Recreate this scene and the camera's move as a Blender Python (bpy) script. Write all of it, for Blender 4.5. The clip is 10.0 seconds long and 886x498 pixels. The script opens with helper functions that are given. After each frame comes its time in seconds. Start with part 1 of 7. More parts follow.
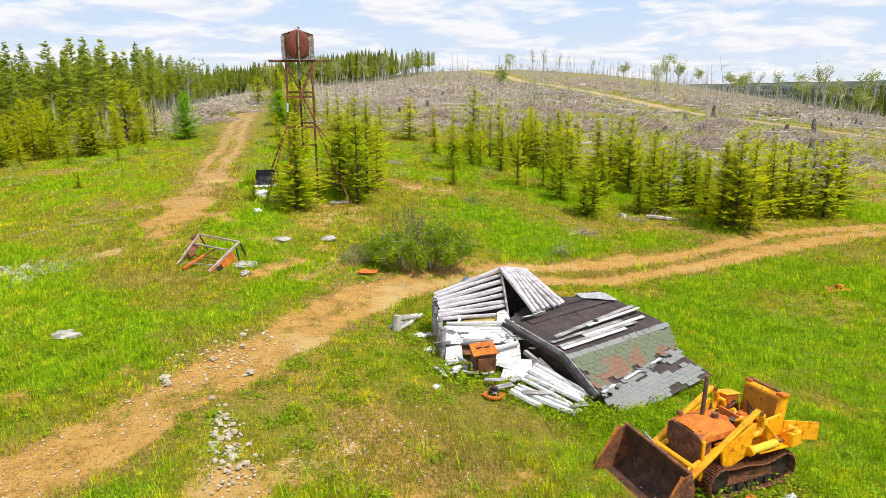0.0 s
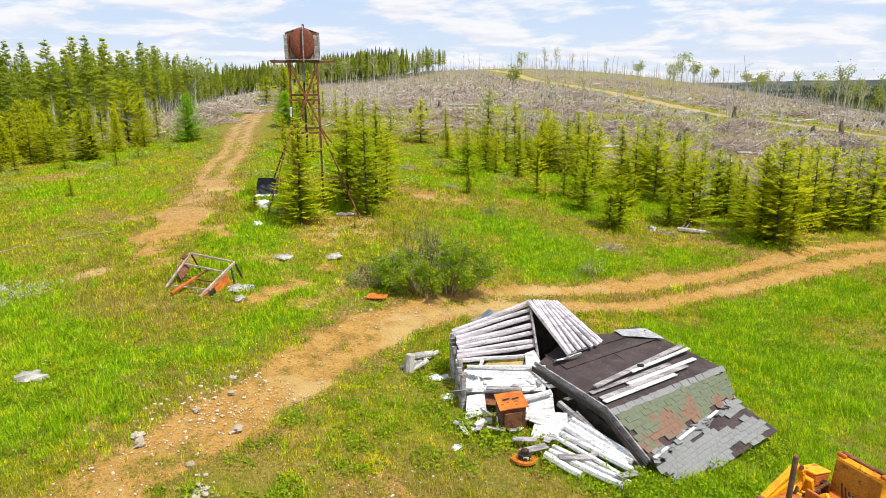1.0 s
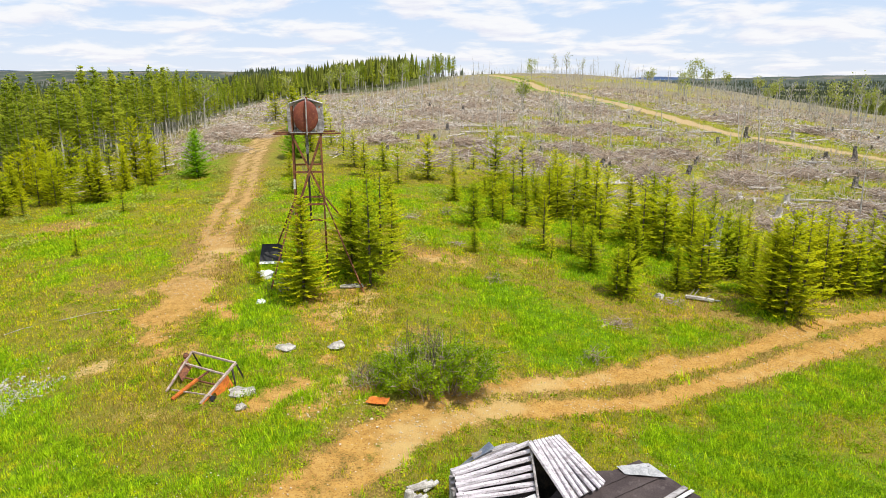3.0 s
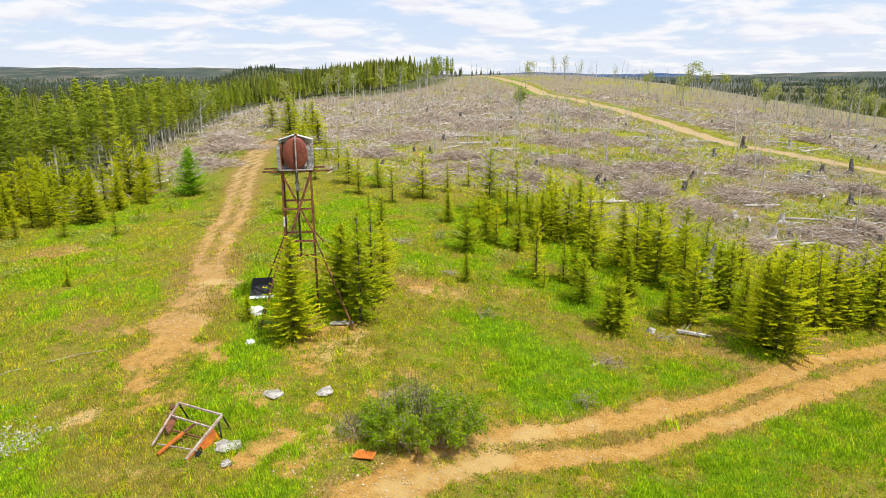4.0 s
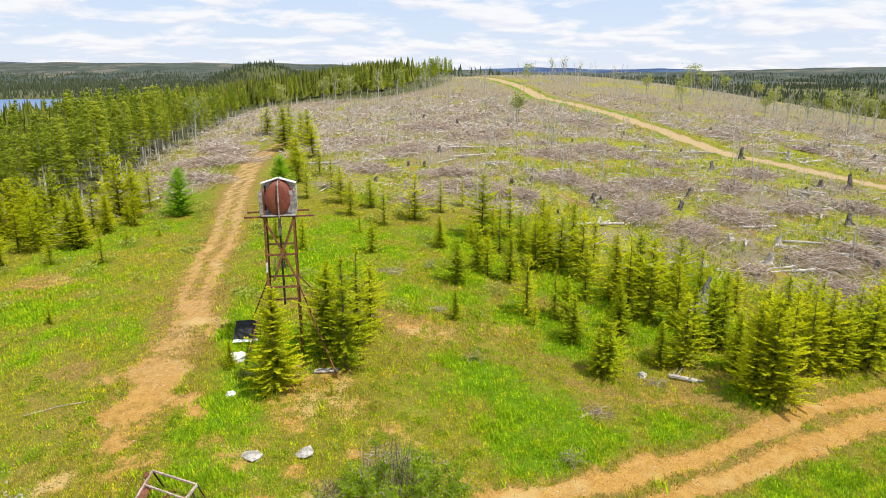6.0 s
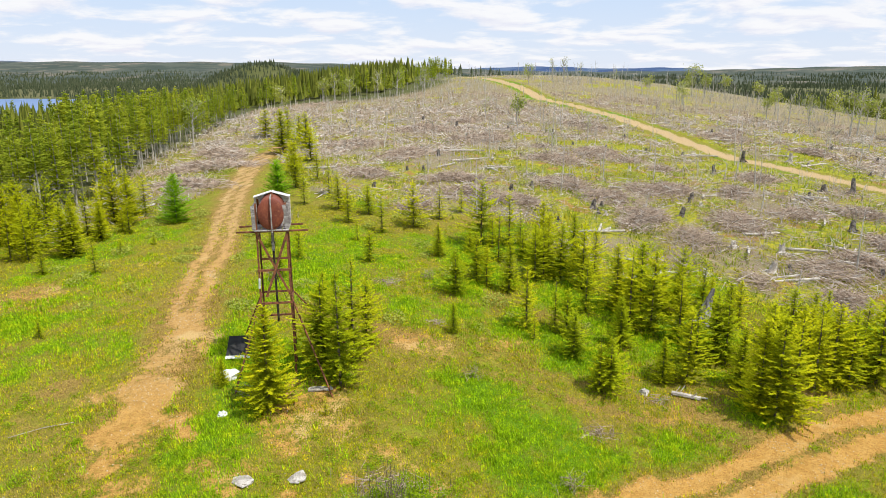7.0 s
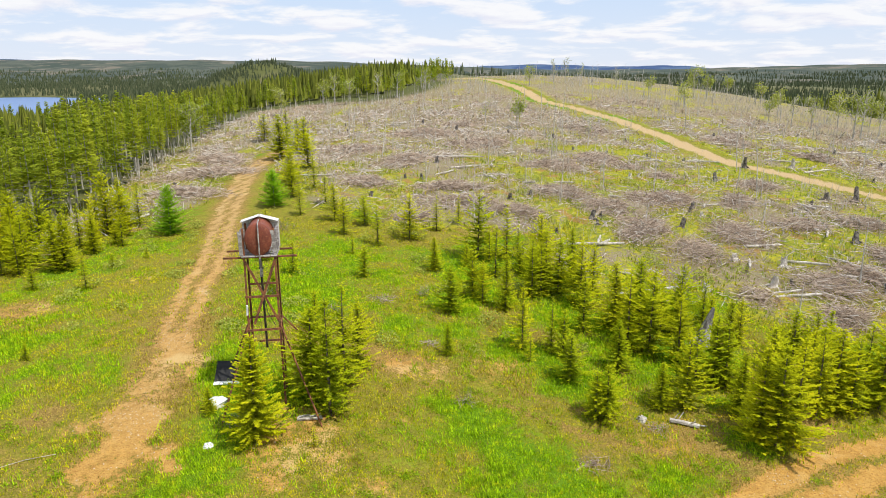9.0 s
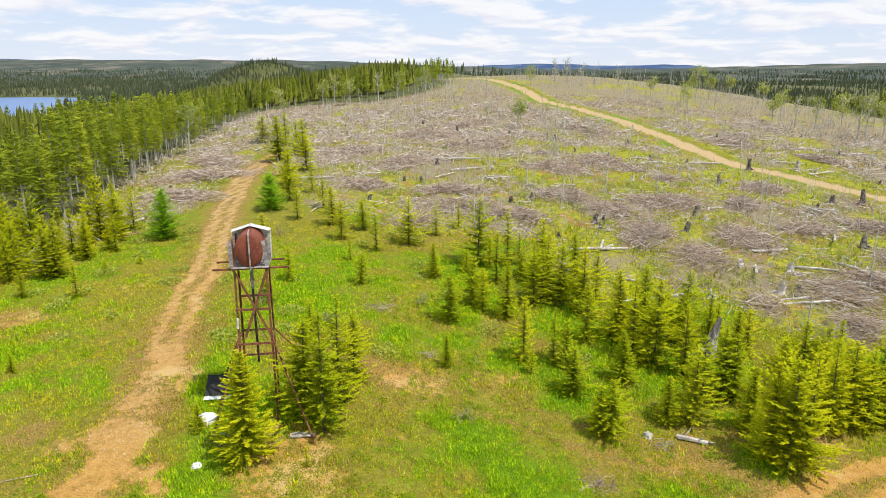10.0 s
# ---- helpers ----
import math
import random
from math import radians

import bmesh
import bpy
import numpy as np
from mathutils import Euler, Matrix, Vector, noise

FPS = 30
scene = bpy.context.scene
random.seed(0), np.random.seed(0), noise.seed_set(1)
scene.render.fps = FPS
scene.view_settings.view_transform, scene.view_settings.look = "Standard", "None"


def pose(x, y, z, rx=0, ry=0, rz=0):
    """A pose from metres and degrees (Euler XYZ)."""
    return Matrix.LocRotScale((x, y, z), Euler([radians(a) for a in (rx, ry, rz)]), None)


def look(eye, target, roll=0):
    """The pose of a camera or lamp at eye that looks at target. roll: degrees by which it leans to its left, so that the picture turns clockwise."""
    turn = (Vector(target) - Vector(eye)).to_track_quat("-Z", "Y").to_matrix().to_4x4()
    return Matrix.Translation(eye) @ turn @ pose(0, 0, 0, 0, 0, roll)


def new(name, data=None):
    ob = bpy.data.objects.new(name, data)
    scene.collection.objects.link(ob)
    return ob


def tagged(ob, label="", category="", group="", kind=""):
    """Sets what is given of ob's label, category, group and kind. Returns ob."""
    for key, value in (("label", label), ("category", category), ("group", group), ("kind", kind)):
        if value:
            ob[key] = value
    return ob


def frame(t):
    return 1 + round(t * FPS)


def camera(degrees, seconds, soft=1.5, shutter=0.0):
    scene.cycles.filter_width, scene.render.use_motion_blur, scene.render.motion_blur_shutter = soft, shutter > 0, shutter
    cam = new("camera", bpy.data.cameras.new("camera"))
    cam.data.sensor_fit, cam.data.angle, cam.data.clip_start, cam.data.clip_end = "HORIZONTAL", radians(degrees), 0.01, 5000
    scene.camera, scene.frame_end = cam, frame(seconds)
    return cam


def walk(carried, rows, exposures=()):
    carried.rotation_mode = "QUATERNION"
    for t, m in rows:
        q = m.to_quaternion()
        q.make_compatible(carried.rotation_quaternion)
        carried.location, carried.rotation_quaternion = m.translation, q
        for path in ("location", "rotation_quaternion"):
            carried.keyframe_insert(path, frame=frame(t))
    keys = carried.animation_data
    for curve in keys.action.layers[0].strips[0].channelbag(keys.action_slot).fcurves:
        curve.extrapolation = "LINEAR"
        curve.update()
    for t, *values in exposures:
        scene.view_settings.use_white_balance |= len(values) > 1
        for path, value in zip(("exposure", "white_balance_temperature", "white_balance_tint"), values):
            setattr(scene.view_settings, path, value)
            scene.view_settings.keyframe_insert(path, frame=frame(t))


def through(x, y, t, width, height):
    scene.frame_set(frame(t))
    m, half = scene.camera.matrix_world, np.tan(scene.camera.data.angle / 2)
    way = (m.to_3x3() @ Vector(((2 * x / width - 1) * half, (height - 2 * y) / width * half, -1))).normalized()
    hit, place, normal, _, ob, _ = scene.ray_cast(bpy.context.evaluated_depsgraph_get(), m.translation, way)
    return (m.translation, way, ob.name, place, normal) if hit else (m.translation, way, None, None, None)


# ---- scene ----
cam = camera(66.02, 10.0, 0.65)
# seconds, eye x y z, pitch, roll, yaw
PATH = [
    (0, 0.143, -0.420, 5.885, -12.93, -0.06, 0.49),
    (0.5, -0.074, 1.076, 5.878, -12.96, -0.05, 1.33),
    (1, -0.117, 2.048, 6.071, -13.05, -0.03, 1.31),
    (1.5, -0.066, 2.443, 6.609, -13.17, -0.05, 1.54),
    (2, -0.015, 2.701, 7.364, -13.23, -0.06, 2.25),
    (2.5, 0.009, 2.843, 8.270, -13.30, -0.19, 2.27),
    (4, 0.490, 3.547, 10.838, -13.71, -0.23, 2.18),
    (4.5, 0.662, 3.776, 11.501, -13.86, -0.21, 2.16),
    (5, 0.821, 4.048, 12.032, -13.92, -0.17, 2.13),
    (5.5, 0.951, 4.306, 12.441, -14.04, -0.18, 2.16),
    (7, 1.115, 5.526, 13.209, -14.21, -0.20, 2.21),
    (7.5, 1.200, 5.796, 13.461, -14.26, -0.23, 2.24),
    (8, 1.290, 6.002, 13.745, -14.31, -0.23, 2.32),
    (8.5, 1.404, 6.200, 13.955, -14.35, -0.23, 2.35),
    (9, 1.474, 6.453, 14.102, -14.38, -0.22, 2.39),
    (9.5, 1.552, 6.875, 14.166, -14.37, -0.26, 2.46),
    (10, 1.542, 7.553, 14.268, -14.43, -0.27, 2.49),
]
walk(cam, [(t, pose(x, y, z, 0, 0, yaw) @ pose(0, 0, 0, 90 + pitch, 0, 0) @ pose(0, 0, 0, 0, 0, roll)) for t, x, y, z, pitch, roll, yaw in PATH])

# ---------------------------------------------------------------- light
SUN_AZ, SUN_EL = 126.0, 62.0      # degrees clockwise from +y, and above the horizon
sun_way = Vector((math.sin(radians(SUN_AZ)) * math.cos(radians(SUN_EL)), math.cos(radians(SUN_AZ)) * math.cos(radians(SUN_EL)), math.sin(radians(SUN_EL))))
sun_data = bpy.data.lights.new("sun", "SUN")
sun_data.energy, sun_data.angle, sun_data.color = 4.75, radians(0.53), (1.0, 0.955, 0.88)
sun = new("sun", sun_data)
sun.matrix_world = look(tuple(sun_way * 60), (0, 0, 0))
scene.view_settings.exposure = 0.0

world = bpy.data.worlds.new("sky")
scene.world = world
world.use_nodes = True
wt = world.node_tree
wt.nodes.clear()


def wnode(kind, **sets):
    n = wt.nodes.new(kind)
    for k, v in sets.items():
        n.inputs[k].default_value = v
    return n


def wmath(op, a, b=None):
    n = wt.nodes.new("ShaderNodeMath")
    n.operation = op
    for i, v in enumerate((a, b)):
        if v is None:
            continue
        if isinstance(v, (int, float)):
            n.inputs[i].default_value = v
        else:
            wt.links.new(v, n.inputs[i])
    return n.outputs[0]


sky = wt.nodes.new("ShaderNodeTexSky")
sky.sky_type, sky.sun_disc = "NISHITA", False
sky.sun_elevation, sky.sun_rotation = radians(SUN_EL), radians(SUN_AZ)
sky.air_density, sky.dust_density, sky.ozone_density, sky.altitude = 1.0, 0.6, 1.6, 400
# fair-weather clouds on a level sheet above the land, pale blue between them
geo = wt.nodes.new("ShaderNodeTexCoord")
sep = wt.nodes.new("ShaderNodeSeparateXYZ")
wt.links.new(geo.outputs["Generated"], sep.inputs[0])
up = wmath("MAXIMUM", sep.outputs[2], 0.0)
span = wmath("ADD", up, 0.16)
comb = wt.nodes.new("ShaderNodeCombineXYZ")
wt.links.new(wmath("DIVIDE", sep.outputs[0], span), comb.inputs[0])
wt.links.new(wmath("DIVIDE", sep.outputs[1], span), comb.inputs[1])
big = wnode("ShaderNodeTexNoise", Scale=1.9, Detail=9.0, Roughness=0.56, Distortion=0.25)
wt.links.new(comb.outputs[0], big.inputs["Vector"])
cover = wt.nodes.new("ShaderNodeMapRange")
cover.interpolation_type = "SMOOTHSTEP"
cover.inputs["From Min"].default_value, cover.inputs["From Max"].default_value = 0.43, 0.59
wt.links.new(big.outputs["Fac"], cover.inputs["Value"])
shade = wnode("ShaderNodeTexNoise", Scale=1.9, Detail=5.0, Roughness=0.5, Distortion=0.25)
lift = wt.nodes.new("ShaderNodeVectorMath")
lift.inputs[1].default_value = (0.02, -0.09, 0.0)
wt.links.new(comb.outputs[0], lift.inputs[0])
wt.links.new(lift.outputs[0], shade.inputs["Vector"])
relief = wmath("ADD", wmath("SUBTRACT", big.outputs["Fac"], shade.outputs["Fac"]), 0.5)
tone = wt.nodes.new("ShaderNodeValToRGB")
tone.color_ramp.elements[0].position, tone.color_ramp.elements[1].position = 0.40, 0.53
tone.color_ramp.elements[0].color, tone.color_ramp.elements[1].color = (9.4, 9.5, 10.6, 1), (11.0, 11.0, 11.2, 1)
wt.links.new(relief, tone.inputs[0])
# haze whitens the sky low down
veil = wt.nodes.new("ShaderNodeMapRange")
veil.inputs["From Min"].default_value, veil.inputs["From Max"].default_value = 0.0, 0.13
wt.links.new(up, veil.inputs["Value"])
pale = wt.nodes.new("ShaderNodeMix")
pale.data_type = "RGBA"
pale.inputs["A"].default_value, pale.inputs["B"].default_value = (9.3, 9.9, 11.2, 1), (6.9, 8.8, 11.6, 1)
wt.links.new(veil.outputs[0], pale.inputs["Factor"])
clear = wt.nodes.new("ShaderNodeMix")
clear.data_type = "RGBA"
clear.inputs["Factor"].default_value = 0.9
wt.links.new(sky.outputs[0], clear.inputs["A"])
wt.links.new(pale.outputs["Result"], clear.inputs["B"])
mix = wt.nodes.new("ShaderNodeMix")
mix.data_type = "RGBA"
wt.links.new(wmath("MULTIPLY", cover.outputs[0], 0.93), mix.inputs["Factor"])
wt.links.new(clear.outputs["Result"], mix.inputs["A"])
wt.links.new(tone.outputs[0], mix.inputs["B"])
back = wnode("ShaderNodeBackground", Strength=0.088)
wt.links.new(mix.outputs["Result"], back.inputs["Color"])
wt.links.new(back.outputs[0], wt.nodes.new("ShaderNodeOutputWorld").inputs[0])


# ---------------------------------------------------------------- materials
class Mat:
    """A small builder of node materials."""

    def __init__(self, name, rough=0.8, metal=0.0, spec=0.3):
        self.m = bpy.data.materials.new(name)
        self.m.use_nodes = True
        self.t = self.m.node_tree
        self.b = self.t.nodes["Principled BSDF"]
        self.b.inputs["Roughness"].default_value = rough
        self.b.inputs["Metallic"].default_value = metal
        self.b.inputs["Specular IOR Level"].default_value = spec
        self.pos = self.t.nodes.new("ShaderNodeTexCoord").outputs["Object"]

    def node(self, kind, **sets):
        n = self.t.nodes.new(kind)
        for k, v in sets.items():
            self.put(v, n.inputs[k])
        return n

    def put(self, v, socket):
        if isinstance(v, bpy.types.NodeSocket):
            self.t.links.new(v, socket)
        else:
            socket.default_value = v

    def noise(self, scale, detail=4.0, rough=0.6, vec=None, stretch=None):
        vec = self.pos if vec is None else vec
        if stretch:
            vec = self.node("ShaderNodeMapping", Vector=vec, Scale=stretch).outputs[0]
        return self.node("ShaderNodeTexNoise", Vector=vec, Scale=scale, Detail=detail, Roughness=rough).outputs["Fac"]

    def ramp(self, fac, lo, hi):
        n = self.node("ShaderNodeMapRange", Value=fac)
        n.inputs["From Min"].default_value, n.inputs["From Max"].default_value = lo, hi
        n.interpolation_type = "SMOOTHSTEP"
        return n.outputs[0]

    def mix(self, fac, a, b):
        n = self.t.nodes.new("ShaderNodeMix")
        n.data_type = "RGBA"
        self.put(fac, n.inputs["Factor"])
        self.put(a if isinstance(a, bpy.types.NodeSocket) else (*a, 1), n.inputs["A"])
        self.put(b if isinstance(b, bpy.types.NodeSocket) else (*b, 1), n.inputs["B"])
        return n.outputs["Result"]

    def math(self, op, a, b=0.5):
        n = self.t.nodes.new("ShaderNodeMath")
        n.operation = op
        self.put(a, n.inputs[0]), self.put(b, n.inputs[1])
        return n.outputs[0]

    def island(self):
        return self.t.nodes.new("ShaderNodeNewGeometry").outputs["Random Per Island"]

    def each(self):
        return self.t.nodes.new("ShaderNodeObjectInfo").outputs["Random"]

    def attr(self, name):
        n = self.t.nodes.new("ShaderNodeVertexColor")
        n.layer_name = name
        s = self.node("ShaderNodeSeparateColor", Color=n.outputs[0])
        return s.outputs[0], s.outputs[1], s.outputs[2], n.outputs["Alpha"]

    def color(self, v):
        self.put(v if isinstance(v, bpy.types.NodeSocket) else (*v, 1), self.b.inputs["Base Color"])
        return self

    def bump(self, height, strength=0.4, distance=0.02):
        n = self.node("ShaderNodeBump", Height=height, Strength=strength, Distance=distance)
        self.put(n.outputs[0], self.b.inputs["Normal"])
        return self

    def leafy(self, amount=0.35):
        """Light passes through thin leaves."""
        tr = self.t.nodes.new("ShaderNodeBsdfTranslucent")
        src = self.b.inputs["Base Color"].links[0].from_socket
        self.put(src, tr.inputs["Color"])
        mx = self.t.nodes.new("ShaderNodeMixShader")
        mx.inputs[0].default_value = amount
        self.t.links.new(self.b.outputs[0], mx.inputs[1])
        self.t.links.new(tr.outputs[0], mx.inputs[2])
        self.t.links.new(mx.outputs[0], self.t.nodes["Material Output"].inputs[0])
        return self


def two_tone(name, a, b, scale=3.0, lo=0.4, hi=0.6, rough=0.8, metal=0.0, bump=0.3, c=None, stretch=None, fine=40.0, spec=0.3):
    """Two colours in patches with a fine grain, and a third in specks."""
    m = Mat(name, rough, metal, spec)
    col = m.mix(m.ramp(m.noise(scale, 5, 0.65, stretch=stretch), lo, hi), a, b)
    if c:
        col = m.mix(m.ramp(m.noise(scale * 3.1, 4, 0.7), 0.56, 0.66), col, c)
    grain = m.noise(fine, 3, 0.6, stretch=stretch)
    dark = m.mix(m.ramp(grain, 0.3, 0.7), (0.72, 0.72, 0.72), (1.12, 1.12, 1.12))
    mul = m.t.nodes.new("ShaderNodeMix")
    mul.data_type, mul.blend_type = "RGBA", "MULTIPLY"
    mul.inputs["Factor"].default_value = 1.0
    m.put(col, mul.inputs["A"]), m.put(dark, mul.inputs["B"])
    m.color(mul.outputs["Result"])
    m.bump(grain, bump, 0.01)
    return m.m


def foliage(name, dark, light, tip, spread=0.5, through=0.3, patch=0.0):
    m = Mat(name, 0.9, 0, 0.04)
    col = m.mix(m.island(), dark, light)
    col = m.mix(m.ramp(m.noise(1.6, 3), 0.5, 0.72), col, tip)
    hue = m.mix(m.each(), (0.8, 0.86, 0.8), (1.2, 1.1, 1.0))
    mul = m.t.nodes.new("ShaderNodeMix")
    mul.data_type, mul.blend_type = "RGBA", "MULTIPLY"
    mul.inputs["Factor"].default_value = spread
    m.put(col, mul.inputs["A"]), m.put(hue, mul.inputs["B"])
    col = mul.outputs["Result"]
    if patch:
        tuft = m.t.nodes.new("ShaderNodeMix")
        tuft.data_type, tuft.blend_type = "RGBA", "MULTIPLY"
        tuft.inputs["Factor"].default_value = patch
        m.put(col, tuft.inputs["A"]), m.put(m.mix(m.ramp(m.noise(2.8, 5, 0.75), 0.36, 0.62), (0.58, 0.66, 0.6), (1.36, 1.28, 1.0)), tuft.inputs["B"])
        clump = m.t.nodes.new("ShaderNodeMix")
        clump.data_type, clump.blend_type = "RGBA", "MULTIPLY"
        clump.inputs["Factor"].default_value = patch
        m.put(tuft.outputs["Result"], clump.inputs["A"]), m.put(m.mix(m.ramp(m.noise(8.5, 4, 0.7), 0.38, 0.6), (0.70, 0.75, 0.6), (1.46, 1.40, 1.1)), clump.inputs["B"])
        col = clump.outputs["Result"]
    m.color(col)
    return m.leafy(through).m


NEEDLE = foliage("young_spruce_needles", (0.21, 0.255, 0.014), (0.38, 0.43, 0.018), (0.48, 0.50, 0.02), 0.8, 0.48)
NEEDLE_TIP = foliage("fresh_spruce_shoots", (0.42, 0.47, 0.012), (0.64, 0.67, 0.016), (0.72, 0.70, 0.02), 0.9, 0.52)
NEEDLE_DARK = foliage("old_spruce_needles", (0.26, 0.32, 0.035), (0.50, 0.57, 0.05), (0.60, 0.63, 0.055), 0.9, 0.55)
LARCH = foliage("larch_needles", (0.20, 0.40, 0.015), (0.38, 0.62, 0.02), (0.46, 0.66, 0.02), 0.3, 0.5)
LEAF = foliage("shrub_leaves", (0.15, 0.25, 0.010), (0.36, 0.50, 0.016), (0.48, 0.56, 0.02), 0.5, 0.42)
LEAF_PALE = foliage("spring_leaves", (0.26, 0.31, 0.06), (0.42, 0.47, 0.09), (0.50, 0.52, 0.10), 0.5, 0.42)
BLADE = foliage("grass_blades", (0.29, 0.315, 0.012), (0.53, 0.52, 0.018), (0.63, 0.51, 0.04), 0.0, 0.3, 1.0)
BLADE_LUSH = foliage("lush_grass_blades", (0.20, 0.34, 0.010), (0.40, 0.58, 0.016), (0.51, 0.56, 0.02), 0.0, 0.3, 0.7)
BLADE_DRY = foliage("dry_grass_blades", (0.26, 0.19, 0.035), (0.46, 0.35, 0.08), (0.56, 0.46, 0.12), 0.0)
BARK = two_tone("grey_bark", (0.30, 0.27, 0.235), (0.56, 0.52, 0.47), 6, stretch=(1, 1, 0.25))
BARK_PALE = two_tone("pale_bark", (0.36, 0.33, 0.28), (0.58, 0.55, 0.5), 4, stretch=(1, 1, 0.3), c=(0.12, 0.1, 0.08))
BARK_BROWN = two_tone("brown_bark", (0.10, 0.075, 0.05), (0.2, 0.16, 0.11), 6, stretch=(1, 1, 0.25))
DARKWOOD = two_tone("dark_rotten_wood", (0.05, 0.042, 0.036), (0.2, 0.175, 0.155), 4, c=(0.32, 0.29, 0.26))
DEADWOOD = two_tone("bleached_deadwood", (0.34, 0.30, 0.26), (0.62, 0.57, 0.50), 2.5, stretch=(1, 1, 1), c=(0.2, 0.16, 0.13))
m = Mat("brush_twigs", 0.9)
m.color(m.mix(m.island(), (0.14, 0.09, 0.058), (0.54, 0.43, 0.33)))
TWIG = m.m
m = Mat("stones", 0.9)
m.color(m.mix(m.noise(9), m.mix(m.each(), (0.28, 0.24, 0.19), (0.56, 0.52, 0.45)), (0.46, 0.37, 0.25))).bump(m.noise(25), 0.5, 0.02)
STONE = m.m
m = Mat("loose_stones", 0.9)
m.color(m.mix(m.noise(9), m.mix(m.island(), (0.42, 0.35, 0.24), (0.68, 0.61, 0.48)), (0.56, 0.44, 0.28))).bump(m.noise(25), 0.5, 0.02)
PEBBLE = m.m
RUST = two_tone("rusted_steel", (0.12, 0.05, 0.03), (0.26, 0.10, 0.045), 5, rough=0.85, c=(0.36, 0.15, 0.06))
RUST_TANK = two_tone("rust_red_tank", (0.17, 0.045, 0.028), (0.24, 0.065, 0.036), 2.5, rough=0.7, c=(0.3, 0.11, 0.06))
RUST_ORANGE = two_tone("orange_rust", (0.46, 0.12, 0.018), (0.66, 0.19, 0.024), 3, rough=0.8, c=(0.30, 0.08, 0.02))
YELLOW = two_tone("worn_yellow_paint", (0.76, 0.25, 0.003), (0.96, 0.43, 0.005), 3.0, lo=0.3, hi=0.5, rough=0.5, c=(0.52, 0.14, 0.012), spec=0.4)
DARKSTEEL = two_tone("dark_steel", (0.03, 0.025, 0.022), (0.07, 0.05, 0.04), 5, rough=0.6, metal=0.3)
BLACK = two_tone("black_sheet", (0.012, 0.012, 0.013), (0.022, 0.021, 0.02), 4, rough=0.6)
GREYWOOD = two_tone("weathered_grey_board", (0.22, 0.195, 0.19), (0.45, 0.42, 0.41), 9, stretch=(0.2, 0.6, 1), c=(0.14, 0.11, 0.10), fine=70)
WHITEWOOD = two_tone("flaking_white_painted_wood", (0.40, 0.37, 0.35), (0.70, 0.69, 0.68), 9, lo=0.32, hi=0.5, c=(0.25, 0.21, 0.18), stretch=(0.2, 0.8, 1), fine=70)
LOGWOOD = two_tone("weathered_whitish_log", (0.34, 0.30, 0.315), (0.68, 0.62, 0.655), 9, lo=0.3, hi=0.58, c=(0.22, 0.18, 0.17), stretch=(0.14, 1, 1), fine=70)
FELT = two_tone("dark_brown_roofing_felt", (0.052, 0.038, 0.037), (0.075, 0.056, 0.053), 1.5, rough=0.9, c=(0.095, 0.075, 0.07))
WHITE = two_tone("white_sheet", (0.55, 0.55, 0.55), (0.78, 0.78, 0.77), 4)
CONCRETE = two_tone("pale_rock", (0.30, 0.27, 0.23), (0.52, 0.48, 0.43), 3, c=(0.2, 0.17, 0.12), bump=0.6)
RAWWOOD = two_tone("ochre_plywood", (0.38, 0.24, 0.1), (0.5, 0.34, 0.16), 4)
m = Mat("roof_shingles", 0.95)
m.color(m.mix(m.ramp(m.noise(30, 4), 0.3, 0.7), m.mix(m.each(), (0.155, 0.155, 0.15), (0.205, 0.205, 0.20)), (0.26, 0.26, 0.25))).bump(m.noise(120), 0.3, 0.005)
SHINGLE = m.m
m = Mat("mossy_roof_shingles", 0.95)
m.pos = m.t.nodes.new("ShaderNodeNewGeometry").outputs["Position"]
low_z = m.node("ShaderNodeSeparateXYZ", Vector=m.pos).outputs[2]
m.color(m.mix(m.ramp(m.math("ADD", m.noise(1.5, 4), m.math("MULTIPLY", low_z, -0.55)), 0.74, 0.82), m.mix(m.noise(12), (0.085, 0.105, 0.055), (0.19, 0.205, 0.145)), m.mix(m.noise(12), (0.15, 0.075, 0.045), (0.27, 0.17, 0.12)))).bump(m.noise(90), 0.4, 0.005)
SHINGLE_MOSS = m.m
m = Mat("lake_water", 0.3, 0, 0.12)
m.color(m.mix(m.noise(0.01, 4), (0.06, 0.13, 0.30), (0.10, 0.19, 0.40))).bump(m.noise(0.25, 4), 0.35, 0.5)
WATER = m.m

# ground: soil, grass, brush, moss and far haze tint laid out by the masks "cover" and "wild"
m = Mat("ground_cover", 0.95, 0, 0.1)
earth, brush, lush, worn = m.attr("cover")
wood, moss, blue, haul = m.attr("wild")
n1, n2, n3, n4 = m.noise(0.35, 5), m.noise(2.2, 5, 0.7), m.noise(14, 4, 0.7), m.noise(60, 3, 0.7)
grass = m.mix(m.ramp(n2, 0.35, 0.65), (0.11, 0.13, 0.008), (0.28, 0.31, 0.012))
grass = m.mix(m.ramp(m.noise(7, 5, 0.8), 0.40, 0.54), (0.14, 0.135, 0.016), grass)
grass = m.mix(m.ramp(n3, 0.42, 0.62), grass, m.mix(n4, (0.19, 0.135, 0.025), (0.32, 0.25, 0.055)))
grass = m.mix(m.ramp(m.math("ADD", worn, m.math("MULTIPLY", m.math("SUBTRACT", n2), 0.9)), 0.42, 0.8), grass, m.mix(m.ramp(n3, 0.4, 0.6), (0.16, 0.10, 0.025), m.mix(m.ramp(n4, 0.4, 0.6), (0.28, 0.19, 0.045), (0.40, 0.28, 0.08))))
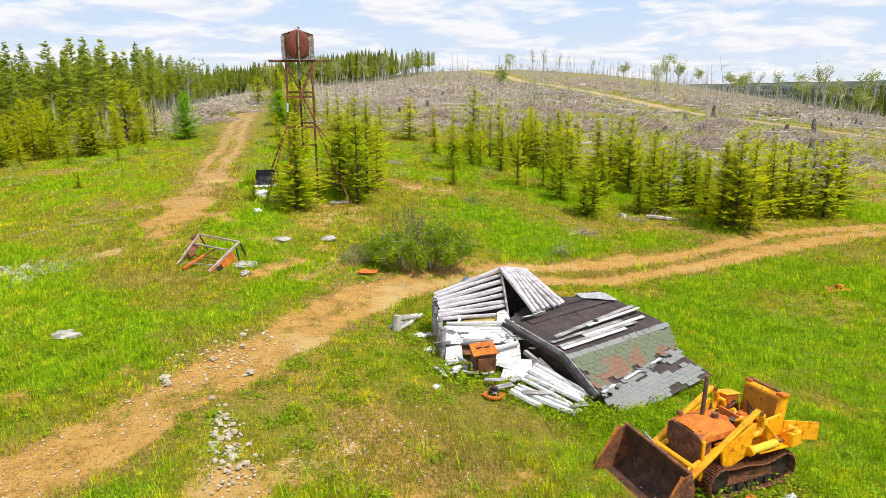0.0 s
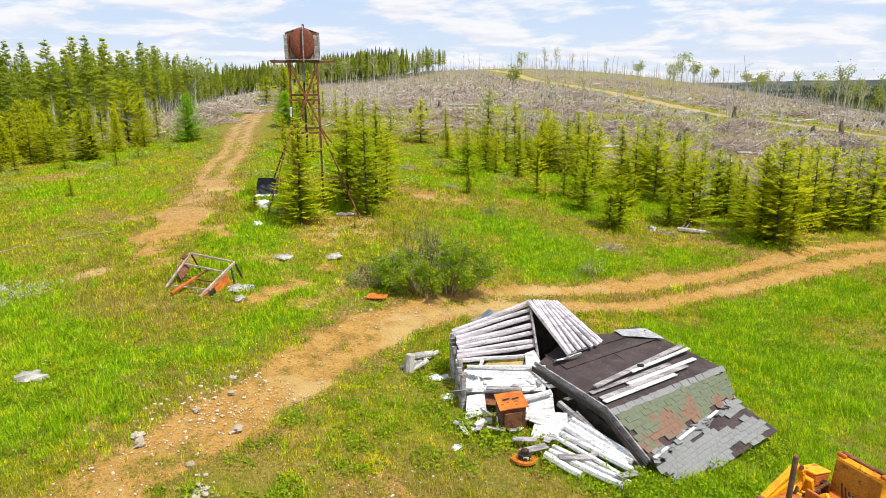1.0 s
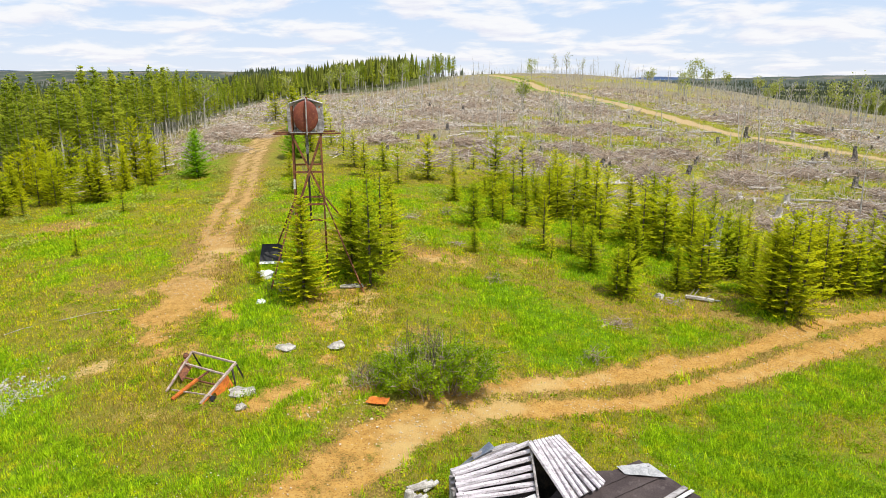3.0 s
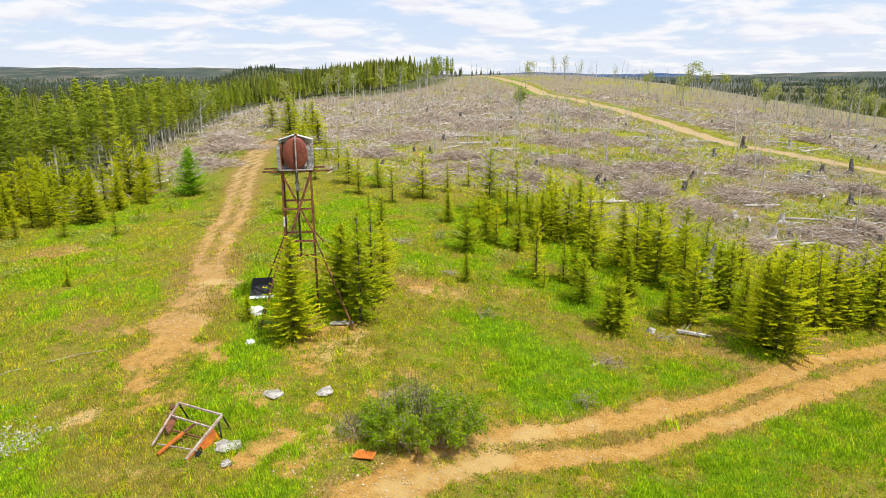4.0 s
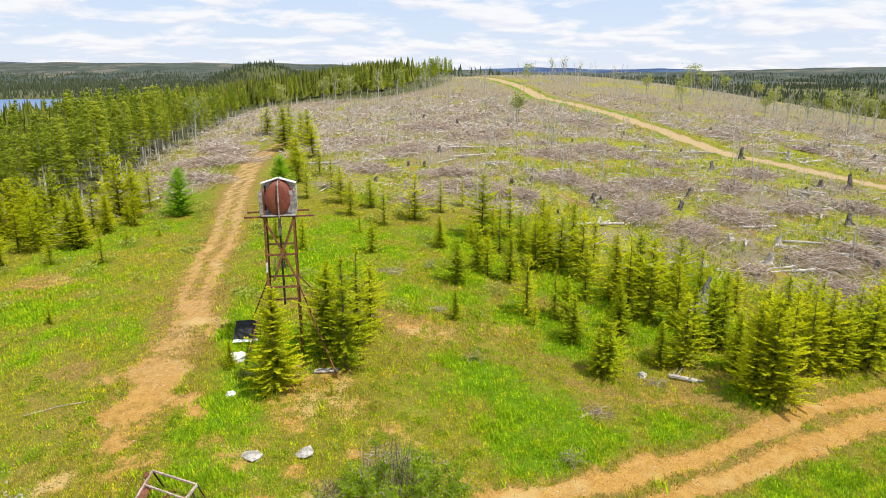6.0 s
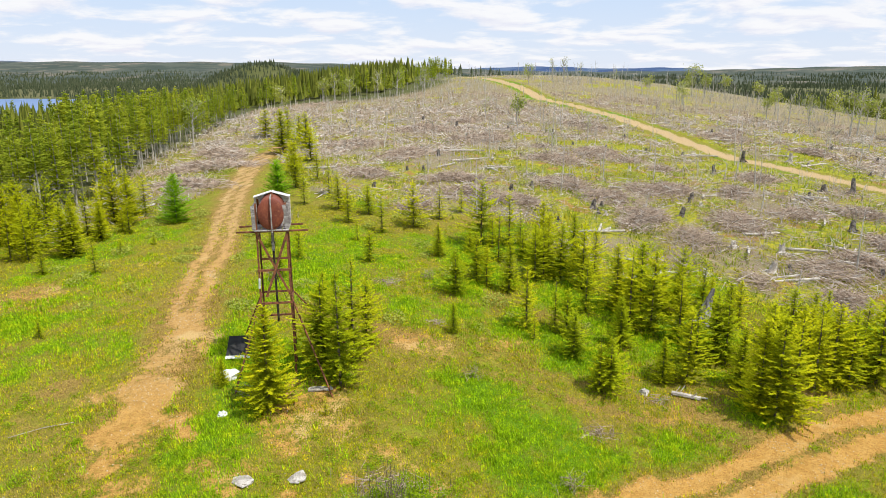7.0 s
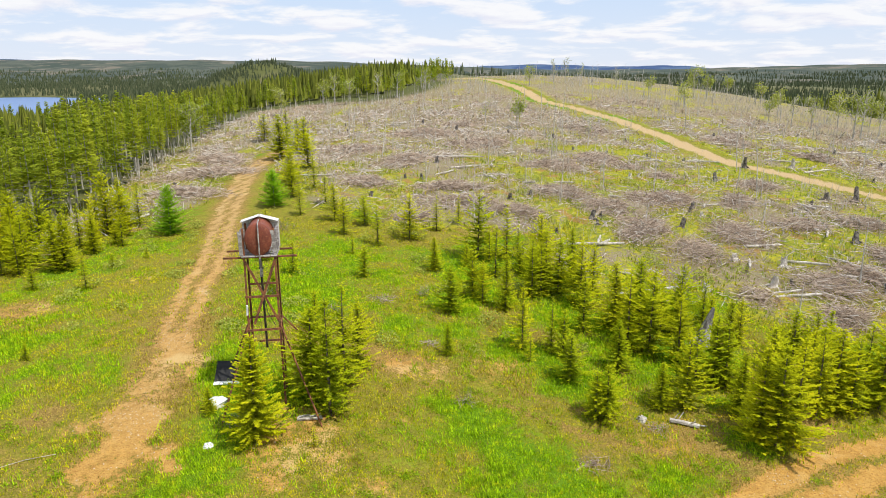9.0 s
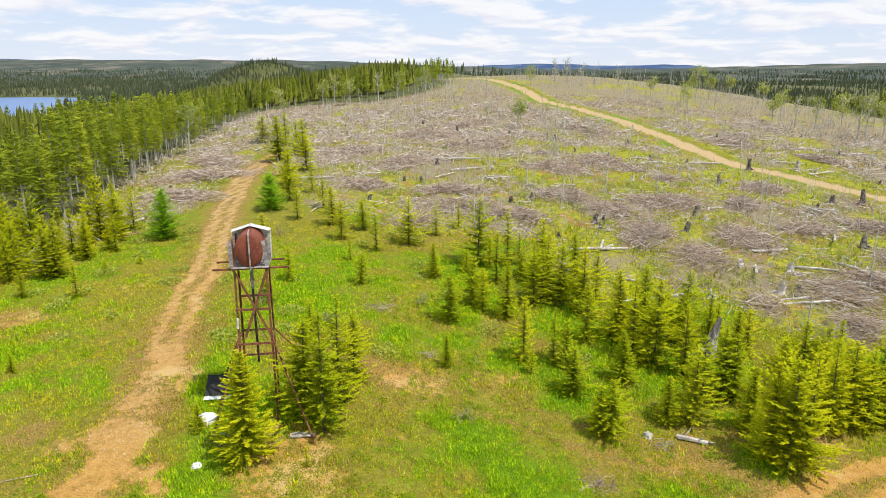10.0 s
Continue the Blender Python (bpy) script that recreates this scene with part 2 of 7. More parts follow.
thick = m.mix(m.ramp(n3, 0.3, 0.7), (0.055, 0.12, 0.004), (0.17, 0.29, 0.009))
grass = m.mix(m.ramp(m.math("ADD", lush, m.math("MULTIPLY", m.math("SUBTRACT", m.math("ADD", m.math("MULTIPLY", n2, 0.6), m.math("MULTIPLY", n3, 0.4))), 2.2)), 0.3, 0.75), grass, thick)
soil = m.mix(m.ramp(n2, 0.35, 0.7), (0.38, 0.205, 0.048), (0.51, 0.31, 0.09))
soil = m.mix(m.ramp(m.noise(6, 5, 0.75), 0.48, 0.62), soil, (0.52, 0.29, 0.07))
soil = m.mix(m.ramp(n4, 0.56, 0.74), soil, (0.62, 0.40, 0.14))
soil = m.mix(m.ramp(n3, 0.52, 0.64), soil, (0.27, 0.13, 0.035))
soil = m.mix(m.ramp(n1, 0.5, 0.66), soil, (0.52, 0.35, 0.135))
soil = m.mix(haul, soil, m.mix(n3, (0.36, 0.255, 0.13), (0.45, 0.33, 0.18)))
e = m.math("ADD", earth, m.math("MULTIPLY", m.math("SUBTRACT", m.math("ADD", m.math("MULTIPLY", n2, 0.5), m.math("MULTIPLY", n3, 0.5))), 2.6))
col = m.mix(m.ramp(e, 0.36, 0.62), grass, soil)
litter = m.mix(m.ramp(n3, 0.35, 0.65), (0.10, 0.065, 0.045), (0.33, 0.255, 0.195))
litter = m.mix(m.ramp(m.noise(0.8, 4, 0.7), 0.42, 0.6), litter, m.mix(n3, (0.17, 0.125, 0.09), (0.30, 0.26, 0.15)))
litter = m.mix(m.ramp(m.noise(5, 4, 0.75), 0.48, 0.6), litter, (0.20, 0.19, 0.06))
litter = m.mix(m.ramp(n4, 0.57, 0.72), litter, (0.5, 0.45, 0.39))
green = m.mix(m.ramp(n2, 0.4, 0.6), (0.15, 0.195, 0.016), (0.37, 0.34, 0.018))
green = m.mix(m.ramp(n3, 0.5, 0.66), green, (0.14, 0.12, 0.05))
green = m.mix(m.ramp(n1, 0.56, 0.64), green, (0.28, 0.17, 0.05))
wildmix = m.mix(m.ramp(m.math("ADD", moss, m.math("MULTIPLY", m.math("SUBTRACT", m.math("ADD", m.math("MULTIPLY", n2, 0.6), m.math("MULTIPLY", n3, 0.4))), 2.4)), 0.42, 0.68), litter, green)
b = m.math("ADD", brush, m.math("MULTIPLY", m.math("SUBTRACT", n2), 0.8))
col = m.mix(m.ramp(b, 0.38, 0.62), col, wildmix)
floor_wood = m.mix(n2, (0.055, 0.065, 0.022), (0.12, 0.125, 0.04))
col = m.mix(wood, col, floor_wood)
# distance haze put into colour: far land dark blue-green, farthest hills blue
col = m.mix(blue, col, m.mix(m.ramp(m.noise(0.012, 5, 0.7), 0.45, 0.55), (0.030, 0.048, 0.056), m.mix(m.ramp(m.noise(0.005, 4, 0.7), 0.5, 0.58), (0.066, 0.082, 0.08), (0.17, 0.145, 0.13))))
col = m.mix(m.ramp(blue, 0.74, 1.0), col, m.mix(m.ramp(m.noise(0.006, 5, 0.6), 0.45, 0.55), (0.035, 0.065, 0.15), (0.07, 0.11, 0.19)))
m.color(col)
m.bump(m.math("ADD", m.math("MULTIPLY", n3, 0.6), m.math("MULTIPLY", n4, 0.3)), 0.85, 0.09)
GROUND = m.m


# ---------------------------------------------------------------- mesh helpers
class Shape:
    """Collects faces for one mesh."""

    def __init__(self):
        self.v, self.f, self.n = [], [], 0

    def add(self, verts, faces):
        self.v.append(np.asarray(verts, float).reshape(-1, 3))
        k = self.n
        self.f += [tuple(i + k for i in f) for f in faces]
        self.n += len(self.v[-1])
        return self

    def quads(self, arr):
        """arr: N x 4 x 3 (or N x 3 x 3)."""
        arr = np.asarray(arr, float)
        n, c = arr.shape[:2]
        self.v.append(arr.reshape(-1, 3))
        self.f += (np.arange(n * c).reshape(n, c) + self.n).tolist()
        self.n += n * c
        return self

    def box(self, c, size, m=None, b=0.0):
        """A box round c, with its edges cut by b, turned by the matrix m about c."""
        h = np.array(size, float) / 2
        b = min(b, h.min() * 0.9)
        c = np.array(c, float)
        if b <= 0:
            s = np.array([(x, y, z) for x in (-1, 1) for y in (-1, 1) for z in (-1, 1)], float) * h
            f = [(0, 1, 3, 2), (4, 6, 7, 5), (0, 4, 5, 1), (2, 3, 7, 6), (0, 2, 6, 4), (1, 5, 7, 3)]
        else:
            s, idx, f = [], {}, []
            for x in (-1, 1):
                for y in (-1, 1):
                    for z in (-1, 1):
                        for a in range(3):
                            q = np.array((x, y, z)) * (h - b)
                            q[a] = (x, y, z)[a] * h[a]
                            idx[x, y, z, a] = len(s)
                            s.append(q)
            def key(vals, a):
                return idx[vals[0], vals[1], vals[2], a]
            for a in range(3):
                o, p = [(1, 2), (0, 2), (0, 1)][a]
                for sgn in (-1, 1):
                    ring = []
                    for u, w in ((-1, -1), (1, -1), (1, 1), (-1, 1)):
                        vals = [0, 0, 0]
                        vals[a], vals[o], vals[p] = sgn, u, w
                        ring.append(key(vals, a))
                    f.append(ring)
                for u in (-1, 1):
                    for w in (-1, 1):
                        q = []
                        for e, face in ((-1, o), (1, o), (1, p), (-1, p)):
                            vals = [0, 0, 0]
                            vals[a], vals[o], vals[p] = e, u, w
                            q.append(key(vals, face))
                        f.append(q)
            for x in (-1, 1):
                for y in (-1, 1):
                    for z in (-1, 1):
                        f.append([idx[x, y, z, a] for a in range(3)])
            s = np.array(s)
        if m is not None:
            s = s @ np.array(m.to_3x3()).T
        return self.add(s + c, f)

    def bar(self, p, q, w, d=None, b=0.0, up=(0, 0, 1)):
        """A square bar from p to q."""
        p, q = Vector(p), Vector(q)
        z = (q - p).normalized()
        u = Vector(up) if abs(z.dot(Vector(up))) < 0.95 else Vector((1, 0, 0))
        x = u.cross(z).normalized()
        m = Matrix((x, z.cross(x), z)).transposed()
        return self.box((p + q) / 2, (w, d or w, (q - p).length), m, b)

    def tube(self, pts, radii, n=8, caps=True):
        """A round tube through points."""
        pts = [Vector(p) for p in pts]
        if isinstance(radii, (int, float)):
            radii = [radii] * len(pts)
        rings, x = [], None
        for i, p in enumerate(pts):
            z = (pts[min(i + 1, len(pts) - 1)] - pts[max(i - 1, 0)]).normalized()
            if x is None:
                x = z.orthogonal().normalized()
            x = (x - z * x.dot(z)).normalized()
            y = z.cross(x)
            rings += [p + (x * math.cos(2 * math.pi * k / n) + y * math.sin(2 * math.pi * k / n)) * radii[i] for k in range(n)]
        f = [(i * n + k, i * n + (k + 1) % n, (i + 1) * n + (k + 1) % n, (i + 1) * n + k) for i in range(len(pts) - 1) for k in range(n)]
        if caps:
            f += [tuple(range(n))[::-1], tuple(range((len(pts) - 1) * n, len(pts) * n))]
        return self.add([tuple(r) for r in rings], f)

    def slab(self, outline, thick, m=None):
        """A flat polygon in x, y given a thickness downwards, then turned by m."""
        n = len(outline)
        v = [(x, y, 0) for x, y in outline] + [(x, y, -thick) for x, y in outline]
        f = [tuple(range(n)), tuple(range(2 * n - 1, n - 1, -1))] + [(i, i + n, (i + 1) % n + n, (i + 1) % n) for i in range(n)]
        if m is not None:
            v = [tuple(m @ Vector(p)) for p in v]
        return self.add(v, f)

    def plate(self, corners, thick, nx=1, ny=1, warp=0.0, rng=None):
        """A warped sheet between four corners (a, b, c, d in order) with a thickness."""
        a, b, c, d = [np.array(p, float) for p in corners]
        nrm = np.cross(b - a, d - a)
        nrm = nrm / np.linalg.norm(nrm)
        g = []
        for j in range(ny + 1):
            for i in range(nx + 1):
                u, w = i / nx, j / ny
                q = a * (1 - u) * (1 - w) + b * u * (1 - w) + c * u * w + d * (1 - u) * w
                g.append(q + nrm * (rng.uniform(-warp, warp) if warp and rng else 0))
        g = np.array(g)
        k, n = nx + 1, len(g)
        f = [(j * k + i, j * k + i + 1, (j + 1) * k + i + 1, (j + 1) * k + i) for j in range(ny) for i in range(nx)]
        f += [tuple(i + n for i in q[::-1]) for q in f]
        rim = [i for i in range(k)] + [j * k + nx for j in range(1, ny + 1)] + [ny * k + i for i in range(nx - 1, -1, -1)] + [j * k for j in range(ny - 1, 0, -1)]
        f += [(rim[i], rim[i] + n, rim[(i + 1) % len(rim)] + n, rim[(i + 1) % len(rim)]) for i in range(len(rim))]
        return self.add(np.r_[g, g - nrm * thick], f)

    def lump(self, c, r, rng, rough=0.25, flat=0.6, rings=4, n=7):
        """An uneven stone."""
        v = [(c[0], c[1], c[2] - r * flat)]
        for i in range(1, rings):
            a = math.pi * (i / rings) - math.pi / 2
            for k in range(n):
                t = 2 * math.pi * k / n
                s = r * rng.uniform(1 - rough, 1 + rough)
                v.append((c[0] + s * math.cos(a) * math.cos(t), c[1] + s * math.cos(a) * math.sin(t), c[2] + s * math.sin(a) * flat))
        v.append((c[0], c[1], c[2] + r * flat * rng.uniform(0.8, 1.1)))
        f = [(0, 1 + (k + 1) % n, 1 + k) for k in range(n)]
        for i in range(rings - 2):
            f += [(1 + i * n + k, 1 + i * n + (k + 1) % n, 1 + (i + 1) * n + (k + 1) % n, 1 + (i + 1) * n + k) for k in range(n)]
        top, last = len(v) - 1, 1 + (rings - 2) * n
        f += [(last + k, last + (k + 1) % n, top) for k in range(n)]
        return self.add(v, f)

    def mesh(self, name, mat, smooth=False):
        me = bpy.data.meshes.new(name)
        me.from_pydata(np.concatenate(self.v).tolist(), [], self.f)
        me.materials.append(mat)
        if smooth:
            me.shade_smooth()
        me.update()
        return me


def part(name, shape, mat, parent=None, label="", smooth=False):
    """Links a shape as one mesh object under a thing or a part."""
    ob = new(name, shape if isinstance(shape, bpy.types.Mesh) else shape.mesh(name, mat, smooth))
    if parent is not None:
        ob.parent = parent
    return tagged(ob, label)


def thing(name, label, category, at=(0, 0, 0), turn=0.0, group="", kind=""):
    """An empty at the base of a thing."""
    ob = new(name)
    ob.empty_display_size = 0.2
    ob.matrix_basis = pose(*at, 0, 0, turn)
    return tagged(ob, label, category, group, kind)


def smooth_noise(x, y, scale, seed=0):
    """Even value noise in 0..1 for arrays."""
    u, w = np.asarray(x, float) / scale + 17.3 * seed, np.asarray(y, float) / scale - 9.1 * seed
    i, j = np.floor(u), np.floor(w)
    fu, fw = u - i, w - j
    fu, fw = fu * fu * (3 - 2 * fu), fw * fw * (3 - 2 * fw)

    def rnd(a, b):
        s = np.sin(a * 127.1 + b * 311.7 + seed * 74.7) * 43758.5453
        return s - np.floor(s)

    return (rnd(i, j) * (1 - fu) + rnd(i + 1, j) * fu) * (1 - fw) + (rnd(i, j + 1) * (1 - fu) + rnd(i + 1, j + 1) * fu) * fw


def cloudy(x, y, scale, seed=0):
    return 0.55 * smooth_noise(x, y, scale, seed) + 0.3 * smooth_noise(x, y, scale / 2.3, seed + 1) + 0.15 * smooth_noise(x, y, scale / 5.1, seed + 2)


# height of the land: broad swells, x centre, y centre, spread
NEAR = [(1.43, -9, 31, 9), (-0.26, 12, 27, 7), (0.49, 2, 40, 9), (0.8, -2, 12, 8), (-0.82, 24, 47, 10), (1.09, -22, 40, 12),
        (0.6, -11, 16, 8), (0.58, 15, 33, 6), (2.28, 0, 70, 22), (1.87, 0, 110, 35), (1.28, -30, 70, 18), (0.46, 45, 90, 25),
        (2.7, 60, 50, 40)]
BROAD = [(2.6, 65, 140, 40), (7.43, -20, 180, 60), (7.56, 55, 235, 60), (11.2, 0, 320, 80), (16.5, -65, 510, 105), (4.51, -130, 430, 80),
         (3.83, -90, 90, 45), (2.11, 200, 200, 110), (-15.34, -280, 350, 150), (-11.01, 300, 420, 150), (-15.26, 300, 60, 150),
         (-10.15, -320, 60, 150)]
# height, x centre, y centre, spread along x and y
FAR = [(-20, -560, 720, 270, 250), (26, -272, 930, 46, 70), (7, -230, 930, 130, 110), (-8, -430, 780, 95, 150), (11, -330, 800, 65, 170), (-5, -200, 380, 60, 110), (58, -1700, 2500, 1100, 420), (24, -500, 2300, 500, 300), (-22, 640, 760, 290, 290),
       (34, 1500, 2300, 700, 330), (-6, 1000, 1350, 500, 260), (62, 330, 3800, 420, 300), (40, 1100, 3900, 260, 300), (22, 2600, 2600, 900, 500), (30, -3000, 2600, 900, 600)]
LAKE_Z = -14.5


def land(x, y):
    """The height of the ground at x, y (numbers or arrays)."""
    z = 0.43 + 0 * x
    for a, cx, cy, s in NEAR + BROAD:
        z = z + a * np.exp(-((x - cx) ** 2 + (y - cy) ** 2) / (2 * s * s))
    for a, cx, cy, sx, sy in FAR:
        z = z + a * np.exp(-((x - cx) ** 2 / (2 * sx * sx) + (y - cy) ** 2 / (2 * sy * sy)))
    far = np.clip((np.hypot(x, y - 20) - 60) / 400, 0, 1)
    z = z + far * (1.5 * np.sin(x / 37 + y / 61) + 1.5 * np.sin(x / 83 - y / 47 + 1) + 3 * far * np.sin(x / 230 + 2) * np.sin(y / 190))
    return z + 0.05 * np.sin(x * 0.9 + 1.3 * np.sin(y * 0.5)) * np.sin(y * 0.8 + x * 0.3)


def ease(x, lo, hi):
    u = np.clip((x - lo) / (hi - lo), 0, 1)
    return u * u * (3 - 2 * u)


def along(x, y, line):
    """Distance from a line of points, signed to its left, and how far along it."""
    best, side, where, run = np.full(np.shape(x), 1e9), np.zeros(np.shape(x)), np.zeros(np.shape(x)), 0.0
    for (ax, ay), (bx, by) in zip(line[:-1], line[1:]):
        dx, dy = bx - ax, by - ay
        size = math.hypot(dx, dy)
        u = np.clip(((x - ax) * dx + (y - ay) * dy) / size**2, 0, 1)
        d = np.hypot(x - ax - u * dx, y - ay - u * dy)
        nearer = d < best
        best = np.where(nearer, d, best)
        side = np.where(nearer, np.sign(dx * (y - ay) - dy * (x - ax)), side)
        where = np.where(nearer, run + u * size, where)
        run += size
    return best * side, where


ROAD = [(-12.5, 4.5), (-8.6, 9.2), (-6.6, 11.7), (-5.2, 13.9), (-4.3, 15.9), (-3.4, 17.9), (-2.2, 19.9), (-0.3, 21.9), (1.0, 22.7), (3.9, 23.9), (7.0, 25.4),
        (10.6, 27.2), (14.9, 29.7), (18.4, 31.4), (25.0, 34.5), (34.0, 38.5), (46.0, 47.0)]
TRAIL = [(-8.0, 19.5), (-10.3, 22.2), (-11.1, 25.5), (-11.2, 28.6), (-11.7, 31.5), (-12.4, 35.0), (-13.9, 40.3), (-15.3, 45.4), (-16.5, 51.9), (-19.0, 62.1), (-21.6, 73.0), (-24.1, 86.6),
         (-25.0, 100.0)]
HAUL = [(70.0, 45.0), (54.0, 66.0), (44.6, 79.2), (42.3, 82.7), (39.2, 89.3), (35.0, 95.0), (33.6, 103.4), (32.0, 116.9), (28.5, 134.1), (23.5, 147.9), (16.9, 161.0), (14.0, 186.8), (7.2, 218.2),
        (-2.0, 240.0), (-16.0, 280.0)]
FOREST_EDGE = [(-70.0, 20.0), (-48.0, 46.0), (-36.5, 57.0), (-32.5, 62.0), (-33.5, 72.7), (-37.5, 89.4), (-42.3, 117.6), (-45.9, 146.3), (-46.0, 165.0), (-36.0, 170.0), (-22.8, 165.0),
               (-14.0, 172.0), (-6.0, 192.0), (-3.0, 215.0), (-12.0, 260.0), (-60.0, 330.0)]


def covers(x, y):
    """Masks of what covers the ground: earth, brush, lush, wood, moss, far blue (distance haze as colour), worn turf,
    haul road.
    """
    wob = cloudy(x, y, 3.0, 3) - 0.5
    d, s = along(x, y, ROAD)
    d = d + 0.8 * wob
    patchy = cloudy(x, y, 1.5, 57)
    solid = (1 - ease(np.abs(d + 0.5 * (patchy - 0.5)), 0.2, 1.95)) * (0.14 + 0.98 * patchy) + 0.26 * np.exp(-((np.abs(d) - 0.62) / 0.3) ** 2)
    ruts = 0.82 * np.exp(-((np.abs(d) - 0.78) / 0.46) ** 2) + 0.31 * (1 - ease(np.abs(d), 0.7, 1.6)) + 0.4 * (patchy - 0.5)
    split = ease(s, 21.0, 26.0)
    earth = solid * (1 - split) + np.clip(ruts, 0, 1) * split
    d2, s2 = along(x, y, TRAIL)
    d2 = d2 + 0.7 * wob
    t1 = (0.50 + 0.36 * ease(cloudy(x, y, 1.9, 27), 0.32, 0.62)) * (1 - ease(np.abs(d2), 0.4, 1.9)) * (0.42 + 0.58 * ease(s2, 6, 11))
    t2 = np.clip(np.exp(-((np.abs(d2) - 0.62) / 0.4) ** 2) + 0.2, 0, 1) * (np.abs(d2) < 1.6) * (0.60 + 0.3 * cloudy(x, y, 2.0, 28))
    sp2 = ease(s2, 17, 23)
    earth = np.maximum(earth, t1 * (1 - sp2) + t2 * sp2)
    d3, _ = along(x, y, HAUL)
    earth = np.maximum(earth, 0.9 * (1 - ease(np.abs(d3 + 1.2 * wob), 1.0, 2.1)))
    # scattered bare spots in the clearing
    spots = cloudy(x, y, 4.5, 8)
    near = 1 - ease(np.hypot(x + 2, y - 24), 18, 34)
    earth = np.maximum(earth, near * 0.52 * ease(spots, 0.60, 0.76))
    for cx, cy, r, a in ((-1.2, 11.6, 2.0, 0.46), (-6.1, 21.3, 0.7, 0.7), (-11.2, 25.6, 1.0, 0.6), (-4.0, 22.4, 1.1, 0.55), (-9.4, 24.4, 1.0, 0.5), (6.9, 26.4, 0.8, 0.6), (3.0, 36.5, 2.4, 0.42),
                        (9.5, 31.8, 2.2, 0.42), (-0.2, 35.5, 2.0, 0.40), (-24.0, 42.0, 3.4, 0.45), (-19.5, 47.0, 2.0, 0.4), (14.0, 22.8, 1.3, 0.4), (-3.6, 10.0, 0.9, 0.8), (-6.0, 12.4, 1.5, 0.45), (-6.6, 15.4, 1.4, 0.42), (-5.6, 16.8, 1.2, 0.42), (-4.1, 11.4, 1.0, 0.5), (-15.6, 21.6, 1.6, 0.6), (-3.4, 22.9, 1.3, 0.5), (-9.0, 17.4, 0.6, 0.4), (-3.0, 14.0, 0.7, 0.5), (-0.2, 9.8, 1.4, 0.5), (5.4, 25.9, 1.0, 0.5),
                        (-11.7, 27.3, 1.3, 0.8), (-11.1, 25.6, 0.9, 0.75), (-9.8, 28.3, 0.8, 0.7), (-8.9, 27.3, 0.6, 0.65), (-12.1, 23.4, 0.8, 0.65), (-10.5, 18.2, 0.7, 0.55), (7.6, 26.8, 1.0, 0.75), (-12.1, 30.4, 1.5, 0.7), (-12.4, 33.0, 1.3, 0.6),
                        (-10.4, 23.8, 0.6, 0.6), (-5.3, 22.6, 0.9, 0.6), (-4.5, 21.2, 0.9, 0.6), (2.5, 24.6, 0.8, 0.5), (-1.7, 36.2, 1.5, 0.5), (16.5, 33.8, 1.0, 0.5), (-9.3, 13.2, 0.7, 0.5), (-7.4, 14.2, 0.9, 0.5), (1.5, 10.6, 0.8, 0.5), (-2.6, 10.6, 0.9, 0.5),
                        (-5.2, 22.7, 0.80, 0.62), (-9.2, 27.6, 0.55, 0.62), (-10.2, 24.4, 0.70, 0.62), (-1.7, 35.8, 1.10, 0.62), (-4.6, 24.4, 0.50, 0.62), (-3.1, 22.8, 0.60, 0.62), (-5.7, 21.9, 0.70, 0.62), (-13.7, 29.6, 0.90, 0.62), (-2.8, 25.6, 0.50, 0.62)):
        earth = np.maximum(earth, a * np.exp(-(((x - cx) ** 2 + (y - cy) ** 2) / r**2) ** 1.5) * (0.7 + 0.6 * cloudy(x, y, 1.2, 5)))
    start = np.interp(x, [-60, -31, -27, -19, -12, -4, 3, 9, 14, 20, 30, 60], [70, 58, 58, 78, 66, 56, 55, 53, 49, 43, 41, 48]) + 20 * (cloudy(x, y, 12.0, 11) - 0.5)
    brush = ease(y - start, -3, 4) * (1 - ease(3.0 - np.abs(d2), 0, 1.2)) * (1 - ease(4.0 - np.abs(d3), 0, 2))
    lush = np.clip(1.35 * cloudy(x, y, 6.5, 21) - 0.28, 0, 1)
    for cx, cy, r, a in ((9.5, 20.0, 5.0, 0.9), (-10.5, 15.0, 3.5, 0.55), (1.5, 29.6, 4.0, 0.55), (5.3, 30.8, 1.8, 0.55), (5.0, 38.0, 3.5, 0.7), (6.5, 15.5, 3.0, 0.5), (-21.0, 39.0, 5.0, 0.5), (3.0, 11.5, 2.5, 0.5), (-1.0, 45.0, 5.0, 0.4), (1.4, 31.6, 2.4, 0.95), (2.9, 29.5, 1.8, 0.95), (1.0, 44.0, 3.5, 0.8), (7.0, 36.0, 2.2, 0.8), (4.2, 28.3, 4.2, 0.95), (8.6, 29.3, 2.4, 0.8), (6.4, 34.6, 2.6, 0.9), (-6.5, 19.0, 1.8, 0.7), (-8.1, 16.7, 2.2, 0.8), (-22.0, 39.0, 4.0, 0.7), (9.4, 23.2, 3.0, 0.95)):
        lush = np.maximum(lush, a * np.exp(-((x - cx + 3 * wob) ** 2 + (y - cy - 2 * wob) ** 2) / r**2) * (0.45 + 0.9 * cloudy(x, y, 2.2, 29)))
    for cx, cy, r in ((-0.8, 11.8, 2.6), (-1.5, 25.5, 2.2), (-14.0, 29.0, 3.5), (8.5, 32.0, 2.6), (-3.0, 35.0, 3.0), (12.0, 22.5, 2.0)):
        lush = lush * (1 - 0.85 * np.exp(-((x - cx) ** 2 + (y - cy) ** 2) / r**2))
    lush = np.clip(lush + 0.7 * (cloudy(x, y, 1.3, 77) - 0.5), 0, 1)
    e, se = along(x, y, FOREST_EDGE)
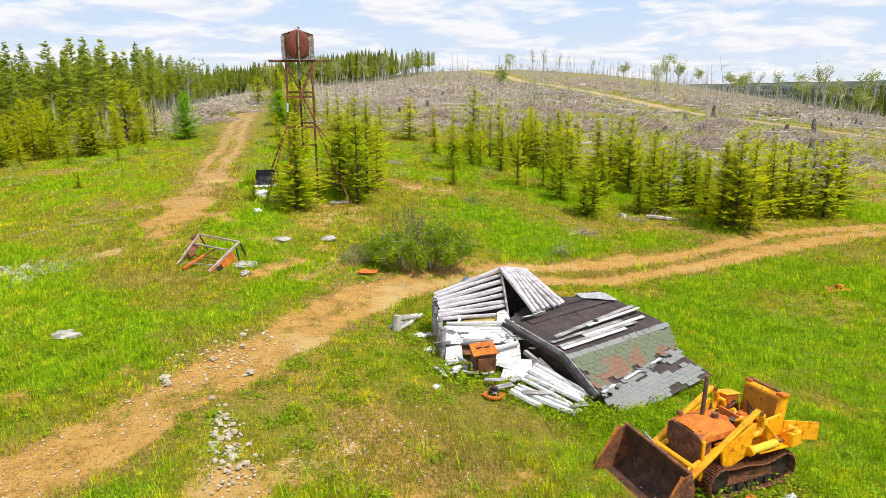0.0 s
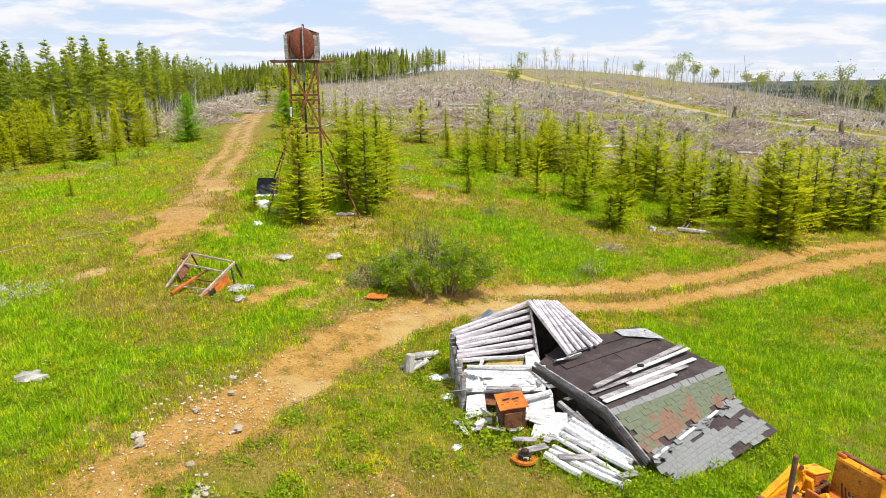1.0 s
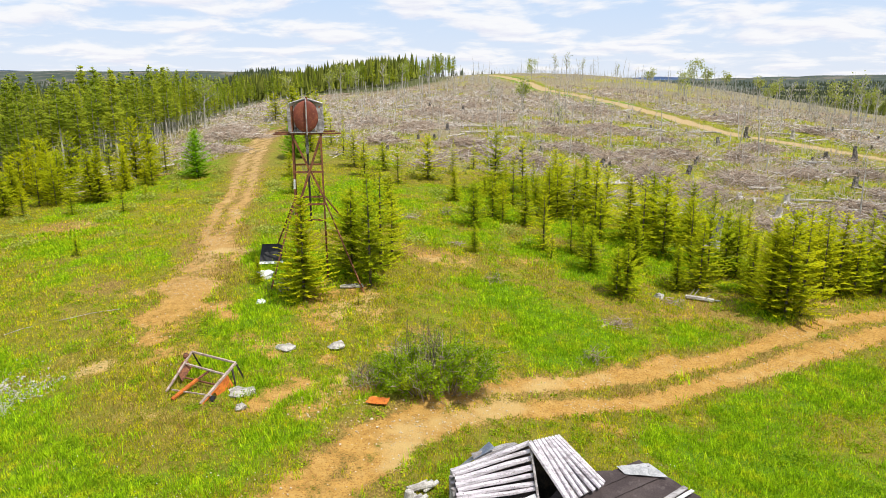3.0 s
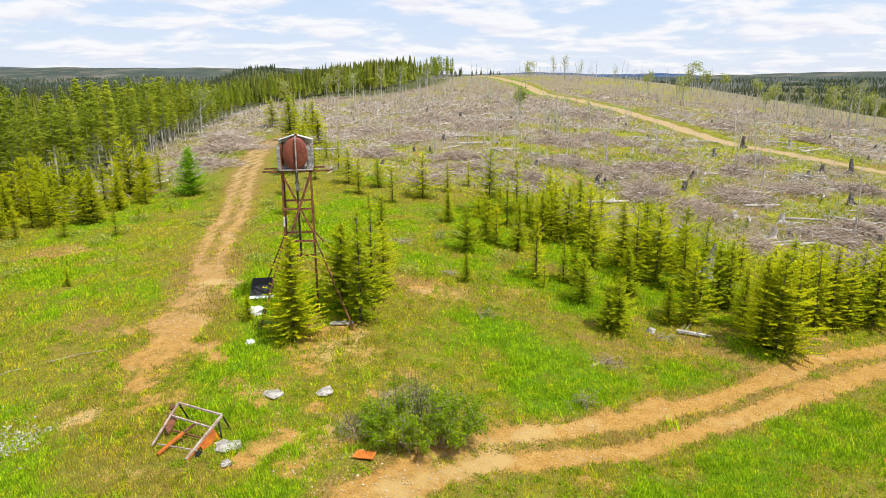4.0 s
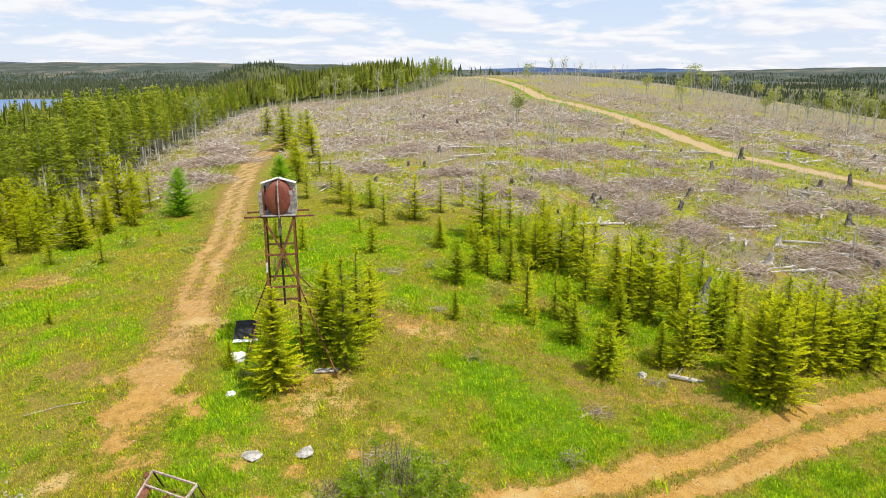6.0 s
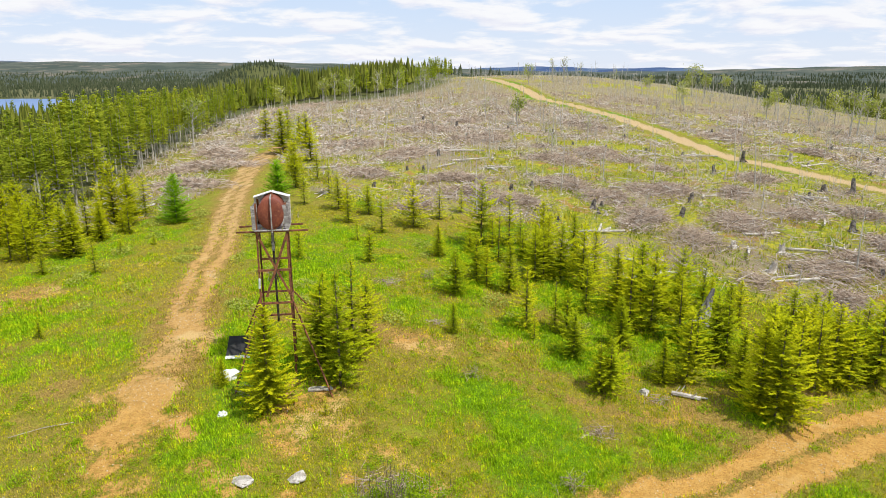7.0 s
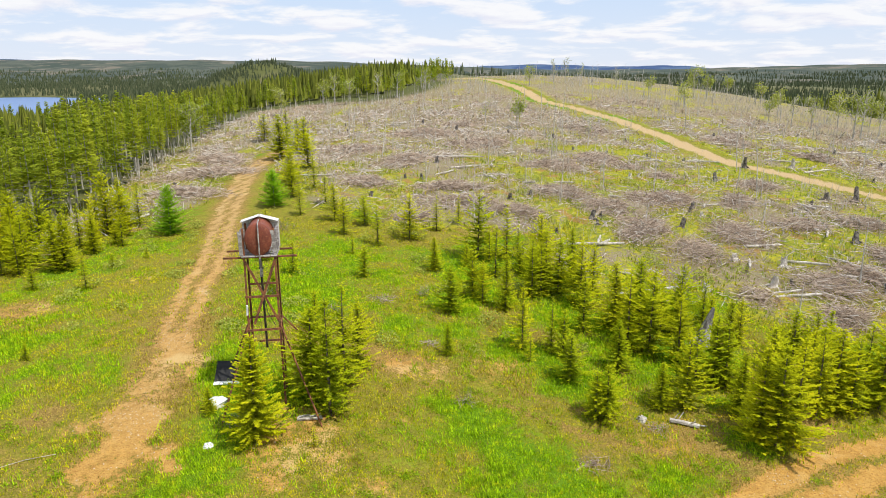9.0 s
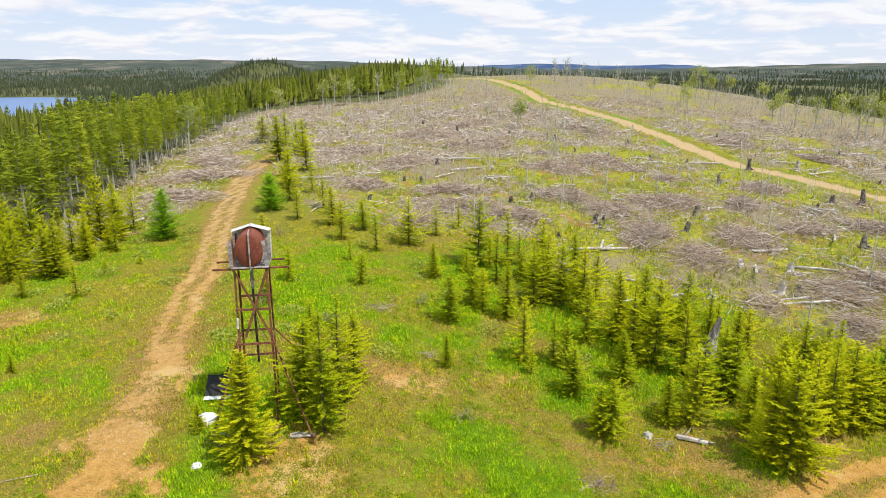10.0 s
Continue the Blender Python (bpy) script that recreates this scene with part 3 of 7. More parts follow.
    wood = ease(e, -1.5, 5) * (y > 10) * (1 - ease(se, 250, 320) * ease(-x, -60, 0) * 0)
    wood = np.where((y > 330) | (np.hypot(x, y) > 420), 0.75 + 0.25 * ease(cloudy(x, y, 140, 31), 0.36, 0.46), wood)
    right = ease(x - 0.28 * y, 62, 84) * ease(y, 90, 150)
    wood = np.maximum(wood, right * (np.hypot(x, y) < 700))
    moss = np.clip(1.7 * cloudy(x, y, 6.0, 41) - 0.26 + 0.16 * ease(x, 8, 35) - 0.42 * ease(y, 85, 140), 0, 1)
    moss = np.maximum(moss, 0.55 * (1 - ease(np.abs(d3), 3, 9)))
    r = np.hypot(x, y)
    moss = moss * (1 - 0.75 * ease(r, 220, 420))
    # painted haze tint, stronger with distance
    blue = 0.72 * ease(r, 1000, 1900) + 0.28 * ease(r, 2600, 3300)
    worn = 0.15 + 0.45 * ease(cloudy(x, y, 3.6, 14), 0.45, 0.68) - 0.5 * ease(lush, 0.3, 0.6)
    for cx, cy, q, a in ((-0.8, 11.4, 2.6, 0.95), (-2.4, 13.5, 1.6, 0.6), (-15.8, 30.7, 2.4, 0.9), (-25.0, 42.7, 3.0, 1.0), (-1.9, 36.1, 2.4, 1.0), (16.0, 33.6, 2.4, 0.95), (-3.2, 27.8, 1.8, 0.7), (-1.5, 25.5, 2.4, 0.6), (8.8, 31.9, 2.4, 0.8), (-0.5, 35.3, 2.4, 0.8), (-4.5, 46.0, 4.0, 0.6), (-23.0, 42.5, 3.5, 0.8), (2.0, 52.0, 4.0, 0.6), (-9.0, 52.0, 4.0, 0.5), (-14.8, 22.6, 1.6, 1.0), (-15.6, 23.0, 1.2, 1.0), (-11.5, 27.0, 3.2, 0.85), (-12.0, 33.0, 2.8, 0.8), (-14.5, 45.0, 3.0, 0.7), (-8.0, 25.0, 2.5, 0.6), (3.0, 29.0, 2.0, 0.6), (11.5, 33.5, 3.0, 0.7), (10.3, 32.6, 1.8, 1.0), (11.3, 30.6, 1.5, 1.0), (12.5, 33.0, 2.5, 0.9), (-3.0, 36.2, 1.6, 0.9)):
        worn = np.maximum(worn, a * np.exp(-((x - cx + 2.5 * wob) ** 2 + (y - cy - 2 * wob) ** 2) / q**2) * (0.35 + 0.95 * cloudy(x, y, 1.4, 78)))
    worn = np.maximum(worn, 0.95 * (1 - ease(np.abs(d2), 0.8, 3.2)) * ease(s2, 5, 10) * (0.4 + 0.8 * cloudy(x, y, 1.8, 80)))
    worn = np.maximum(worn, 0.9 * (1 - ease(np.abs(d), 1.0, 2.6)) * (0.3 + 0.9 * cloudy(x, y, 1.5, 81)))
    lush = lush * (1 - 0.7 * (1 - ease(np.abs(d2), 0.8, 2.6))) * (1 - 0.6 * (1 - ease(np.abs(d), 1.0, 2.2)))
    d4, _ = along(x, y, [(-9.5, 38.6), (-6.0, 37.7), (-2.5, 36.5), (0.7, 34.6), (4.6, 33.3), (8.1, 32.0), (11.9, 29.8), (13.2, 28.9)])
    wheel = np.exp(-((np.abs(d4 + 0.8 * wob) - 0.7) / 0.4) ** 2) * (0.35 + 0.8 * cloudy(x, y, 1.6, 84))
    worn, lush = np.maximum(worn, wheel), lush * (1 - 0.8 * np.clip(wheel, 0, 1))
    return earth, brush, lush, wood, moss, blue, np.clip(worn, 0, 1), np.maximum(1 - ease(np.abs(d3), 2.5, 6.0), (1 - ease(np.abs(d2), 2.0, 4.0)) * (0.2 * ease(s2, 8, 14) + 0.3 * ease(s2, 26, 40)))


MASKS = None


def build_ground():
    i = np.arange(-290, 291)
    xs = 8.0 * np.sinh(0.0242 * i) + 0.0
    ys = 8.0 * np.sinh(0.0242 * i) + 19.0
    X, Y = np.meshgrid(xs, ys)
    x, y = X.ravel(), Y.ravel()
    global MASKS
    earth, brush, lush, wood, moss, blue, worn, haul = MASKS = np.array(covers(x, y))
    z = land(x, y) - 0.05 * earth * (np.hypot(x, y - 20) < 60)
    z = z + 0.10 * brush * (cloudy(x, y, 2.5, 51) - 0.5) * 6 * (np.hypot(x, y) < 300)
    n = len(xs)
    a = (np.arange(n - 1)[:, None] * n + np.arange(n - 1)).ravel()
    me = bpy.data.meshes.new("ground")
    me.from_pydata(np.stack([x, y, z], -1).tolist(), [], np.stack([a, a + 1, a + n + 1, a + n], -1).tolist())
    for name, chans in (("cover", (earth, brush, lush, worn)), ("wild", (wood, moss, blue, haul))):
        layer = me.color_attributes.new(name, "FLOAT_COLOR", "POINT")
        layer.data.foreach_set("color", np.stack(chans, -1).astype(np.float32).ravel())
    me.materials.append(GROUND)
    me.shade_smooth()
    return tagged(new("ground", me), "grassy clearing with ochre dirt tracks and a logged slope", "ground", kind="structure")


ground = build_ground()


def cover_at(x, y):
    """The same masks, looked up in the ground's own grid."""
    i = np.clip(np.rint(np.arcsinh(np.asarray(x) / 8.0) / 0.0242).astype(int) + 290, 0, 580)
    j = np.clip(np.rint(np.arcsinh((np.asarray(y) - 19.0) / 8.0) / 0.0242).astype(int) + 290, 0, 580)
    return MASKS[:, j * 581 + i]


lake = Shape()
lake.slab([(-1500 * (0.5 if k % 2 else 0.52) * math.cos(k * math.pi / 16) - 720, 640 * math.sin(k * math.pi / 16) + 760) for k in range(32)], 0.5, Matrix.Translation((0, 0, LAKE_Z)))
tagged(part("water", lake, WATER), "blue lake behind the spruce forest", "lake", kind="structure")


# ---------------------------------------------------------------- trees
def tree_thing(name, label, trunk, crown, bark, leaf, group):
    t = thing(name, label, "tree", group=group)
    part("trunk", trunk, bark, t, smooth=True)
    part("crown", crown, leaf, t)
    return t


def bough_spruce(seed, h, r, bare=0.04, gap=0.2, ring=9, step=0.055, twig=0.24, wide=0.032, full=1.2, rag=0.2, thin=0.08, droop=0.1, fresh=0.52, trunk_r=None):
    """Trunk, old needles and fresh shoots of a spruce, built of feathered boughs in whorls."""
    rng = np.random.default_rng(seed)
    tr = trunk_r or 0.012 * h + 0.012
    lean = rng.uniform(-0.02, 0.02, 2) * h
    trunk = Shape().tube([(lean[0] * u * u, lean[1] * u * u, h * u - 0.1 * (u == 0)) for u in (0, 0.3, 0.65, 1.0)], [tr, tr * 0.8, tr * 0.45, tr * 0.08], 6)
    tris, tips = [], []
    lobes = rng.uniform(0, 6.283, 3)
    z = bare * h
    while z < h * 0.97:
        u = z / h
        w = max(0.0, (u - bare) / (1 - bare))
        reach = r * (1 - w ** full) ** 0.9 * rng.uniform(1 - rag, 1 + 0.4 * rag) * (0.78 + 0.22 * min(1, w * 6)) + 0.07
        k = max(4, int(ring * (0.6 + 0.4 * reach / r)))
        a0 = rng.uniform(0, 6.283)
        for j in range(k):
            if rng.random() < thin:
                continue
            a = a0 + 6.283 * j / k + rng.uniform(-0.3, 0.3)
            size = reach * rng.uniform(0.75, 1.12) * (1 + 0.5 * rag * math.sin(2 * a + lobes[0] + 3 * u) + 0.4 * rag * math.sin(3 * a + lobes[1]))
            rise = -0.05 + 0.75 * u * u + rng.uniform(-0.12, 0.12)
            n = max(3, int(size / step))
            q = (np.arange(n) + rng.uniform(0.2, 0.8, n)) / n
            q = np.concatenate([q, q, [0.86, 0.9]])
            side = np.concatenate([-np.ones(n), np.ones(n), [-0.12, 0.12]]) * rng.uniform(0.7, 1.1, len(q))
            p = np.stack([math.cos(a) * q * size, math.sin(a) * q * size, rise * q * size + (0.22 * q * q - droop * q) * size], 1)
            p += (lean[0] * u * u, lean[1] * u * u, z + rng.uniform(-0.6, 0.6) * gap)
            ahead = rng.uniform(0.5, 0.95, len(q)) + (np.abs(side) < 0.2) * 0.4
            b = a + np.arctan2(side, ahead)
            ln = twig * (0.55 + 0.45 * min(1.0, size)) * (1 - 0.55 * q) * rng.uniform(0.6, 1.35, len(q))
            d = np.stack([np.cos(b), np.sin(b), rng.uniform(-0.35, 0.45, len(q)) + 0.25 * q], 1) * ln[:, None]
            tilt = rng.uniform(-0.6, 0.6, len(q))
            e = np.stack([-np.sin(b) * np.cos(tilt), np.cos(b) * np.cos(tilt), np.sin(tilt)], 1) * (wide * rng.uniform(0.7, 1.35, len(q)))[:, None]
            tris.append(np.stack([p - e, p + e, p + d], 1))
            tips.append(q + 0.35 * u + rng.uniform(-0.3, 0.2, len(q)) > fresh)
        z += gap * rng.uniform(0.75, 1.25) * (1 - 0.4 * u)
    top = np.array((lean[0], lean[1], h))
    for a in range(3):
        d = np.array((math.cos(a * 2.1) * 0.03, math.sin(a * 2.1) * 0.03, 0))
        tris.append(np.array([(top - (0, 0, 0.35) - d, top - (0, 0, 0.35) + d, top + (0, 0, 0.08))]))
        tips.append(np.array([True]))
    return trunk, Shape().quads(np.concatenate(tris)), np.concatenate(tips)


def crown_mesh_of(shape, tips, old, new_growth):
    me = shape.mesh("crown", old)
    me.materials.append(new_growth)
    me.polygons.foreach_set("material_index", tips.astype(np.int32))
    return me


YOUNG = "young spruces in the clearing"
kinds = []
for seed, h, r, gap, ring, thin, full, rag in ((1, 4.2, 1.2, 0.19, 11, 0.04, 1.1, 0.16), (2, 3.6, 1.1, 0.22, 9, 0.12, 1.6, 0.34), (3, 4.6, 1.15, 0.23, 9, 0.14, 1.7, 0.36), (4, 3.0, 0.95, 0.2, 9, 0.14, 1.5, 0.34), (5, 3.4, 1.2, 0.21, 10, 0.14, 1.9, 0.38), (6, 4.4, 1.0, 0.25, 8, 0.24, 1.7, 0.4), (7, 4.0, 0.95, 0.25, 8, 0.22, 2.0, 0.4), (8, 3.2, 1.1, 0.22, 9, 0.18, 1.6, 0.4)):
    trunk, crown, tips = bough_spruce(seed, h, r, 0.05, gap * 0.92, ring, 0.052, 0.2, 0.032, full, rag, thin)
    kinds.append((h, trunk.mesh("trunk", BARK_BROWN, True), crown_mesh_of(crown, tips, NEEDLE, NEEDLE_TIP)))

# x, y, height; the last figure sets how slim the tree is
SPRUCES = [(-6.5, 29.1, 4.2), (-4.1, 31.1, 5.0), (-3.9, 33.2, 4.7), (-5.1, 32.3, 4.0), (-3.6, 35.1, 3.3), (-5.3, 54.7, 3.1), (-3.1, 56.2, 3.6), (-5.3, 48.1, 2.1), (-11.3, 65.1, 3.3), (0.4, 42.6, 2.7),
           (0.4, 37.3, 1.6), (-0.9, 49.9, 2.3), (4.1, 38.7, 3.4), (4.4, 37.4, 1.5), (3.5, 43.8, 3.2), (2.2, 44.6, 2.6), (1.6, 45.3, 3.0), (3.1, 49.2, 3.4), (2.0, 52.6, 4.8), (4.0, 52.8, 4.0),
           (4.8, 53.0, 2.5), (6.3, 52.2, 3.6), (5.6, 39.0, 2.8), (6.1, 38.3, 2.5), (6.1, 35.7, 2.4), (6.9, 47.1, 3.6), (8.0, 45.3, 4.2), (9.1, 47.5, 3.3), (6.8, 32.9, 2.2), (7.3, 33.0, 2.5)]
SPRUCES += [(9.4, 42.1, 3.9), (9.6, 39.8, 4.3), (10.8, 42.4, 4.2), (10.6, 39.3, 4.5), (9.8, 34.0, 2.2), (12.1, 42.8, 3.0), (12.9, 42.2, 3.0), (10.9, 34.1, 3.5), (11.8, 35.7, 3.3), (12.9, 36.5, 3.4),
            (13.4, 36.3, 3.3), (13.1, 33.7, 2.9), (13.1, 31.7, 4.1), (13.6, 31.2, 4.7), (14.4, 31.5, 4.8), (16.4, 33.8, 4.3), (17.4, 34.4, 3.9), (18.3, 34.6, 3.6), (19.2, 35.4, 4.0), (19.9, 35.2, 4.1),
            (17.1, 36.1, 3.2), (-15.0, 68.0, 3.4), (8.6, 37.2, 2.6), (7.6, 41.5, 3.2), (5.2, 46.0, 3.4), (11.8, 38.4, 3.6), (15.3, 35.9, 3.4), (21.5, 36.8, 4.2)]
rng = np.random.default_rng(6)
while len(SPRUCES) < 84:      # the dense part of the young stand
    u, w = rng.uniform(0, 1), rng.uniform(0, 1)
    x, y = 1.5 + 18.5 * u + rng.uniform(-1, 1), 50.0 - 13.0 * u + w * 5.0 - 1.0
    if min((x - a) ** 2 + (y - b) ** 2 for a, b, c in SPRUCES) > 0.8 and (x - 14) ** 2 + (y - 40.0) ** 2 > 4:
        SPRUCES.append((x, y, float(rng.uniform(1.6, 3.8))))
SPRUCES_WEST = [(-31.0, 47.0, 3.2), (-32.5, 48.5, 3.8), (-30.5, 51.5, 3.4), (-27.6, 51.5, 3.0), (-34.5, 49.5, 4.0), (-29.3, 46.3, 2.2), (-33.8, 54.5, 4.2), (-28.0, 53.6, 3.2), (-31.5, 56.0, 4.5), (-24.3, 54.5, 2.4), (-10.0, 48.5, 2.2), (-12.5, 51.0, 1.8), (-8.2, 57.0, 3.0), (-7.0, 59.5, 2.4), (-9.6, 60.5, 3.2), (-1.2, 58.5, 2.8), (0.5, 60.0, 2.5), (-6.8, 52.5, 1.6), (-12.8, 62.0, 3.0), (-14.2, 57.0, 2.0), (-13.6, 71.0, 3.2), (-16.5, 73.5, 3.4), (-10.2, 44.5, 1.9), (-6.4, 39.0, 2.2),
                (-30.0, 49.2, 3.1), (-28.6, 48.9, 3.5), (-25.8, 46.0, 1.7), (-26.4, 49.5, 3.6), (-25.8, 49.6, 3.9), (-22.1, 45.5, 2.4), (-28.2, 58.2, 3.4), (-27.0, 57.6, 5.0), (-26.0, 58.0, 4.4),
                (-25.6, 60.0, 3.5), (-22.7, 50.0, 1.0), (-21.1, 51.6, 1.0), (-22.5, 91.7, 5.6), (-22.8, 101.9, 4.5), (-30.8, 112.8, 4.3), (-18.1, 78.8, 3.0), (-19.8, 36.0, 1.0), (-33.0, 51.0, 3.4),
                (-31.5, 53.0, 4.0), (-36.0, 52.0, 3.6), (-29.5, 54.5, 3.0), (-17.0, 83.0, 4.0), (-20.5, 96.0, 5.0), (-26.0, 108.0, 5.0), (-8.8, 30.6, 1.2), (-7.6, 30.9, 0.9), (-4.3, 29.0, 0.8)]
rng = np.random.default_rng(8)
while len(SPRUCES_WEST) < 84:      # the thicket before the forest
    x, y = float(rng.uniform(-39, -25)), float(rng.uniform(45, 61))
    if y > 40.5 - 0.55 * (x + 25) and along(np.array(x), np.array(y), FOREST_EDGE)[0] < 1 and min((x - a) ** 2 + (y - b) ** 2 for a, b, c in SPRUCES_WEST) > 1.0:
        SPRUCES_WEST.append((x, y, float(rng.uniform(1.4, 4.2))))
rng = np.random.default_rng(7)
for i, (x, y, h) in enumerate(SPRUCES + SPRUCES_WEST):
    if i < 4:
        k = (0, 2, 5, 4)[i]
    else:
        k = int(rng.integers(0, len(kinds)))
    h0, trunk_mesh, crown_mesh = kinds[k]
    s = h / h0
    label = "small yellow-green spruce sapling in the grass" if h < 1.3 else "dense young spruce beside the rusty tower" if i < 5 else "young spruce with bright yellow-green needles"
    t = thing("spruce", label, "tree", (x, y, float(land(x, y)) - 0.03), float(rng.uniform(0, 360)), YOUNG)
    wide = s * float(rng.uniform(0.88, 1.2)) * (1.35 if y > 72 else 0.85 if h > 4.3 and i > 5 else 1.0)
    t.scale = (wide, wide, s)
    part("trunk", trunk_mesh, None, t)
    part("crown", crown_mesh, None, t)

# two larches, softer and brighter
for x, y, h in ((-21.9, 57.4, 3.9), (-15.8, 64.9, 3.2)):
    trunk, crown, _ = bough_spruce(int(h * 10), h, 1.5, 0.03, 0.17, 13, 0.05, 0.26, 0.03, 1.5, 0.25, 0.05, 0.0)
    t = tree_thing("larch", "bright green young larch beside the trail", trunk, crown, BARK, LARCH, "young larches")
    t.matrix_basis = pose(x, y, float(land(x, y)) - 0.03)

# tall spruces at the forest's edge
tall = []
for seed, h, r, bare in ((11, 10.5, 1.35, 0.36), (12, 9.0, 1.3, 0.26), (13, 11.5, 1.25, 0.44), (14, 8.0, 1.3, 0.2), (15, 10.0, 1.1, 0.5)):
    trunk, crown, _ = bough_spruce(seed, h, r, bare, 0.36, 8, 0.14, 0.52, 0.075, 1.25, 0.3, 0.16, 0.3, 9.0, 0.11)
    rr = np.random.default_rng(seed)
    for z in np.arange(0.06 * h, bare * h, 0.35):      # dead lower branches
        a = rr.uniform(0, 6.28)
        trunk.tube([(0, 0, z), (0.9 * math.cos(a), 0.9 * math.sin(a), z + rr.uniform(-0.3, 0.1))], [0.018, 0.006], 3, False)
    tall.append((h, trunk.mesh("trunk", BARK, False), crown.mesh("crown", NEEDLE_DARK)))
rng = np.random.default_rng(20)
placed = []
tries = 0
far_row = []
while len(placed) < 430 and tries < 30000:
    tries += 1
    s = rng.uniform(0, 150) if len(placed) < 330 else rng.uniform(150, 300)
    run = 0
    for (ax, ay), (bx, by) in zip(FOREST_EDGE[:-1], FOREST_EDGE[1:]):
        size = math.hypot(bx - ax, by - ay)
        if run + size > s:
            break
        run += size
    u = min(1, (s - run) / size)
    d = rng.exponential(7.0)
    x = ax + (bx - ax) * u - (by - ay) / size * (d + 0.5) + rng.uniform(-1, 1)
    y = ay + (by - ay) * u + (bx - ax) / size * (d + 0.5) + rng.uniform(-1, 1)
    if any((x - p) ** 2 + (y - q) ** 2 < 1.5 for p, q in placed):
        continue
    placed.append((x, y))
    h0, trunk_mesh, crown_mesh = tall[int(rng.integers(0, len(tall)))]
    h = rng.uniform(5.8, 9.3) * (0.8 if s > 120 else 1.0)
    if s > 150 or d > 7 or len(placed) % 3 == 0:
        far_row.append((x, y, h))
        continue
    t = thing("spruce", "tall dark spruce with a bare grey lower trunk", "tree", (x, y, float(land(x, y)) - 0.1), float(rng.uniform(0, 360)), "tall spruces of the forest")
    t.scale = (h / h0 * float(rng.uniform(0.9, 1.2)),) * 2 + (h / h0,)
    part("trunk", trunk_mesh, None, t)
    part("crown", crown_mesh, None, t)


def joined(rows, h0, meshes, seed):
    """Trees past the countable ones, in one mesh for each material."""
    rr = np.random.default_rng(seed)
    for me, mat, label in zip(meshes, (BARK, NEEDLE_DARK), ("grey trunks of the spruce forest", "dark crowns of the spruce forest")):
        co = np.zeros(len(me.vertices) * 3)
        me.vertices.foreach_get("co", co)
        co, faces, s = co.reshape(-1, 3), [tuple(p.vertices) for p in me.polygons], Shape()
        for x, y, h in rows:
            a, k = rr.uniform(0, 6.28), h / h0
            c, d = math.cos(a) * k, math.sin(a) * k
            s.add(np.stack([co[:, 0] * c - co[:, 1] * d + x, co[:, 0] * d + co[:, 1] * c + y, co[:, 2] * k + float(land(x, y)) - 0.1], 1), faces)
        tagged(part("forest", s, mat), label, "forest", kind="stuff")


for k in range(3):
    h = tall[k][0]
    trunk, crown, _ = bough_spruce(30 + k, h, 1.2, 0.36, 0.46, 7, 0.26, 0.72, 0.13, 1.25, 0.3, 0.12, 0.3, 9.0, 0.11)
    joined(far_row[k::3], h, (trunk.mesh("trunk", BARK), crown.mesh("crown", NEEDLE_DARK)), k)


def cone_trees(rng, pts, low, high, levels=3):
    """Far conifers: ragged tiers on thin stems."""
    tri = []
    for x, y in pts:
        z, h = float(land(x, y)) - 0.3, rng.uniform(low, high)
        r = h * rng.uniform(0.10, 0.15)
        for k in range(levels):
            b0, b1 = z + h * (0.16 + 0.25 * k), z + h * min(1.0, 0.16 + 0.25 * k + 0.44)
            rk = r * (1 - 0.27 * k)
            a = rng.uniform(0, 6.28)
            for j in range(5):
                a0, a1 = a + 1.2566 * j, a + 1.2566 * (j + 1)
                q0, q1 = rng.uniform(0.7, 1.2, 2)
                tri.append(((x + rk * q0 * math.cos(a0), y + rk * q0 * math.sin(a0), b0 - 0.06 * h * q0), (x + rk * q1 * math.cos(a1), y + rk * q1 * math.sin(a1), b0), (x, y, b1)))
    return Shape().quads(np.array(tri))


def scatter(rng, n, x0, x1, y0, y1, keep, fan=None):
    """n places where keep() allows; with fan = (near, far, power) thinning with distance from the clearing's south end."""
    out, k = [], max(4000, n)
    while len(out) < n:
        if fan:
            near, away, p = fan
            d = (near**p + rng.random(k) * (away**p - near**p)) ** (1 / p)
            a = rng.uniform(-0.76, 0.76, k)
            x, y = 0.3 + d * np.sin(a), 1.0 + d * np.cos(a)
        else:
            x, y = rng.uniform(x0, x1, k), rng.uniform(y0, y1, k)
        ok = keep(x, y) > rng.random(k)
        out += list(zip(x[ok].tolist(), y[ok].tolist()))
    return out[:n]


rng = np.random.default_rng(31)
def behind_edge(x, y):
    e, _ = along(x, y, FOREST_EDGE)
    return (e > 12) * (land(x, y) > LAKE_Z + 1 + 3.0 * (x < -150)) * (np.hypot(x, y) < 480) * (0.3 + 0.7 * (e < 60))
m = Mat("far_spruce_needles", 0.9, 0, 0.1)
m.color(m.mix(m.island(), (0.08, 0.10, 0.016), (0.20, 0.215, 0.03)))
NEEDLE_FAR = m.m
tagged(part("forest", cone_trees(rng, scatter(rng, 5200, -330, 20, 40, 470, behind_edge), 5.5, 8.5), NEEDLE_FAR), "dense dark spruce forest above the lake", "forest", kind="stuff")
tagged(part("forest", cone_trees(rng, scatter(rng, 3400, 60, 520, 110, 620, lambda x, y: ease(x - 0.28 * y, 66, 90) * (0.4 + 0.6 * (np.hypot(x, y) < 420))), 8, 13), NEEDLE_FAR), "dark spruce wood in the valley", "forest", kind="stuff")
m = Mat("distant_forest", 0.95, 0, 0.05)
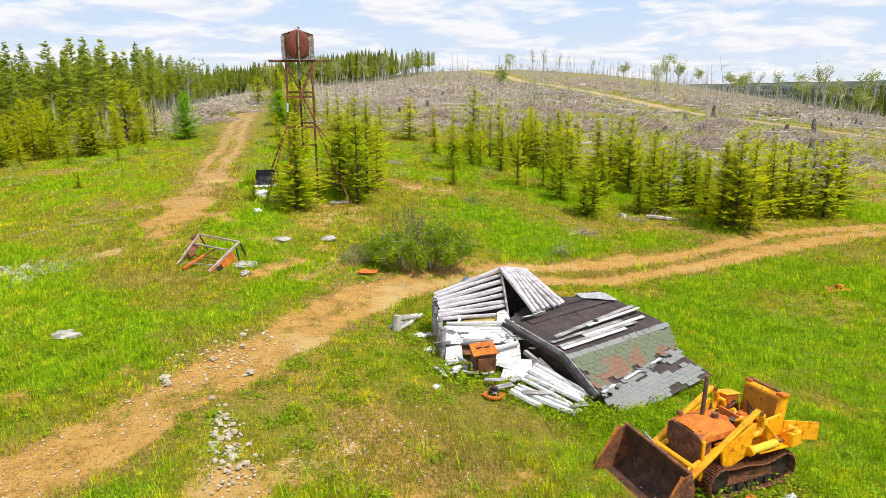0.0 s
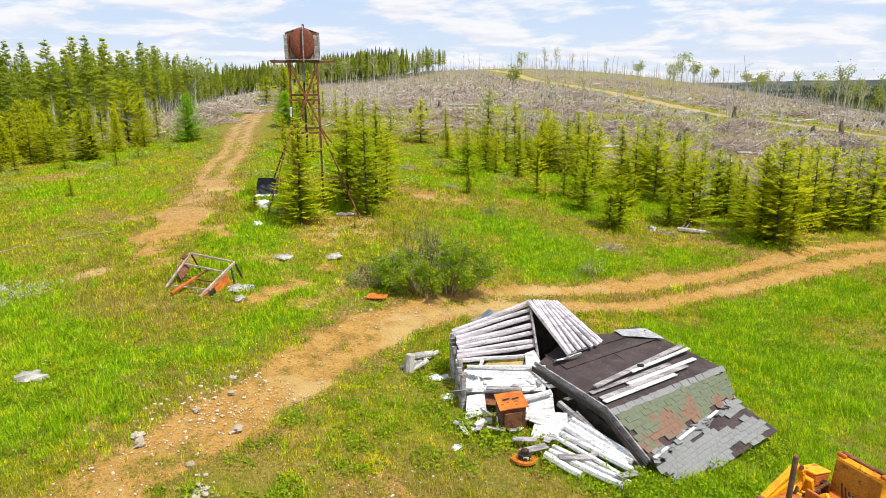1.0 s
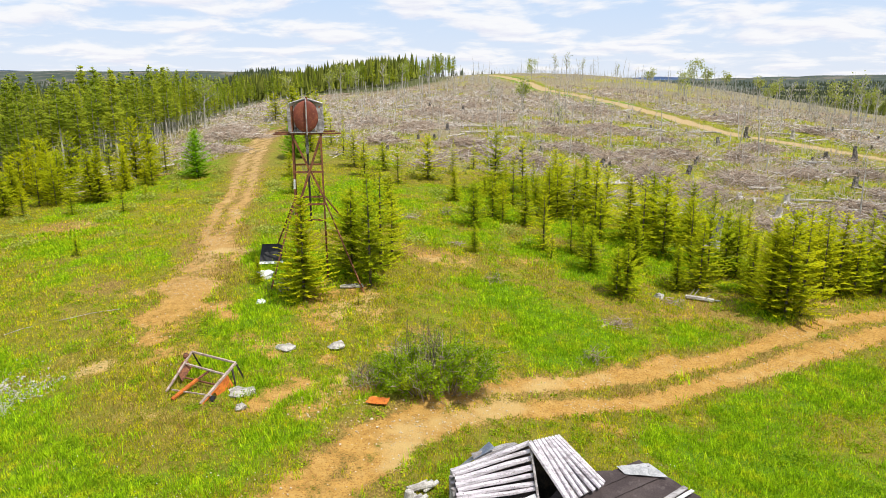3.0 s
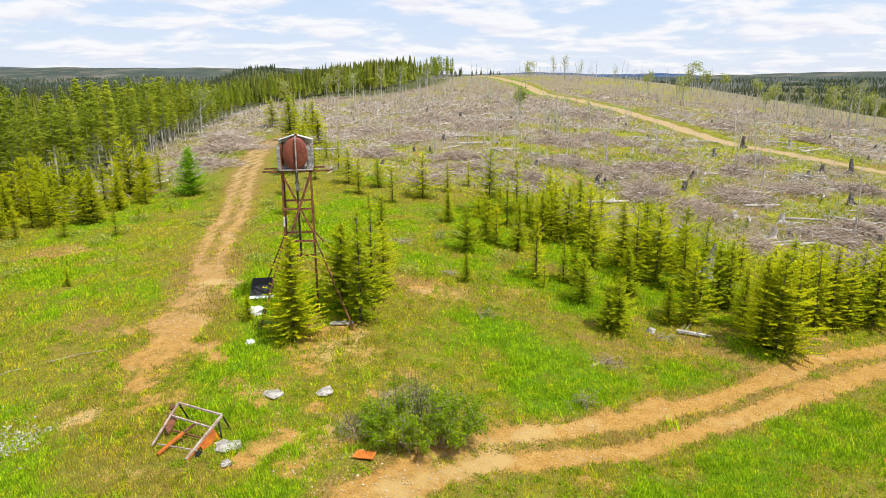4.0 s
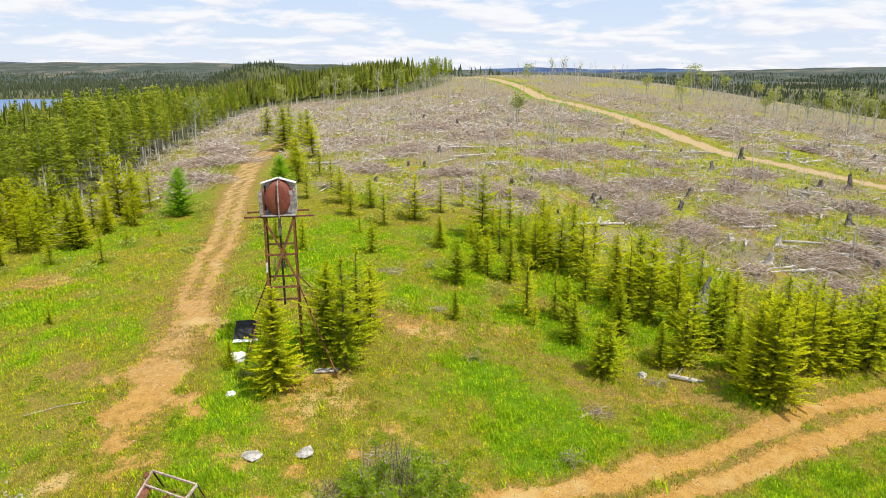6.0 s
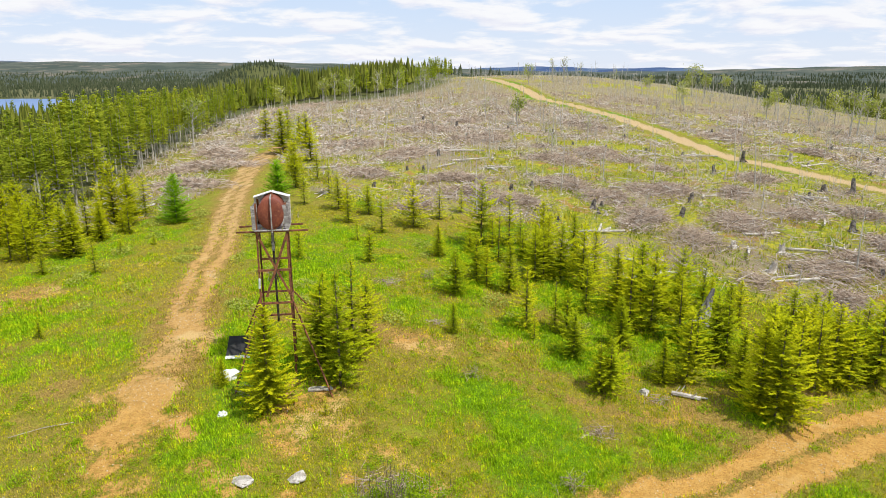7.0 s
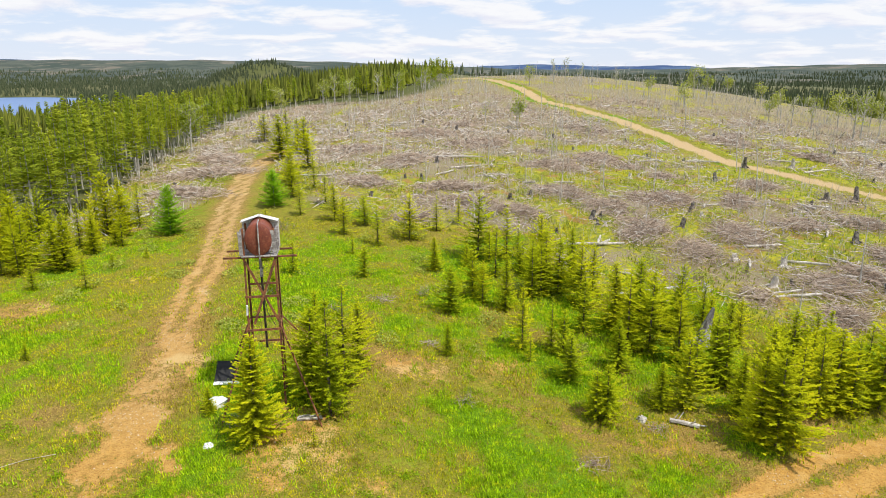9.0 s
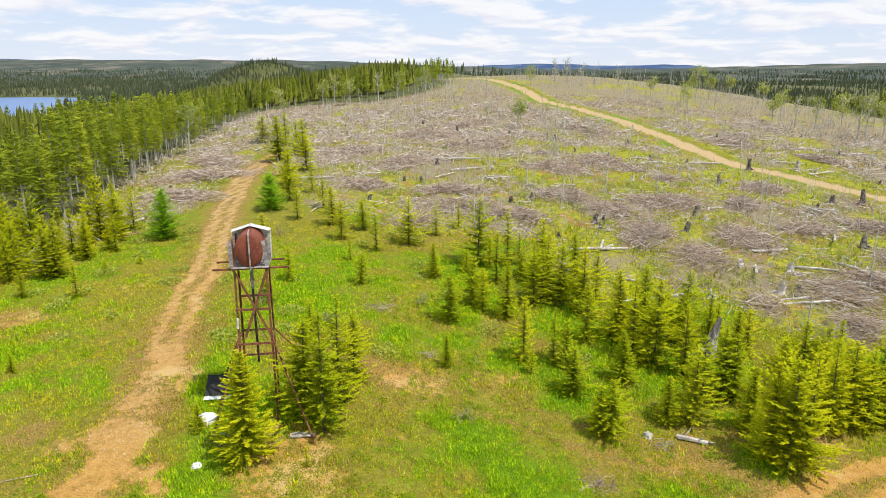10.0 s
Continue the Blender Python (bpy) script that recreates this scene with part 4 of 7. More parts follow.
m.color(m.mix(m.island(), (0.045, 0.062, 0.03), (0.115, 0.13, 0.07)))
FOREST_FAR = m.m
def far_keep(x, y):
    r = np.hypot(x, y)
    return (r > 450) * (land(x, y) > LAKE_Z + 0.6 ) * (0.3 + 0.7 * ease(cloudy(x, y, 140, 31), 0.36, 0.5)) * (np.abs(x) < 0.85 * y + 100) * np.clip(1.3 - r / 2600, 0.15, 1)
tagged(part("forest", cone_trees(rng, scatter(rng, 17000, -1500, 1500, 380, 1900, far_keep), 7, 12, 2), FOREST_FAR), "distant patchy forest on low hills", "forest", kind="stuff")


tagged(part("forest", cone_trees(rng, scatter(rng, 2600, -760, -330, 800, 1150, lambda x, y: (land(x, y) > LAKE_Z + 0.4) * (0.35 + 0.65 * ease(cloudy(x, y, 60, 35), 0.4, 0.55))), 6, 11, 2), FOREST_FAR), "dark forest along the far shore", "forest", kind="stuff")
tagged(part("forest", cone_trees(rng, scatter(rng, 520, -345, -200, 840, 1000, lambda x, y: 1 - 0.75 * ((x + 262) ** 2 / 900 + (y - 905) ** 2 / 2500 < 1)), 6, 10, 2), FOREST_FAR), "dark trees on a distant knoll", "forest", kind="stuff")


# ---------------------------------------------------------------- water tower
def build_tower():
    cx, cy, turn = -6.78, 32.1, 12.0
    z0 = float(land(cx, cy))
    t = thing("tank_tower", "rusty angle-iron tower carrying a red fuel tank", "tower", (cx, cy, z0), turn)
    top = 7.32 - z0                     # platform height
    w, d = 0.60, 0.50                   # half width and depth
    inv = pose(cx, cy, z0, 0, 0, turn).inverted()

    def foot(x, y):
        return inv @ Vector((x, y, float(land(x, y)) - 0.05))

    legs = {}
    for sx in (-1, 1):
        for sy in (-1, 1):
            a, b = (sx * (w + 0.06), sy * (d + 0.06), -0.1), (sx * w, sy * d, top + (1.1 if sx * sy < 0 or sy < 0 else 0.95))
            s = Shape()
            s.bar(a, b, 0.075, 0.012)
            m = Vector((0.032 * -sx, 0.032 * sy, 0))
            s.bar(Vector(a) + m, Vector(b) + m, 0.012, 0.075)
            part("leg", s, RUST, t)
            legs[sx, sy] = (a, b)

    def at(sx, sy, z):
        u = z / (top + 1.0)
        return Vector((sx * (w + 0.06 * (1 - u)), sy * (d + 0.06 * (1 - u)), z))

    front = [top - 1.62, top - 3.0]
    back = [top - 1.42, top - 2.85, top - 3.9]
    for z in front:
        part("rung", Shape().bar(at(-1, -1, z) - Vector((0.03, 0.05, 0)), at(1, -1, z) + Vector((0.03, -0.05, 0)), 0.05, 0.085), RUST, t)
    for z in back:
        part("rung", Shape().bar(at(-1, 1, z), at(1, 1, z), 0.05, 0.08), RUST, t)
    part("rung", Shape().bar(at(1, -1, top - 2.9), at(1, 1, top - 2.9), 0.05, 0.06), RUST, t)
    part("rung", Shape().bar(at(-1, -1, top - 2.9), at(-1, 1, top - 2.9), 0.05, 0.06), RUST, t)
    part("brace", Shape().bar(at(-1, -1, top - 0.05) - Vector((0, 0.09, 0)), at(1, -1, top - 2.75) - Vector((0, 0.09, 0)), 0.03, 0.085), RUST, t)
    part("brace", Shape().bar(at(1, -1, top - 0.05) - Vector((0, 0.13, 0)), at(-0.55, -1, top - 2.7) - Vector((0, 0.13, 0)), 0.03, 0.10), RUST, t)
    # long carriers that stick out at both sides
    part("carrier_bar", Shape().bar((-1.36, -d - 0.04, top - 0.03), (1.42, -d - 0.04, top - 0.03), 0.07, 0.07, 0.006), RUST, t)
    part("carrier_bar", Shape().bar((-1.36, d + 0.04, top - 0.03), (1.2, d + 0.04, top - 0.0), 0.07, 0.07, 0.006), RUST, t)
    for x in (-0.55, -0.28, 0.0, 0.28, 0.55):
        part("deck_board", Shape().box((x, 0, top + 0.03), (0.25, 1.42, 0.04), None, 0.006), GREYWOOD, t)
    # struts to the ground
    for (sx, sy), f in (((-1, -1), foot(-8.1, 30.0)), ((-1, 1), foot(-9.25, 34.5)), ((1, -1), foot(-4.25, 30.27)), ((1, 1), foot(-4.35, 34.6))):
        part("strut", Shape().bar(at(sx, sy, top - 2.85), f, 0.055, 0.055, 0.006), RUST, t)
    # tank lying on the deck, its end towards the clearing
    s = Shape()
    r, n, ln = 0.545, 28, 0.62
    prof = [(-ln - 0.07, 0.0), (-ln - 0.065, 0.3), (-ln - 0.04, r - 0.05), (-ln, r), (-ln + 0.03, r + 0.012), (-ln + 0.06, r), (ln - 0.06, r), (ln - 0.03, r + 0.012), (ln, r), (ln + 0.04, r - 0.05), (ln + 0.07, 0.0)]
    v, f = [], []
    for y, rad in prof:
        v += [(0.93 * max(rad, 0.002) * math.cos(2 * math.pi * k / n), y, top + 0.05 + r * 1.16 + 1.16 * max(rad, 0.002) * math.sin(2 * math.pi * k / n)) for k in range(n)]
    f = [(i * n + k, i * n + (k + 1) % n, (i + 1) * n + (k + 1) % n, (i + 1) * n + k) for i in range(len(prof) - 1) for k in range(n)]
    tank = part("tank", Shape().add(v, f), RUST_TANK, t, "rust-red steel tank", True)
    part("filler_cap", Shape().tube([(0.05, -0.2, top + 0.03 + 2.3 * r), (0.05, -0.2, top + 0.22 + 2.3 * r)], 0.05, 10), RUST, tank)
    # strap pipe up the tank's end, bent over at the top
    part("strap_pipe", Shape().tube([(0.03, -0.78, top - 0.05), (0.03, -0.78, top + 1.2), (0.03, -0.7, top + 1.36), (0.03, -0.3, top + 1.38)], 0.028, 8), GREYWOOD, t, "pale grey pipe")
    # outlet pipe below
    part("drain_pipe", Shape().tube([(0.0, -0.25, top), (0.0, -0.25, top - 0.9)], 0.06, 10), GREYWOOD, t, "galvanised pipe")
    part("drain_pipe", Shape().tube([(0.0, -0.25, top - 0.9), (0.02, -0.2, top - 3.9)], 0.045, 8), DARKSTEEL, t)
    part("valve", Shape().tube([(-0.09, -0.25, top - 0.55), (0.09, -0.25, top - 0.55)], 0.035, 8), DARKSTEEL, t)
    # weathered boards round the tank, leaning, and a gabled board at the back
    g = Shape()
    g.slab([(-0.72, 0.0), (0.72, 0.0), (0.72, 1.14), (0.05, 1.36), (-0.72, 1.14)], 0.03, Matrix.Translation((0, 0.66, top + 0.06)) @ Matrix.Rotation(radians(90), 4, "X"))
    part("gable_board", g, WHITEWOOD, t, "whitish weathered plywood gable")
    part("roof_flap", Shape().plate([(-0.72, 0.3, top + 1.2), (-0.02, 0.28, top + 1.42), (-0.02, 0.72, top + 1.42), (-0.74, 0.72, top + 1.2)], 0.02), WHITEWOOD, t)
    part("roof_flap", Shape().plate([(0.02, 0.28, top + 1.42), (0.7, 0.3, top + 1.2), (0.74, 0.72, top + 1.2), (0.02, 0.72, top + 1.42)], 0.02), WHITEWOOD, t)
    for x, y, lean in ((-0.66, -0.62, -0.02), (-0.65, -0.3, 0.0), (-0.66, 0.05, 0.03), (0.62, -0.6, -0.10), (0.64, -0.28, -0.05), (0.66, 0.06, 0.0)):
        part("side_board", Shape().bar((x, y, top + 0.05), (x + lean, y, top + 1.02), 0.03, 0.14, 0.004), GREYWOOD, t)
    part("rope", Shape().tube([(0.45, -0.68, top - 2.8), (0.2, -0.7, top - 2.3), (0.0, -0.3, top - 1.5)], 0.012, 5), DARKSTEEL, t)
    part("white_pipe", Shape().tube([(-0.6, -0.74, top - 2.3), (-0.58, -0.74, top - 1.9)], 0.04, 8), WHITE, t)
    return t


build_tower()


def build_dark_panel():
    """A dark sheet leaning on a low stand, with a pale board along its foot."""
    x, y = -8.85, 32.9
    z = float(land(x, y))
    t = thing("panel_stand", "black sheet panel on a low stand beside the tower", "panel", (x, y, z), 6)
    rng = np.random.default_rng(15)
    part("panel", Shape().plate([(-0.56, -0.1, 0.14), (0.42, -0.06, 0.16), (0.44, 0.5, 0.86), (-0.50, 0.48, 0.84)], 0.03, 5, 4, 0.012, rng), BLACK, t, "flat black sheet")
    part("sill_board", Shape().plate([(-0.56, -0.30, 0.10), (0.50, -0.26, 0.12), (0.52, -0.10, 0.19), (-0.56, -0.13, 0.17)], 0.025, 4, 2, 0.012, rng), WHITE, t, "pale bluish board")
    for px, py, h in ((-0.5, -0.2, 0.12), (0.46, -0.18, 0.13), (-0.46, 0.66, 0.74), (0.5, 0.68, 0.76)):
        part("leg", Shape().bar((px, py, -0.12), (px, py, h), 0.045, 0.045, 0.005), RUST, t)


build_dark_panel()


def build_slab(x, y, turn, size, label, mat):
    ob = part("slab", Shape().plate([(-size, -0.15, 0.05), (size, -0.12, 0.07), (size * 0.9, 0.17, 0.12), (-size * 0.95, 0.13, 0.1)], 0.06, 5, 3, 0.025, np.random.default_rng(int(size * 100))), mat)
    ob.matrix_basis = pose(x, y, float(land(x, y)) + 0.01, 0, 0, turn)
    tagged(ob, label, "slab")


build_slab(-4.85, 30.75, 10, 0.5, "pale stone slab under the young spruce", CONCRETE)


# ---------------------------------------------------------------- collapsed log cabin
def lerp(a, b, u):
    return Vector(a) * (1 - u) + Vector(b) * u


def pole(rng, a, b, r, bend=0.02, n=7):
    """A slightly crooked log between two points."""
    a, b = Vector(a), Vector(b)
    k = (b - a).length
    pts = [a + (b - a) * u + Vector(rng.uniform(-bend, bend, 3).tolist()) * k * 0.15 for u in (0, 0.33, 0.67, 1.0)]
    return Shape().tube(pts, [r * f for f in (rng.uniform(0.9, 1.1), 1.0, 0.97, rng.uniform(0.85, 1.0))], n)


def build_cabin():
    rng = np.random.default_rng(5)
    zc = float(land(3.0, 15.5))
    t = thing("collapsed_cabin", "collapsed log cabin with grey shingles and dark roofing felt", "cabin", (0, 0, 0))
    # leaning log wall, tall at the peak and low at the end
    # near-black backing sheet puts shade into the gaps between the logs
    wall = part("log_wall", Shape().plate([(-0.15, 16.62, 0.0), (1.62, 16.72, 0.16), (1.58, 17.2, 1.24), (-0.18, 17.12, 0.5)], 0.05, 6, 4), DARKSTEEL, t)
    A0, A1 = Vector((-0.12, 17.0, 0.66)), Vector((1.52, 17.12, 1.33))
    B0, B1 = Vector((-0.05, 16.45, 0.14)), Vector((1.66, 16.6, 0.26))
    for k in range(8):
        u = (k + rng.uniform(-0.15, 0.15)) / 7
        part("log", pole(rng, lerp(A0, B0, u) + Vector((-rng.uniform(0, 0.14), 0, 0)), lerp(A1, B1, u), float(rng.uniform(0.05, 0.075)), 0.05), LOGWOOD, wall)
    part("post", Shape().bar(lerp(A1, B1, -0.05) + Vector((0.0, -0.09, 0.02)), lerp(A1, B1, 1.05) + Vector((0.03, -0.10, 0)), 0.05, 0.04), GREYWOOD, t)
    # log ends and broken uprights at the west end
    for k in range(9):
        y = 17.35 - 0.22 * k
        h = 0.42 - 0.03 * k + rng.uniform(-0.1, 0.12)
        part("upright", pole(rng, (-0.24 + 0.03 * k, y, -0.85), (-0.27 + 0.035 * k + rng.uniform(-0.05, 0.05), y + 0.04, h), 0.07), GREYWOOD, t)
    # second log panel thrown over, running down from the peak
    fan = part("log_panel", Shape().plate([(1.62, 17.1, 1.2), (2.2, 17.7, 1.0), (3.15, 17.0, 0.34), (2.3, 16.25, 0.36)], 0.04, 4, 4), GREYWOOD, t)
    top0, top1, low0, low1 = Vector((1.5, 17.06, 1.38)), Vector((2.25, 17.85, 1.12)), Vector((2.25, 16.12, 0.44)), Vector((3.25, 17.0, 0.42))
    for k in range(9):
        u = k / 8
        part("log", pole(rng, lerp(top0, top1, u ** 0.9), lerp(low0, low1, u) + Vector((rng.uniform(-0.05, 0.1), 0, 0)), 0.062 - 0.012 * u), LOGWOOD, fan)
    part("torn_edge", Shape().plate([(2.05, 16.05, 0.34), (2.6, 16.32, 0.44), (2.66, 16.42, 0.36), (2.0, 16.2, 0.26)], 0.02, 4, 2, 0.02, rng), WHITEWOOD, t)
    # bluish sheet metal behind the wall
    part("sheet_metal", Shape().plate([(-0.05, 17.3, 0.55), (0.75, 17.5, 0.98), (0.62, 17.9, 0.9), (-0.1, 17.7, 0.35)], 0.01, 3, 3, 0.02, rng), two_tone("blue_grey_sheet_metal", (0.2, 0.23, 0.3), (0.34, 0.37, 0.43), 3, metal=0.5, rough=0.45), t)
    part("sheet_metal", Shape().plate([(0.3, 17.2, 0.7), (1.35, 17.3, 1.12), (1.2, 17.75, 1.0), (0.2, 17.7, 0.7)], 0.01, 4, 2, 0.02, rng), GREYWOOD, t)
    # near-black sheets added in place of shade in the gap behind the logs
    part("gap_shade_sheet", Shape().plate([(1.45, 17.3, -0.3), (2.9, 17.3, -0.2), (2.4, 17.6, 0.95), (1.62, 17.45, 1.2)], 0.03), DARKSTEEL, t)
    part("gap_shade_floor", Shape().plate([(1.4, 16.4, -0.25), (2.3, 16.4, -0.2), (2.7, 17.3, -0.2), (1.4, 17.3, -0.25)], 0.03), DARKSTEEL, t)
    # window opening with ochre plywood in it
    win = part("window", Shape().plate([(0.42, 16.2, -0.02), (1.32, 16.28, 0.02), (1.38, 16.5, 0.14), (0.5, 16.42, 0.10)], 0.03, 2, 2), RAWWOOD, t, "window hole with ochre plywood")
    for a, b in (((0.36, 16.15, 0.02), (1.36, 16.22, 0.06)), ((0.44, 16.46, 0.2), (1.44, 16.56, 0.24)), ((1.36, 16.2, 0.04), (1.5, 16.6, 0.26)), ((0.34, 16.14, 0.0), (0.46, 16.5, 0.2))):
        part("window_frame", Shape().bar(a, b, 0.07, 0.05, 0.006), WHITEWOOD, win)
    part("jamb", Shape().plate([(1.4, 16.1, 0.1), (1.75, 16.2, 0.18), (1.62, 16.62, 0.36), (1.4, 16.55, 0.3)], 0.05, 2, 2), WHITEWOOD, t)
    # white planked panel fallen forward
    front = part("white_wall", Shape().plate([(-0.02, 15.75, -0.32), (1.7, 15.6, -0.2), (1.72, 16.15, 0.1), (0.08, 16.25, 0.06)], 0.04, 4, 2), WHITEWOOD, t)
    for k, (u0, u1) in enumerate(((0.0, 0.2), (0.22, 0.72), (0.74, 0.98))):      # broad white planks
        e0, e1 = Vector((-0.04, 15.72, -0.27)), Vector((0.04, 16.2, 0.06))
        f0, f1 = Vector((1.78, 15.55, -0.15)), Vector((1.74, 16.08, 0.12))
        j = Vector((rng.uniform(-0.05, 0.05), 0, 0))
        part("plank", Shape().plate([lerp(e0, e1, u0) + j, lerp(f0, f1, u0) + j, lerp(f0, f1, u1), lerp(e0, e1, u1)], 0.035, 8, 2, 0.006, rng), WHITEWOOD, front)
    part("beam", pole(rng, (0.1, 16.2, 0.12), (1.8, 16.02, 0.2), 0.04), WHITEWOOD, t)
    part("charred_board", Shape().bar((0.5, 15.62, -0.12), (1.25, 15.5, -0.1), 0.14, 0.03), GREYWOOD, t)
    part("beam", pole(rng, (0.95, 15.2, -0.28), (1.85, 15.4, -0.1), 0.06), WHITEWOOD, t)
    for c in (((0.05, 15.15, -0.62), (0.5, 15.2, -0.5), (0.46, 15.62, -0.25), (0.08, 15.6, -0.3)), ((1.15, 15.0, -0.55), (1.9, 14.95, -0.5), (1.9, 15.5, -0.16), (1.2, 15.45, -0.2)),
              ((1.35, 14.6, -0.72), (2.1, 14.5, -0.72), (2.15, 15.05, -0.4), (1.55, 15.1, -0.42)), ((0.3, 14.95, -0.74), (0.62, 14.9, -0.74), (0.6, 15.2, -0.6), (0.3, 15.2, -0.6))):
        part("white_board", Shape().plate(c, 0.025, 3, 3, 0.012, rng), WHITEWOOD, t)
    # added rust-brown sheet makes the gap look dark inside
    part("dark_inside", Shape().plate([(0.45, 15.5, -0.45), (1.2, 15.4, -0.45), (1.25, 15.75, -0.22), (0.5, 15.8, -0.22)], 0.02), RUST, t, "rust-brown sheet standing in for the dark inside")
    # roof: felt slope, fold, mossy steep band, grey shingled skirt
    F = {"a": Vector((1.62, 16.12, 0.2)), "b": Vector((2.9, 14.62, -0.14)), "c": Vector((5.83, 16.6, -0.02)), "d": Vector((4.4, 17.72, 0.46)), "e": Vector((2.55, 17.35, 0.46))}
    felt = Shape()
    felt.plate([F["a"], F["b"], lerp(F["b"], F["c"], 0.5), lerp(F["a"], F["d"], 0.5) + Vector((0.1, 0.1, 0.06))], 0.05, 6, 8, 0.012, rng)
    felt.plate([lerp(F["a"], F["d"], 0.5) + Vector((0.1, 0.1, 0.06)), lerp(F["b"], F["c"], 0.5), F["c"], F["d"]], 0.05, 6, 8, 0.012, rng)
    felt.plate([F["a"], lerp(F["a"], F["d"], 0.5) + Vector((0.1, 0.1, 0.06)), lerp(F["a"], F["d"], 0.9), F["e"]], 0.05, 6, 3, 0.012, rng)
    roof = part("roof", felt, FELT, t, "dark brown roofing felt on a sagging roof")
    for u0, u1, dz in ((0.08, 0.97, 0.03), (0.42, 0.95, 0.032)):
        p, q = lerp(F["a"], F["b"], u0 * 0.55), lerp(F["d"], F["c"], u0 * 0.6)
        part("felt_lap", Shape().plate([lerp(p, q, 0.12) + Vector((0, 0, dz)), lerp(p, q, u1) + Vector((0, 0, dz + 0.03)), lerp(p, q, u1) + Vector((-0.18, 0.25, dz + 0.05)), lerp(p, q, 0.12) + Vector((-0.18, 0.25, dz + 0.05))], 0.006, 12, 1, 0.008, rng), FELT, roof)
    part("felt_strip", Shape().plate([(3.75, 17.3, 0.47), (4.75, 17.3, 0.40), (4.4, 17.74, 0.5), (3.6, 17.55, 0.52)], 0.006, 6, 2, 0.008, rng), two_tone("grey_strip", (0.3, 0.3, 0.3), (0.44, 0.43, 0.43), 5), roof)
    # bare boards where the felt has gone
    for k in range(4):
        u = 0.71 + 0.06 * k
        a, b = lerp(F["a"], F["b"], u), lerp(F["d"], F["c"], u)
        s0, s1 = (0.02 + 0.02 * rng.random(), 0.60 + 0.3 * rng.random()) if k != 1 else (0.3, 0.92)
        part("roof_board", Shape().bar(lerp(a, b, s0) + Vector((0, 0, 0.05)), lerp(a, b, s1) + Vector((0, 0, 0.07)), 0.12, 0.022, 0.004), WHITEWOOD if k % 2 else GREYWOOD, roof)
    part("loose_plank", Shape().bar((2.72, 15.2, 0.12), (5.05, 17.0, 0.35), 0.13, 0.03, 0.005), GREYWOOD, roof)
    part("loose_plank", Shape().bar((3.6, 15.75, 0.22), (5.2, 16.95, 0.30), 0.09, 0.03, 0.005), WHITEWOOD, roof)
    part("tar_blob", Shape().lump((3.85, 15.98, 0.27), 0.07, rng, 0.3, 0.5), BLACK, roof)
    # gable trim along the broken edge
    G = {"bl": Vector((3.50, 13.66, -0.70)), "br": Vector((6.02, 16.12, -0.58)), "gl": Vector((4.06, 13.46, -1.12)), "gr": Vector((6.66, 15.35, -0.92))}
    for a, b in ((F["a"] + Vector((-0.05, -0.04, 0.04)), F["b"] + Vector((-0.06, -0.04, 0.04))), (F["b"] + Vector((-0.06, -0.04, 0.04)), G["bl"] + Vector((-0.06, -0.06, 0.04)))):
        part("barge_board", Shape().bar(a, b, 0.04, 0.15, 0.006), GREYWOOD, t)
        part("barge_board", Shape().bar(Vector(a) + Vector((-0.06, -0.06, -0.08)), Vector(b) + Vector((-0.06, -0.06, -0.08)), 0.03, 0.12, 0.006), DARKSTEEL, t)
    band = part("steep_slope", Shape().plate([F["b"], G["bl"], G["br"], F["c"]], 0.05, 4, 8), FELT, t)
    skirt = part("eave_slope", Shape().plate([G["bl"] + Vector((0, 0, 0.0)), G["gl"], G["gr"], G["br"]], 0.05, 6, 10, 0.01, rng), FELT, t)
    # shingles
    tab = Shape().box((0, 0, 0), (0.30, 0.15, 0.012), None, 0.003)
    grey_tab, moss_tab = tab.mesh("shingle", SHINGLE), tab.mesh("shingle", SHINGLE_MOSS)

    def lay(a, b, c, d, rows, cols, mesh, parent, skip, grey=lambda u, w: False):
        """Tabs between the upper edge a-b and the lower edge d-c."""
        for r in range(rows):
            w = (r + 0.45) / rows
            for k in range(cols + 1):
                u = (k + 0.25 + 0.5 * (r % 2)) / (cols + 0.5)
                if u > 1.0 or skip(u, w) or rng.random() < 0.035:
                    continue
                p = lerp(lerp(a, b, u), lerp(d, c, u), w)
                xa = (lerp(lerp(a, b, min(u + 0.1, 1.1)), lerp(d, c, min(u + 0.1, 1.1)), w) - p).normalized()
                yd = (lerp(a, b, u) - lerp(d, c, u)).normalized()
                za = xa.cross(yd).normalized()
                if za.z < 0:
                    za = -za
                yd = za.cross(xa)
                m = Matrix((xa, yd, za)).transposed().to_4x4()
                ob = part("shingle", grey_tab if grey(u, w) else mesh, None, parent)
                sc = ((b - a).length / cols) / 0.302
                ob.matrix_basis = Matrix.Translation(p + za * (0.022 + 0.004 * rng.random())) @ m @ pose(0, 0, 0, -3.5 + rng.uniform(-3.5, 3.5), rng.uniform(-3, 3), rng.uniform(-5, 5)) @ Matrix.Diagonal((sc * rng.uniform(0.9, 1.02), rng.uniform(0.92, 1.08), 1, 1))

    lay(F["b"], F["c"], G["br"], G["bl"], 9, 14, moss_tab, band, lambda u, w: w > 0.9 + 0.1 * math.sin(23 * u), lambda u, w: w < 0.1 or w > 0.88)
    hole = lambda u, w: ((u - 0.66) / 0.10) ** 2 + ((w - 0.22) / 0.2) ** 2 < 1 or ((u - 0.03) / 0.07) ** 2 + ((w - 0.1) / 0.2) ** 2 < 1 or (u > 0.72 and 0.3 < w < 0.55 and u < 0.86)
